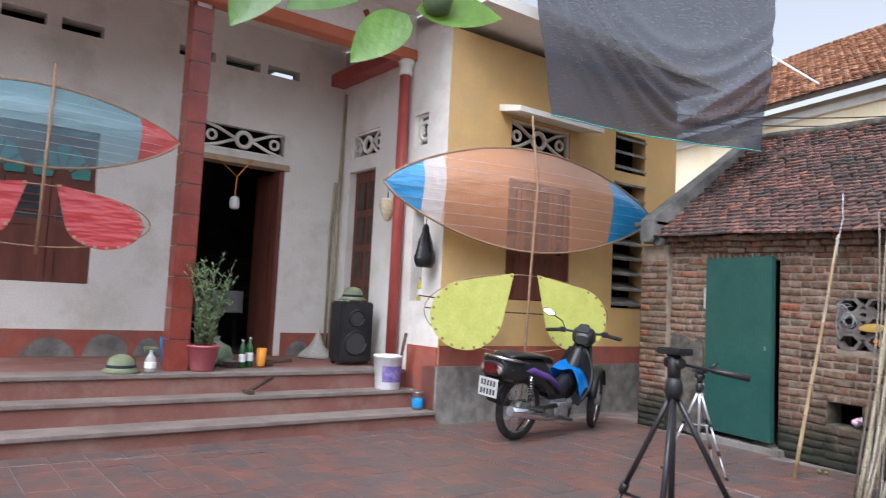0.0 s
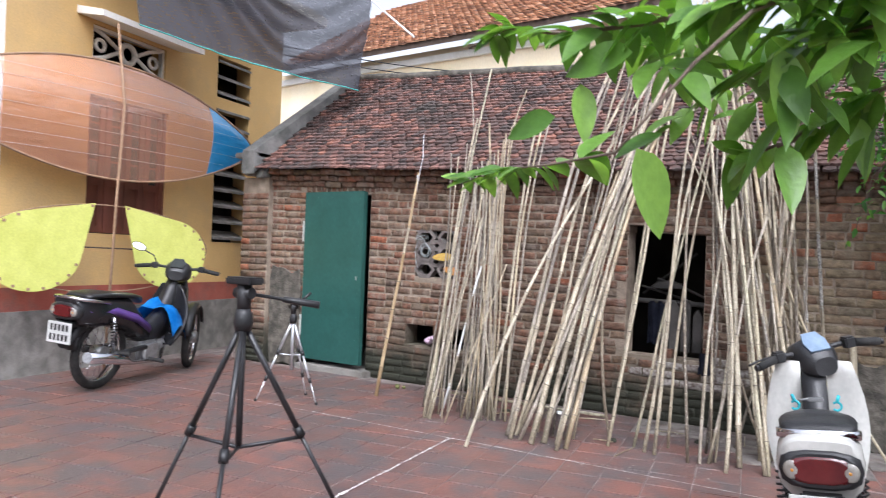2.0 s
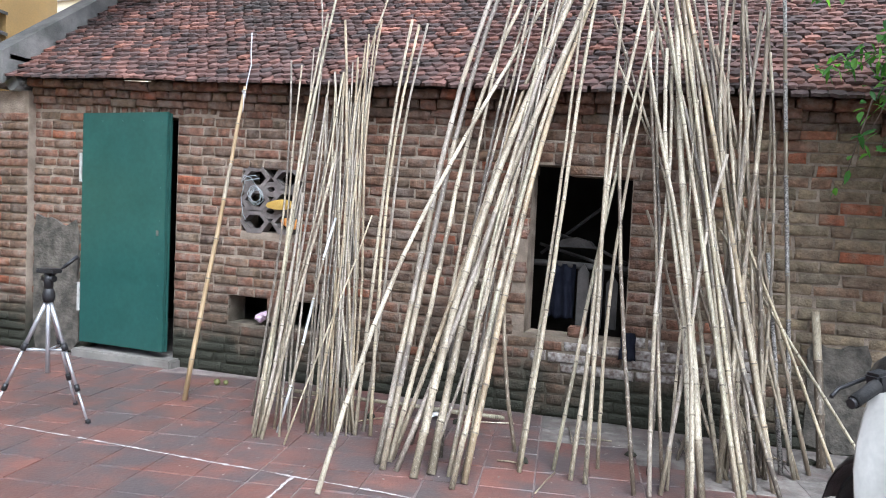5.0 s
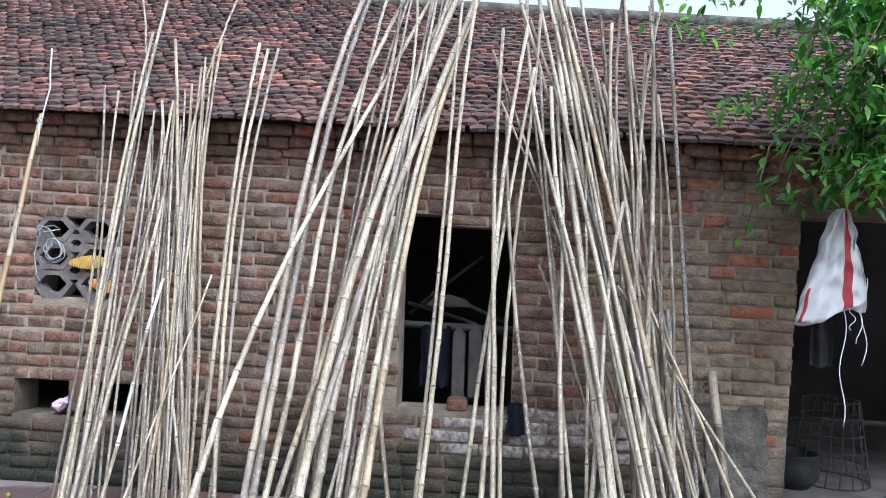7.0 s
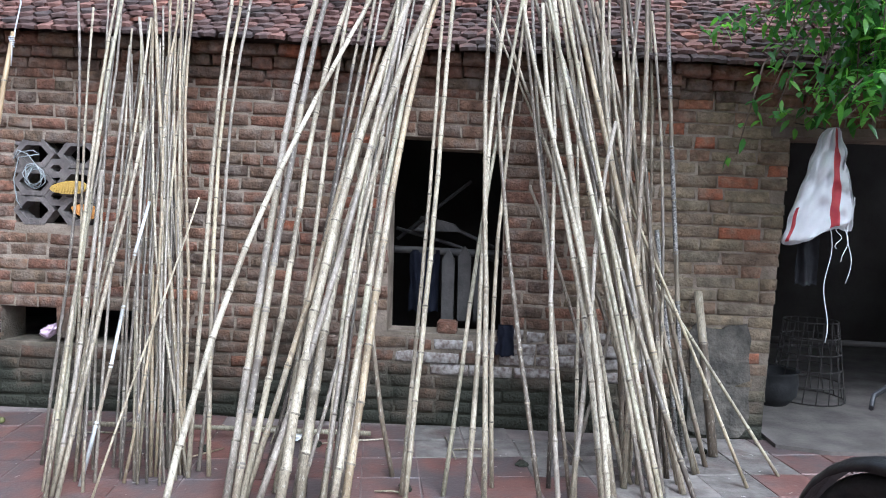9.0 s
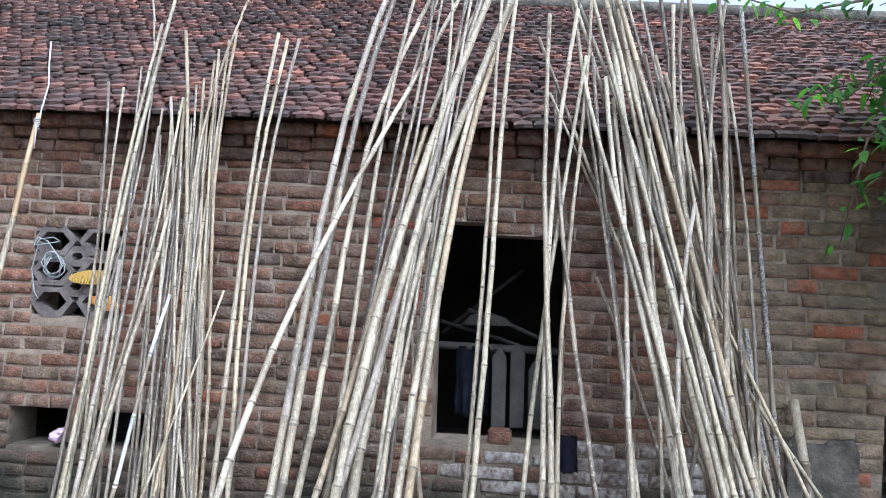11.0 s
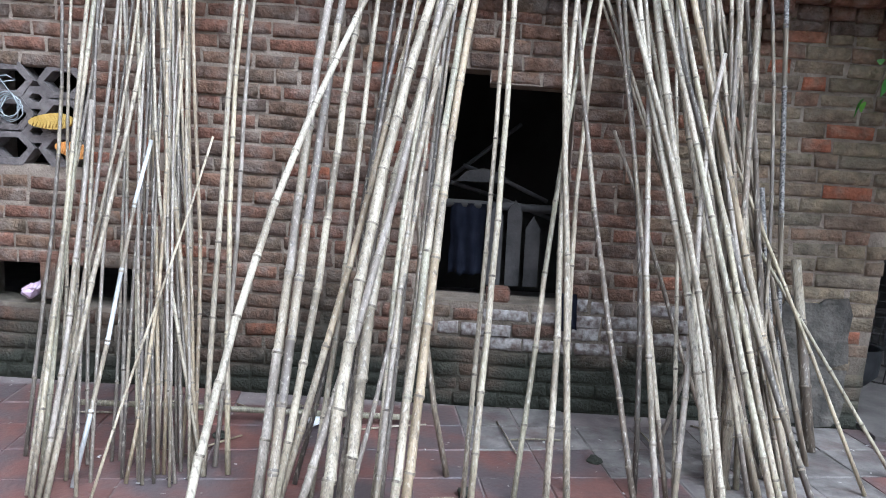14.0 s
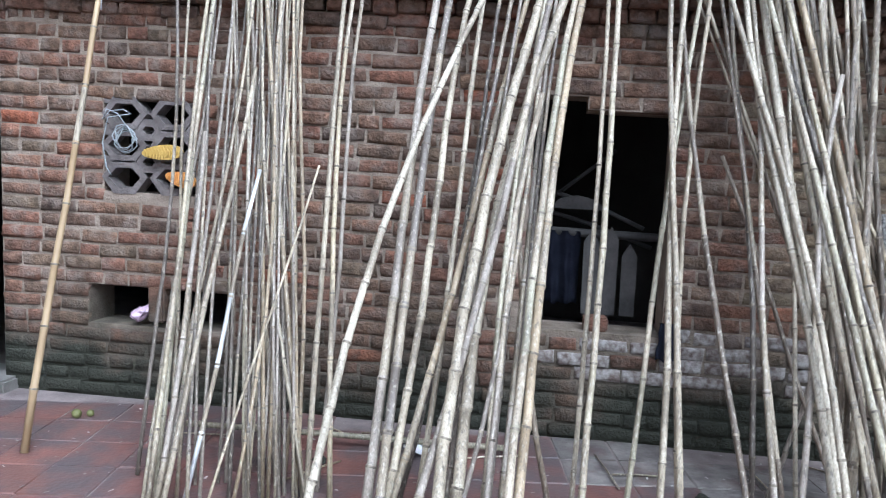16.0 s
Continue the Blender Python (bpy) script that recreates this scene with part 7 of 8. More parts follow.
    loft(bm, [[(x + dx, y, z) for dx, y, z in ((0, -0.06, z0), (0, 0.06, z0), (0.0, 0.05, z1), (0.0, -0.05, z1))] for x, z0, z1 in ((0.34, 0.36, 0.5), (0.5, 0.34, 0.46), (0.66, 0.34, 0.56), (0.78, 0.4, 0.78), (0.84, 0.5, 0.86))])
    part("tunnel", bm, M_BLACK if not scooter else shield, ob)
    # steering, handlebar
    fr = holder("steering", "", "")
    fr.parent = ob
    fr.matrix_basis = pose(0.90, 0, 0.9 - (0.02 if hooks else 0), dip, 0, steer) @ Matrix.Diagonal((1, 0.84 if hooks else 1, 1, 1))
    bm = bmesh.new()
    loft(bm, [oval(-0.12, 0.06, -0.06, 0.02), oval(-0.07, 0.10, -0.07, 0.075), oval(0.0, 0.115, -0.08, 0.10), oval(0.08, 0.105, -0.08, 0.08), oval(0.14, 0.07, -0.05, 0.05)])
    part("cowl", bm, body if scooter else M_BLACK, fr)
    bm = bmesh.new()
    loft(bm, [[(p[0], p[1], p[2]) for p in r] for r in ([(-0.105 + 0.115 * v, 0.085 * c * (1 - 0.2 * v), 0.035 + 0.085 * v + 0.0) for v, c in ((0, -0.8), (0.5, -1.05), (1, -0.75), (1, 0.75), (0.5, 1.05), (0, 0.8))], [(-0.105 + 0.115 * v - 0.012, 0.085 * c * (1 - 0.2 * v), 0.05 + 0.085 * v) for v, c in ((0, -0.8), (0.5, -1.05), (1, -0.75), (1, 0.75), (0.5, 1.05), (0, 0.8))])])
    if scooter:
        bm.free()
        bm = bmesh.new()
        face = pose(-0.03, 0, 0.10, 0, -52, 0)
        lathe(bm, [(0.094, 0.0), (0.094, 0.014), (0.084, 0.018), (0.078, 0.012)], sides=28)
        bm.transform(face)
        part("meter_ring", bm, M_CHROME, fr, "chrome dial ring")
        bm = bmesh.new()
        lathe(bm, [(0.082, 0.006), (0.078, 0.010), (0.02, 0.0105)], sides=28)
        bm.transform(face)
        mt = part("meter", bm, M_DIAL, fr, "pale round dial")
        for k in range(9):
            bm = bmesh.new()
            a = radians(-30 + 30 * k)
            box(bm, 0.052, 0.064, -0.003, 0.003, 0.011, 0.0125)
            bm.transform(face @ pose(0, 0, 0, 0, 0, math.degrees(a) + 60))
            part("tick", bm, M_BLACK, mt)
    else:
        for v in bm.verts:
            v.co = Vector((-0.05 + (v.co.x + 0.05) * 0.82, v.co.y * 0.80, 0.08 + (v.co.z - 0.08) * 0.82))
        part("meter", bm, dial or M_DIAL, fr, "pale blue dial glass")
    bm = bmesh.new()
    tube(bm, [(-0.07, -0.34, 0.03), (-0.02, -0.2, 0.05), (0.0, -0.08, 0.04), (0.0, 0.08, 0.04), (-0.02, 0.2, 0.05), (-0.07, 0.34, 0.03)], 0.012, 8)
    part("handlebar", bm, M_BLACK, fr)
    for side in (-1, 1):
        bm = bmesh.new()
        tube(bm, [(-0.045, side * 0.23, 0.045), (-0.07, side * 0.345, 0.03)], [0.019, 0.018], 10)
        g = part("grip", bm, M_TYRE, fr, "ribbed black grip")
        bm = bmesh.new()
        tube(bm, [(-0.07, side * 0.345, 0.03), (-0.075, side * 0.362, 0.029)], 0.014, 10)
        part("bar_end", bm, M_CHROME if scooter else M_BLACK, g)
        bm = bmesh.new()
        rounded(bm, -0.06, 0.0, side * 0.2 - 0.03, side * 0.2 + 0.03, 0.025, 0.075, 0.008)
        part("switch_box", bm, M_BLACK, fr)
        bm = bmesh.new()
        tube(bm, [(0.02, side * 0.2, 0.05), (0.03, side * 0.3, 0.04), (0.0, side * 0.36, 0.035)], 0.006, 6)
        part("lever", bm, M_STEEL if scooter else M_BLACK, fr)
        if side in mirrors:
            bm = bmesh.new()
            tube(bm, [(0.0, side * 0.19, 0.06), (0.02, side * 0.23, 0.13), (0.0, side * 0.33, 0.18)], 0.006, 6)
            st = part("mirror_stalk", bm, M_CHROME if scooter else M_BLACK, fr)
            bm = bmesh.new()
            prism(bm, [(side * 0.36 + 0.062 * math.cos(2 * math.pi * k / 20), 0.2 + 0.036 * math.sin(2 * math.pi * k / 20) + 0.014 * math.cos(2 * math.pi * k / 20) * side) for k in range(20)], -0.002, 0.022, axis="x")
            aim = pose(0, side * 0.36, 0.2) @ pose(0, 0, 0, 0, 14, 0) @ pose(0, side * -0.36, -0.2)
            bm.transform(aim)
            part("mirror_housing", bm, M_BLACK, st)
            bm = bmesh.new()
            prism(bm, [(side * 0.36 + 0.055 * math.cos(2 * math.pi * k / 20), 0.2 + 0.030 * math.sin(2 * math.pi * k / 20) + 0.013 * math.cos(2 * math.pi * k / 20) * side) for k in range(20)], -0.005, -0.0021, axis="x")
            bm.transform(aim)
            part("mirror", bm, M_MIRROR, st, "mirror glass")
    bm = bmesh.new()
    for side in (-1, 1):
        tube(bm, [(0.31, side * 0.065, -0.615), (0.05, side * 0.06, -0.06)], 0.02, 8)
    part("fork", bm, M_BLACK, fr)
    bm = bmesh.new()
    loft(bm, [oval(0.02, 0.07, -0.42, -0.10), oval(0.12, 0.09, -0.38, -0.08), oval(0.18, 0.05, -0.32, -0.12)])
    part("front_cover", bm, body, fr)
    # engine, exhaust, pedals
    bm = bmesh.new()
    rounded(bm, 0.34, 0.62, -0.10, 0.10, 0.16, 0.34, 0.03)
    engine = part("engine", bm, M_ENGINE, ob)
    bm = bmesh.new()
    tube(bm, [(0.6, 0, 0.27), (0.76, 0, 0.30)], 0.06, 12)
    part("cylinder", bm, M_ENGINE, engine)
    for k in range(5):
        bm = bmesh.new()
        tube(bm, [(0.63 + 0.025 * k, 0, 0.275 + 0.004 * k), (0.638 + 0.025 * k, 0, 0.276 + 0.004 * k)], 0.075, 12)
        part("cooling_fin", bm, M_ENGINE, engine)
    bm = bmesh.new()
    tube(bm, [(0.46, -0.13, 0.25), (0.46, 0.12, 0.25)], 0.07, 16)
    part("crankcase_cover", bm, M_ENGINE, engine)
    bm = bmesh.new()
    tube(bm, [(0.72, -0.05, 0.24), (0.6, -0.12, 0.17), (0.2, -0.14, 0.2), (0.1, -0.15, 0.24), (-0.32, -0.17, 0.31)], [0.016, 0.016, 0.02, 0.045, 0.042], 12)
    part("exhaust", bm, M_CHROME, ob)
    for side in (-1, 1):
        bm = bmesh.new()
        tube(bm, [(0.44, side * 0.1, 0.2), (0.44, side * 0.27, 0.2)], 0.016, 8)
        part("foot_peg", bm, M_TYRE, ob)
        bm = bmesh.new()
        tube(bm, [(0.05, side * 0.12, 0.3), (0.05, side * 0.24, 0.3)], 0.016, 8)
        part("foot_peg", bm, M_TYRE, ob)
    bm = bmesh.new()
    tube(bm, [(0.32, 0.1, 0.2), (0.26, 0.2, 0.0)], 0.01, 6)
    part("side_stand", bm, M_BLACK, ob)
    bm = bmesh.new()
    for side in (-1, 1):
        loft(bm, [[(x, side * (0.125 + o), z + dz) for o, dz in ((0.0, -0.035), (0.014, 0), (0.0, 0.035))] for x, z in ((-0.3, 0.64), (0.0, 0.62), (0.25, 0.55), (0.42, 0.45))])
    part("side_stripe", bm, accent, ob)
    if scooter:
        for side in (-1, 1):
            edge = []
            for k in range(9):
                u = k / 8
                edge.append((0.70 + 0.13 * u + 0.05 * math.sin(math.pi * u) - 0.022, side * (0.01 + 0.78 * (0.15 + 0.10 * math.sin(math.pi * (0.15 + 0.75 * u)))), 0.28 + 0.62 * u))
            bm = bmesh.new()
            tube(bm, [(x - 0.012, y - side * 0.012, z) for x, y, z in edge], 0.02, 8)
            part("edge_guard", bm, M_BLACK, ob, "black shield edge")
            bm = bmesh.new()
            tube(bm, [(x - 0.004, y + side * 0.012, z) for x, y, z in edge], 0.007, 6)
            part("edge_trim", bm, M_CHROME, ob, "chrome trim strip")
        bm = bmesh.new()
        loft(bm, [[(x, -w, z), (x, w, z), (x + 0.05, w * 0.9, z + 0.01), (x + 0.05, -w * 0.9, z + 0.01)] for x, w, z in ((0.60, 0.10, 0.30), (0.65, 0.12, 0.42), (0.66, 0.135, 0.55), (0.69, 0.14, 0.68), (0.75, 0.12, 0.80), (0.80, 0.08, 0.88))])
        part("inner_panel", bm, body, ob)
        bm = bmesh.new()
        lathe(bm, [(0.052, 0.0), (0.05, 0.012), (0.034, 0.014), (0.032, 0.008), (0.01, 0.008)], sides=24)
        bm.transform(pose(0.665, 0.03, 0.63, 0, -78, 0))
        part("fuel_cap", bm, M_CHROME, ob, "round silver fuel cap")
    if hooks:
        for side in (-1, 1):
            bm = bmesh.new()
            tube(bm, [(0.70, side * 0.085 + 0.018 * math.cos(a), 0.70 + 0.018 * math.sin(a)) for a in (radians(40 + 280 * k / 10) for k in range(11))], 0.0055, 6)
            tube(bm, [(0.70, side * 0.085, 0.715), (0.71, side * 0.095, 0.745)], 0.008, 6)
            part("bag_hook", bm, mat("turquoise_plastic", (0.02, 0.26, 0.30), (0.03, 0.33, 0.37), 8, 0.4, 0), ob, "turquoise plastic hook")
        bm = bmesh.new()
        tube(bm, [(0.31, -0.03, 0.775), (0.30, 0.02, 0.78), (0.28, 0.06, 0.775)], 0.006, 5)
        box(bm, 0.27, 0.31, -0.03, 0.03, 0.772, 0.785, bev=0.003)
        part("keys", bm, M_STEEL, ob, "bunch of keys left on the seat")
    return ob


M_PEARL = mat("pearl_white_paint", (0.42, 0.415, 0.385), (0.48, 0.47, 0.44), 3, 0.25, 0.04, 40, spec=0.5)
M_MAROON = mat("deep_red_paint", (0.095, 0.004, 0.010), (0.12, 0.006, 0.013), 3, 0.12, 0.02, 40, spec=0.7)
M_BLACKP = mat("black_paint", (0.012, 0.012, 0.014), (0.02, 0.02, 0.022), 3, 0.25, 0.03, 40)
M_PURPLE = mat("purple_decal", (0.10, 0.05, 0.22), (0.14, 0.07, 0.28), 6, 0.3, 0)
motorbike(pose(5.0, -2.93, 0, -5, 0, 94.8) @ Matrix.Diagonal((0.76, 0.92, 0.97, 1)), M_PEARL, M_PEARL, M_PEARL, "white step-through motorbike with black seat parked on tiles", 26, mirrors=(), hooks=True, dip=-10.0)
motorbike(pose(5.59, -4.17, 0, -3, 0, 93), M_MAROON, M_MAROON, M_BLACKP, "deep red motor scooter with chrome trim parked on tiles", 33, mirrors=(1, -1), scooter=True)
motorbike(pose(-0.62, -2.10, 0, 5, 0, 107) @ Matrix.Diagonal((1.1, 1.1, 1.1, 1)), M_BLACKP, M_BLACKP, M_PURPLE, "black motorbike with purple decals beside the yellow wall", 24, mirrors=(1,), dial=M_PANE)
bm = bmesh.new()
rows = []
for j in range(11):
    w = j / 10
    rows.append([bm.verts.new((0.60 + 0.32 * w + 0.02 * noise.noise((i, j, 0)), 0.30 * (i / 12 - 0.5) * (1.5 - 0.5 * w), 0.64 + 0.05 * math.sin(9 * i / 12 + 2 * w) + 0.10 * math.sin(math.pi * w) - 0.35 * (i / 12 - 0.5) ** 2 * 3 - 0.12 * w)) for i in range(13)])
for a, b in zip(rows, rows[1:]):
    for i in range(12):
        bm.faces.new((a[i], a[i + 1], b[i + 1], b[i])).smooth = True
bmesh.ops.solidify(bm, geom=bm.faces[:], thickness=0.004)
thing("plastic_bag", bm, mat("bright_blue_polythene", (0.01, 0.20, 0.62), (0.03, 0.28, 0.72), 10, 0.25, 0.5, 20), "bright blue plastic sheet draped over the black motorbike", "plastic sheet", at=pose(-0.62, -2.10, 0, 5, 0, 107) @ Matrix.Diagonal((1.1, 1.1, 1.1, 1)))


# ---- trees ----
def leaf_faces(bm, base, way, normal, length, width, fold=0.25, droop=0.2, seg=6):
    """One leaf: a pointed blade folded at its midrib."""
    way = way.normalized()
    side = way.cross(normal).normalized()
    up = side.cross(way).normalized()
    mid, lf, rt = [], [], []
    for k in range(seg + 1):
        u = k / seg
        c = base + way * (length * u) - Vector((0, 0, 1)) * (droop * length * u * u)
        w = width * (math.sin(math.pi * u ** 0.8) ** 0.8 if 0 < u < 1 else 0.02)
        mid.append(bm.verts.new(c))
        lf.append(bm.verts.new(c + side * w + up * w * fold))
        rt.append(bm.verts.new(c - side * w + up * w * fold))
    for k in range(seg):
        for a in (lf, rt):
            f = bm.faces.new((mid[k], mid[k + 1], a[k + 1], a[k]))
            f.smooth = True


def leaf_mat(name, stops, share, rough):
    """Leaf with light passing through it."""
    m = mat(name, (0.8, 0.8, 0.8), (1.1, 1.1, 1.0), 25, rough, 0.15, 120, vary="island", stops=stops, spec=0.45)
    nd, ln = m.node_tree.nodes, m.node_tree.links
    b = nd["Principled BSDF"]
    tl = nd.new("ShaderNodeBsdfTranslucent")
    hs = b.inputs["Base Color"].links[0].from_socket
    g = nd.new("ShaderNodeMix")
    g.data_type, g.blend_type = "RGBA", "MULTIPLY"
    g.inputs["Factor"].default_value = 1.0
    ln.new(hs, g.inputs["A"])
    g.inputs["B"].default_value = (1.3, 1.45, 0.55, 1)
    ln.new(g.outputs["Result"], tl.inputs["Color"])
    mx = nd.new("ShaderNodeMixShader")
    mx.inputs[0].default_value = share
    ln.new(b.outputs[0], mx.inputs[1])
    ln.new(tl.outputs[0], mx.inputs[2])
    ln.new(mx.outputs[0], nd["Material Output"].inputs["Surface"])
    return m


M_GUAVA = leaf_mat("guava_leaf", [(0, (0.07, 0.17, 0.03)), (0.5, (0.14, 0.28, 0.05)), (1, (0.24, 0.42, 0.09))], 0.38, 0.35)
M_FICUS = leaf_mat("ficus_leaf", [(0, (0.03, 0.10, 0.025)), (0.5, (0.075, 0.22, 0.05)), (1, (0.20, 0.42, 0.10))], 0.68, 0.35)
M_BARK = mat("grey_brown_bark", (0.10, 0.075, 0.055), (0.17, 0.13, 0.10), 14, 0.9, 0.5, 60)
rl = random.Random(21)
U = rl.uniform
guava = holder("guava_tree", "guava tree with long leafy twigs hanging over the yard", "tree")
bm = bmesh.new()
tube(bm, [(6.9, -6.2, 0.0), (6.85, -6.15, 0.9), (6.6, -5.9, 1.7), (6.2, -5.5, 2.3), (5.7, -5.2, 2.6)], [0.09, 0.08, 0.06, 0.045, 0.03], 10)
part("trunk", bm, M_BARK, guava)
boughs = [
    [(6.2, -5.5, 2.3), (5.75, -5.0, 2.0), (5.4, -4.95, 1.72), (5.118, -4.852, 1.579), (5.032, -4.95, 1.541), (5.0, -4.997, 1.513), (4.954, -5.041, 1.454), (4.92, -5.059, 1.407), (4.884, -5.072, 1.36), (4.782, -4.993, 1.362), (4.681, -4.929, 1.366), (4.589, -4.886, 1.354)],
    [(5.75, -5.0, 2.0), (5.4, -4.85, 1.75), (5.084, -4.953, 1.561), (4.976, -4.958, 1.542), (4.873, -4.927, 1.54), (4.758, -4.914, 1.545), (4.669, -4.905, 1.568), (4.594, -4.882, 1.555)],
    [(5.75, -5.0, 2.0), (5.4, -4.7, 1.66), (5.167, -4.629, 1.526), (5.074, -4.62, 1.485), (5.001, -4.616, 1.436), (4.93, -4.613, 1.417)],
    [(6.2, -5.5, 2.3), (5.75, -5.0, 2.0), (5.4, -4.95, 1.72), (5.158, -4.839, 1.539), (5.083, -4.883, 1.511), (5.026, -4.884, 1.498), (4.97, -4.835, 1.482)],
    [(5.7, -5.2, 2.6), (5.2, -5.5, 2.3), (4.8, -5.7, 1.95), (4.58, -5.77, 1.72), (4.536, -5.775, 1.58)],
]
leaf_bm = bmesh.new()
for i, bough in enumerate(boughs):
    bm = bmesh.new()
    tube(bm, bough, [0.0065 * 0.84 ** k for k in range(len(bough))], 6)
    part("limb", bm, M_BARK, guava)
    pts = [Vector(p) for p in bough]
    for k in range(len(pts) - 1):
        if i == 4 and k < 2:
            continue
        a, b = pts[k], pts[k + 1]
        run = (b - a).length
        for q in range(max(3, int(run / 0.012)) if i < 4 else 2):
            c = a.lerp(b, U(0, 1))
            for side in (-1, 1):
                along = (b - a).normalized()
                d = along * U(0.2, 0.9) + along.cross(Vector((U(-0.5, 0.5), U(-0.5, 0.5), 1))) * side + Vector((0, 0, U(-0.7, 0.4)))
                L = U(0.03, 0.05) if c.x < 4.75 else U(0.045, 0.08)
                tip = c + d.normalized() * L
                if i < 4 and tip.y < -4.98 and tip.z < 1.5 or tip.z < 1.34:
                    continue
                leaf_faces(leaf_bm, c, d, Vector((U(-0.5, 0.5), U(-0.9, 0.2), 1)), L, L * U(0.2, 0.27), 0.3, U(0.05, 0.4))
# side twigs that thicken the crown over the yard
for k in range(64):
    c = Vector((U(4.82, 5.3), U(-4.95, -4.6), U(1.47, 1.66)))
    d = Vector((U(-1, 0.4), U(-0.5, 0.8), U(-0.5, 0.3))).normalized()
    for q in range(4):
        p = c + d * 0.03 * q
        w = d + Vector((U(-1, 1), U(-1, 1), U(-0.8, 0.3)))
        L = U(0.05, 0.085)
        leaf_faces(leaf_bm, p, w, Vector((U(-0.6, 0.6), U(-0.9, 0.2), 1)), L, L * U(0.2, 0.27), 0.3, U(0.1, 0.4))
# a few large hanging leaves
for c, d, L in (((4.912, -5.092, 1.360), (0.013, 0.05, -0.08), 0.094), ((4.792, -4.94, 1.47), (0.1, 0.05, -1.0), 0.07), ((4.915, -4.58, 1.43), (-0.1, 0.05, -1.0), 0.085), ((4.99, -4.6, 1.44), (0.1, 0.1, -1.0), 0.08), ((5.02, -4.93, 1.49), (0.1, 0.1, -1.0), 0.10), ((4.78, -4.99, 1.42), (-0.7, 0.1, -0.15), 0.07), ((5.08, -4.62, 1.47), (0.2, 0.1, -0.9), 0.09), ((4.86, -4.95, 1.50), (-0.9, 0.1, -0.1), 0.09)):
    leaf_faces(leaf_bm, Vector(c), Vector(d), Vector((0.9, -1, 0.3)), L, L * 0.24, 0.35, 0.1, 8)
for c, d, L in (((4.537, -5.773, 1.562), (0.0, -0.059, -0.058), 0.083), ((4.529, -5.90, 1.586), (0.005, -0.047, -0.071), 0.085), ((4.501, -5.80, 1.61), (-0.004, -0.088, -0.051), 0.102), ((4.542, -5.767, 1.566), (0.025, 0.087, 0.008), 0.091), ((4.53, -5.78, 1.60), (0.0, 0.07, 0.03), 0.08)):
    leaf_faces(leaf_bm, Vector(c), Vector(d), Vector((1, -0.2, 0.5)), L, L * 0.29, 0.2, 0.05, 8)
part("crown", leaf_bm, M_GUAVA, guava)
bm = bmesh.new()
lathe(bm, [(0.004, -0.018), (0.012, -0.014), (0.016, 0.0), (0.014, 0.012), (0.007, 0.019), (0.003, 0.02)], centre=(4.556, -5.750, 1.578), sides=18)
part("fruit", bm, mat("guava_fruit", (0.10, 0.16, 0.08), (0.16, 0.22, 0.11), 20, 0.5, 0.1), guava, "green guava fruit")

ficus = holder("ficus_tree", "dense small-leaved tree overhanging the shed opening", "tree")
bm = bmesh.new()
tube(bm, [(7.9, -1.6, 0.0), (7.85, -1.55, 1.2), (7.6, -1.3, 2.2), (7.2, -1.0, 2.8)], [0.16, 0.14, 0.11, 0.08], 12)
part("trunk", bm, M_BARK, ficus)
leaf_bm = bmesh.new()
twigs = []
for k in range(240):
    ax, ay, az = (U(5.5, 7.6), U(-0.9, 0.2), U(2.3, 3.3)) if k < 18 else (U(5.3, 6.9), U(-0.9, -0.3), U(1.95, 3.0)) if k < 135 else (U(5.5, 6.7), U(-0.72, -0.35), U(1.8, 2.5))
    low = 1.55 + 0.25 * max(0, 5.9 - ax)
    L = U(0.35, 0.8)
    dx, dy, dz = U(-0.75, 0.15), U(-0.5, 0.2), U(-0.9, 0.1)
    twigs.append([Vector((ax, ay, az)), Vector((ax + dx * L * 0.6, ay + dy * L * 0.5, az + dz * L * 0.35 + 0.05)), Vector((ax + dx * L, ay + dy * L, max(low, az + dz * L)))])
for p in ([(5.3, -0.55, 2.1), (5.05, -0.55, 1.85), (4.95, -0.55, 1.45)], [(5.5, -0.6, 2.2), (5.2, -0.6, 1.95), (5.08, -0.6, 1.6)], [(5.2, -0.3, 2.5), (4.85, -0.35, 2.42), (4.55, -0.4, 2.5)], [(5.4, -0.2, 2.7), (4.9, -0.2, 2.65), (4.5, -0.3, 2.62)], [(6.4, -0.9, 1.9), (6.1, -0.8, 1.5), (5.85, -0.7, 1.2)], [(6.5, -0.9, 2.0), (6.3, -0.8, 1.5), (6.05, -0.75, 1.15)], [(5.4, -0.3, 2.2), (5.0, -0.35, 2.1), (4.78, -0.4, 2.02)], [(5.6, -0.5, 2.1), (5.45, -0.5, 1.85), (5.38, -0.5, 1.66)]):
    twigs.append([Vector(q) for q in p])
wood = bmesh.new()
for t in twigs:
    tube(wood, t, [0.008, 0.005, 0.002], 4)
    for q in range(46 if t[0].x > 5.35 else 30):
        u = U(0.0, 1)
        c = t[0].lerp(t[1], u * 2) if u < 0.5 else t[1].lerp(t[2], u * 2 - 1)
        c = c + Vector((U(-0.07, 0.07), U(-0.07, 0.07), U(-0.05, 0.06)))
        d = Vector((U(-1, 0.7), U(-1, 0.5), U(-0.9, 0.35)))
        leaf_faces(leaf_bm, c, d, Vector((U(-0.7, 0.7), U(-0.9, 0.3), 1)), U(0.042, 0.070), U(0.010, 0.017), 0.25, U(0.1, 0.5), 4)
tagged(part("branchwork", wood, M_BARK, ficus), kind="stuff")
part("crown", leaf_bm, M_FICUS, ficus)
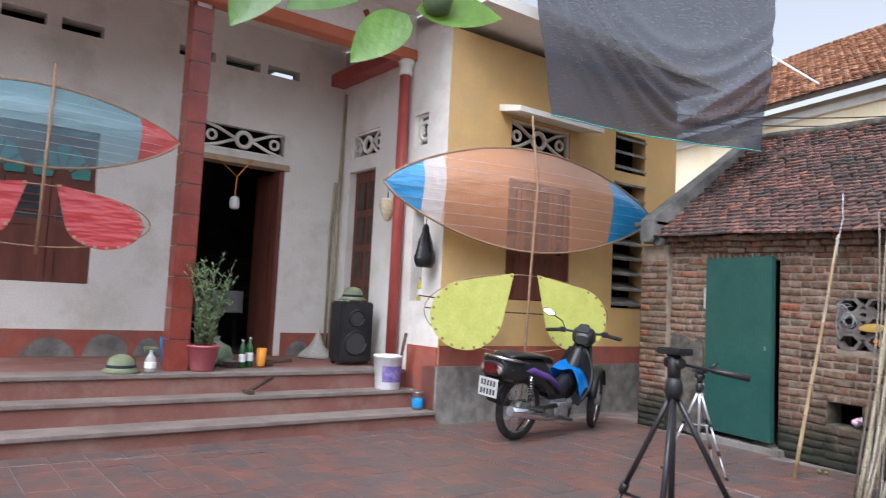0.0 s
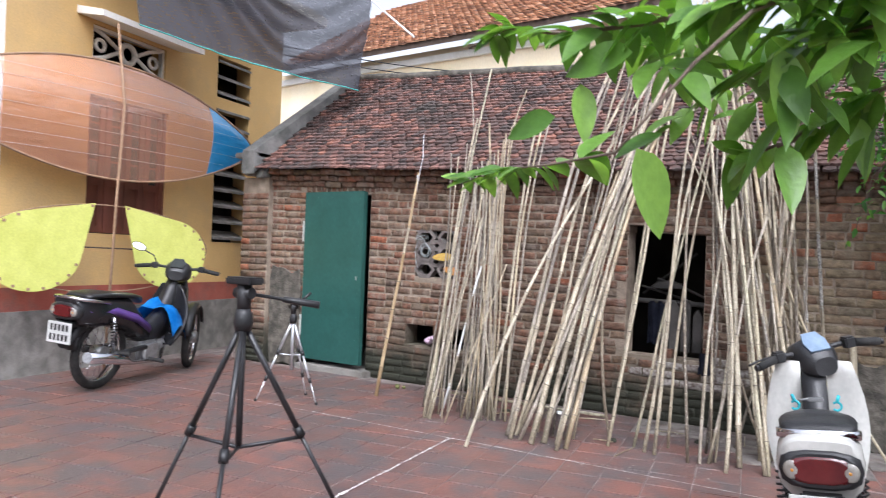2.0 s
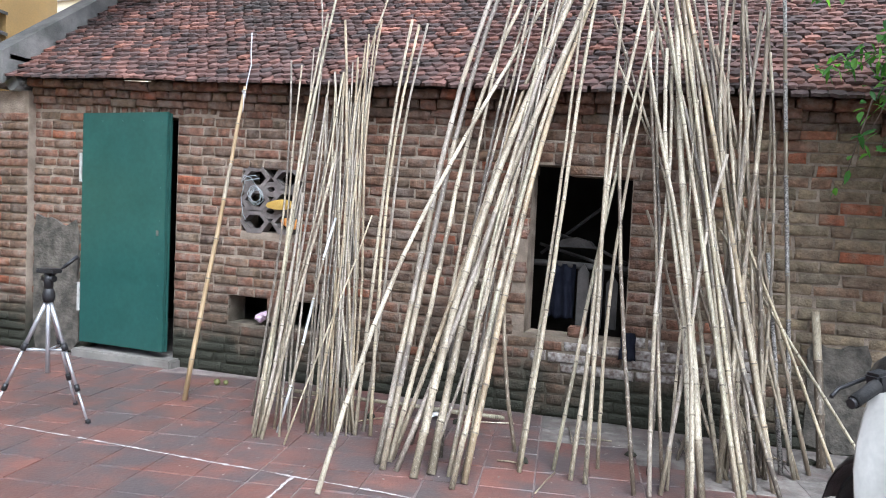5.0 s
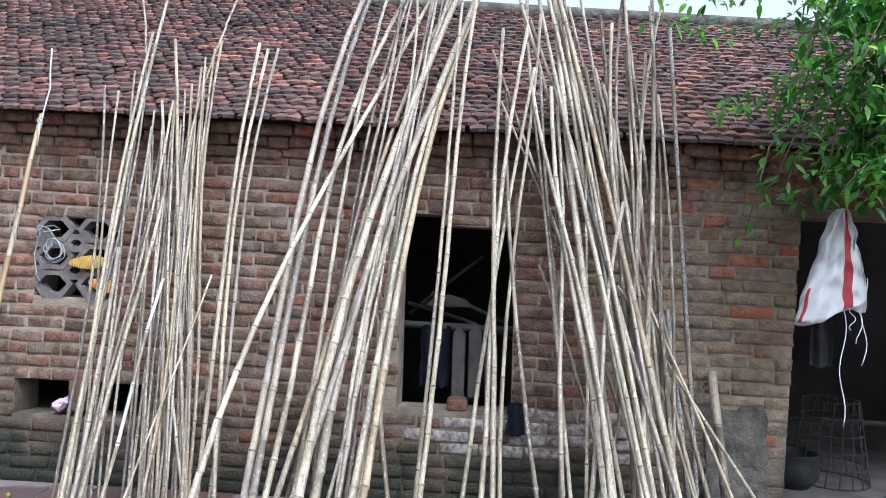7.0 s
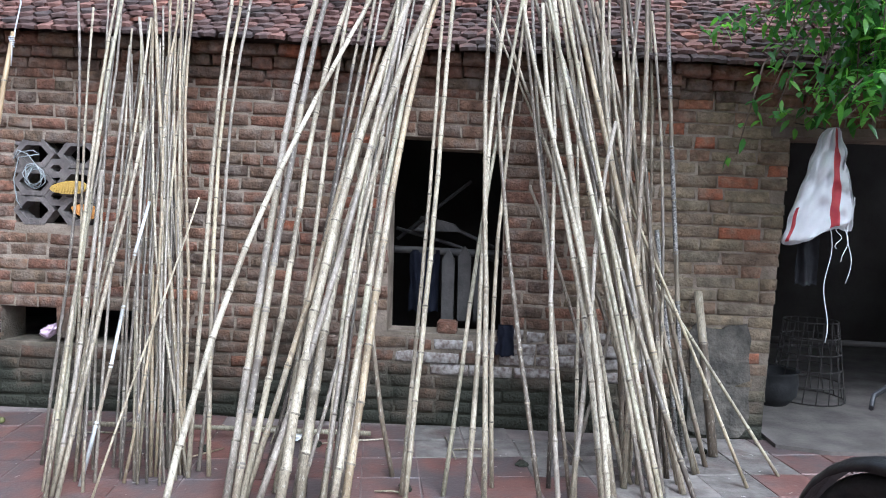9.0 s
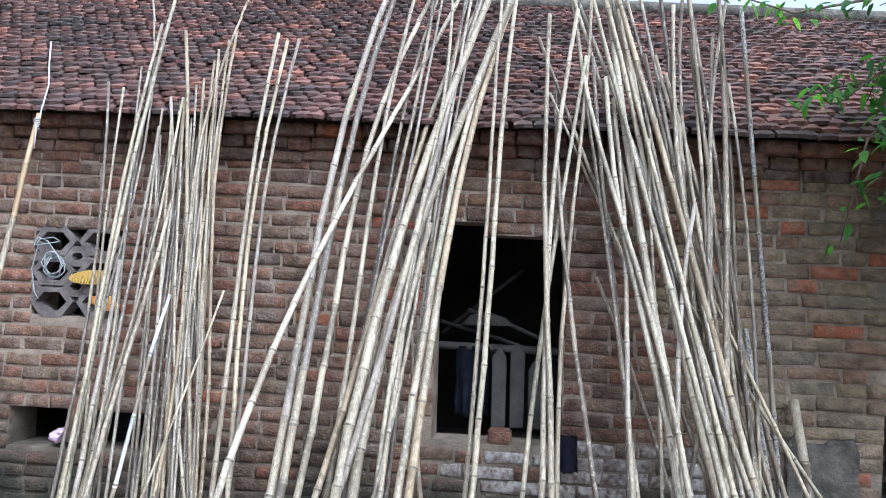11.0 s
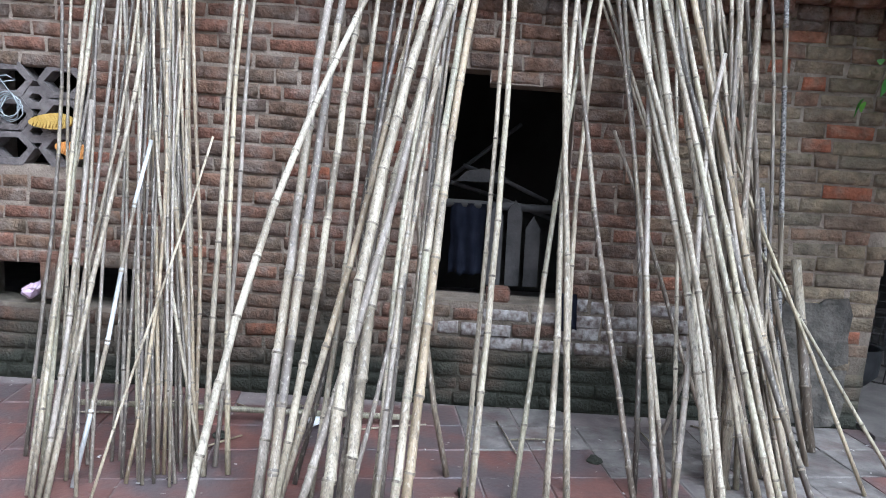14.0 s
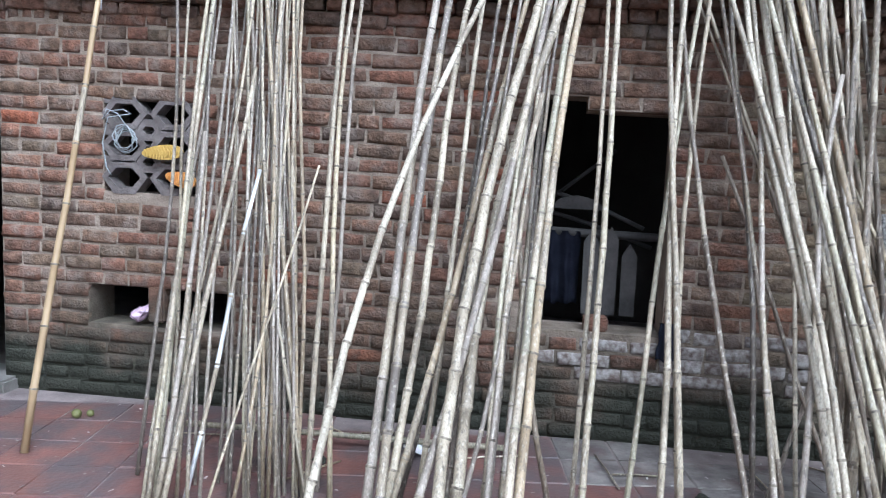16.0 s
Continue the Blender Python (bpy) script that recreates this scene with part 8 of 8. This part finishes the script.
for k, (a, b) in enumerate((((7.2, -1.0, 2.8), (6.2, -0.5, 2.75)), ((7.2, -1.0, 2.8), (5.4, -0.3, 2.6)), ((7.6, -1.3, 2.2), (6.4, -0.9, 2.0)), ((7.2, -1.0, 2.8), (6.6, -0.2, 3.2)))):
    bm = bmesh.new()
    a, b = Vector(a), Vector(b)
    tube(bm, [a, a.lerp(b, 0.5) + Vector((0, 0, 0.1)), b], [0.05, 0.03, 0.012], 8)
    part("limb", bm, M_BARK, ficus)

# ---- house behind: roof, wires ----
far_roof = thing("far_roof", (lambda b: (prism(b, [(-0.5, 6.0), (4.5, 9.2), (4.5, 9.0), (-0.5, 5.85)], -6.3, 5.3, axis="x"), b)[-1])(bmesh.new()), M_DARKWOOD, "long orange clay-tiled roof of the house behind", "roof", kind="structure", at=FAR)
tile_roof(far_roof, -6.3, 5.3, (-0.55, 5.98), (4.5, 9.22), 0.22, 0.16, M_ROOFFAR, fall=False, seed=9)
bm = bmesh.new()
box(bm, -9.2, 5.2, -0.10, 0.0, 5.58, 5.74)
part("cornice", bm, M_WHITE, far_house, "whitewashed cornice")
bm = bmesh.new()
tube(bm, [(-3.2, -0.2, 7.6), (-1.2, -0.6, 6.1)], 0.027, 8)
thing("white_pole", bm, M_WHITEP, "white plastic pole lying on the far roof", "pole", at=FAR)
for k in range(3):
    bm = bmesh.new()
    tube(bm, [(-2.25 + 3.4 * u, 1.5 + 7.4 * u, 3.9 + 0.12 * k - 0.35 * math.sin(math.pi * u) + 1.3 * u) for u in (q / 16 for q in range(17))], 0.009, 5)
    thing("power_cable", bm, M_BLACK, "thin black overhead cable behind the outhouse", "cable", "overhead cables")

# ---- chalk lines and litter on the paving ----
def chalk(a, b, w, label):
    bm = bmesh.new()
    a, b = Vector((*a, 0.0)), Vector((*b, 0.0))
    d = (b - a).normalized()
    s = Vector((-d.y, d.x, 0))
    n = int((b - a).length / 0.022)
    prev, gap = None, 0
    for k in range(n + 1):
        if gap == 0 and rl.random() < 0.05:
            gap = rl.randrange(2, 5)
        gap = max(0, gap - 1)
        c = a.lerp(b, k / n) + s * (0.006 * noise.noise((k * 0.12, a.x, 0)) + 0.3 * w * (rl.random() - 0.5)) + Vector((0, 0, 0.0045))
        ww = 0.0006 if gap else w * (0.25 + 0.75 * abs(noise.noise((k * 0.9, a.y, 3.0)))) * (0.6 + 0.6 * rl.random())
        cur = (bm.verts.new(c + s * ww), bm.verts.new(c - s * ww))
        if prev:
            bm.faces.new((prev[0], cur[0], cur[1], prev[1]))
        prev = cur
    return thing("chalk_line", bm, M_LIME, label, "chalk line", "court lines on the paving")


chalk((-0.95, -1.70), (0.4, -1.575), 0.008, "thin worn white court line on the tiles")
chalk((0.4, -1.575), (5.6, -1.56), 0.013, "worn white court line painted along the tiles")
chalk((2.63, -1.57), (2.95, -4.4), 0.019, "broad white court line painted across the tiles")
chalk((-1.34, -2.72), (-0.80, -4.17), 0.007, "thin worn white line before the steps")
chalk((-0.80, -4.17), (-0.55, -7.0), 0.008, "thin worn white line before the steps")
M_FRUIT = mat("wilted_green_fruit", (0.09, 0.10, 0.03), (0.14, 0.14, 0.05), 20, 0.6, 0.2)
for x, y, r in ((1.315, -0.335, 0.022), (1.36, -0.30, 0.017), (4.72, -1.02, 0.022)):
    bm = bmesh.new()
    bmesh.ops.create_icosphere(bm, subdivisions=3, radius=r)
    for v in bm.verts:
        v.co *= 1 + 0.12 * noise.noise(v.co * 60)
    thing("fallen_fruit", bm, M_FRUIT, "small wilted green fruit fallen on the tiles", "fruit", "fallen fruit", at=pose(x, y, r), smooth=True)
bm = bmesh.new()
bmesh.ops.create_grid(bm, x_segments=6, y_segments=6, size=0.055)
for v in bm.verts:
    v.co.z = 0.012 + 0.014 * noise.noise(v.co * 30) + 0.01
bmesh.ops.solidify(bm, geom=bm.faces[:], thickness=0.002)
thing("paper_scrap", bm, M_SACK, "crumpled white paper scrap on the tiles", "paper", at=pose(2.92, -0.36, 0.0, 0, 0, 20))
bm = bmesh.new()
for k in range(420):
    x, y = (U(1.2, 5.3), U(-1.7, -0.05)) if k % 4 else (U(0, 5.5), U(-4, -0.1))
    L, a = U(0.002, 0.010), U(0, 6.28)
    z = 0.004
    dx, dy = L * math.cos(a), L * math.sin(a)
    w = U(0.0015, 0.005)
    bm.faces.new([bm.verts.new(p) for p in ((x - dx - dy * w / L, y - dy + dx * w / L, z), (x + dx - dy * w / L, y + dy + dx * w / L, z + 0.003), (x + dx + dy * w / L, y + dy - dx * w / L, z + 0.003), (x - dx + dy * w / L, y - dy - dx * w / L, z))])
thing("litter", bm, mat("pale_chips", (0.22, 0.20, 0.18), (0.42, 0.40, 0.37), 5, 0.8, 0, vary="island", rnd=0.4), "pale bamboo chips and dust strewn on the tiles", "chips", kind="stuff")
for k in range(14):
    bm = bmesh.new()
    x, y, a, L = U(2.0, 5.0), U(-1.0, -0.1), U(0, 6.28), U(0.08, 0.35)
    tube(bm, [(x, y, 0.008), (x + L * math.cos(a) * 0.5, y + L * math.sin(a) * 0.5, 0.012), (x + L * math.cos(a), y + L * math.sin(a), 0.008)], 0.004, 5)
    thing("twig", bm, M_BAMBOO, "dry bamboo twig fallen on the ground", "twig", "twigs on the ground")
for k, (x, y) in enumerate(((2.55, -0.55), (3.05, -0.42), (4.05, -0.55), (3.55, -0.9), (4.95, -0.25))):
    bm = bmesh.new()
    bmesh.ops.create_icosphere(bm, subdivisions=2, radius=0.03)
    for v in bm.verts:
        v.co *= 1 + 0.4 * noise.noise(v.co * 40 + Vector((k, 0, 0)))
        v.co.z = max(v.co.z, -0.012) * 0.6
    thing("brick_chip", bm, M_BRICK, "broken orange brick chip on the ground", "rubble", "brick chips", at=pose(x, y, 0.008))

# ---- small pieces of roof, wall and pavement ----
tile_roof(roof, -0.76, 8.3, (LOW_Y, LOW_Z), (RIDGE_Y, RIDGE_Z), 0.088, 0.072, M_ROOF, (1.3, 5.2, 7), M_ROOFO)
for L, s, limed, m in near_bricks:
    piece("brick", brick_meshes[(L, s, limed)], wall_south, m)

PT = 0.252
pav = holder("pavement", "red clay paving tiles of the courtyard, dusty and worn", "pavement", kind="structure", at=HOUSE)
rp = random.Random(4)


def pave_verts(seed):
    rnd = random.Random(seed)
    j = lambda: rnd.uniform(-0.003, 0.003)
    a, c = (PT - 0.0045) / 2, 0.003
    top = [(-a + c + j(), -a + c + j(), 0), (a - c + j(), -a + c + j(), 0), (a - c + j(), a - c + j(), 0), (-a + c + j(), a - c + j(), 0)]
    low = [(-a, -a, -0.006), (a, -a, -0.006), (a, a, -0.006), (-a, a, -0.006)]
    bot = [(x, y, -0.03) for x, y, _ in low]
    return top + low + bot, [(0, 1, 2, 3)] + [(b + k, b + (k + 1) % 4, (k + 1) % 4 + t, k + t) for t, b in ((0, 4), (4, 8)) for k in range(4)]


pave_meshes = []
for s in range(6):
    v, f = pave_verts(s)
    me = bpy.data.meshes.new("paving_tile")
    me.from_pydata(v, [], f)
    me.materials.append(M_PAVE)
    pave_meshes.append(me)
M_SMEAR = mat("cement_smeared_tile", (0.11, 0.095, 0.086), (0.21, 0.192, 0.172), 11, 0.8, 0.5, 60, vary="object", rnd=0.15, c3=(0.115, 0.073, 0.062), s3=5.0, c3amt=0.85)
smear_meshes = []
for s in range(4):
    v, f = pave_verts(s + 20)
    me = bpy.data.meshes.new("paving_tile")
    me.from_pydata(v, [], f)
    me.materials.append(M_SMEAR)
    smear_meshes.append(me)
pv, pf = [], []
for i in range(-3, 40):
    for k in range(-34, 18):
        lx, ly = 0.19 + PT * i, 0.02 + PT * k
        w = HOUSE @ Vector((lx, ly, 0))
        if w.y > (-0.06 if w.x < 5.3 else 0.1) or w.x > 9.5 or w.y < -11 or (lx < 0.16 and ly < 0.1) or w.x < -1.6:
            continue
        m = pose(lx, ly, rp.uniform(-0.002, 0.002), rp.uniform(-0.5, 0.5), rp.uniform(-0.5, 0.5), rp.uniform(-0.6, 0.6))
        if 1.6 < w.x < 6.0 and -3.4 < w.y:
            smeared = 3.55 < w.x < 5.2 and w.y > -0.42 - 0.35 * (w.x > 4.0) + 0.25 * noise.noise((w.x * 2, w.y * 2, 0))
            piece("paving_tile", rp.choice(smear_meshes if smeared else pave_meshes), pav, m)
        else:
            v, f = pave_verts(rp.randrange(999))
            n0 = len(pv)
            pv += [tuple(m @ Vector(p)) for p in v]
            pf += [tuple(q + n0 for q in g) for g in f]
me = bpy.data.meshes.new("paving_tiles")
me.from_pydata(pv, [], pf)
me.materials.append(M_PAVEJ)
ob = new("paving_tiles", me)
ob.parent = pav
tagged(ob, kind="stuff")
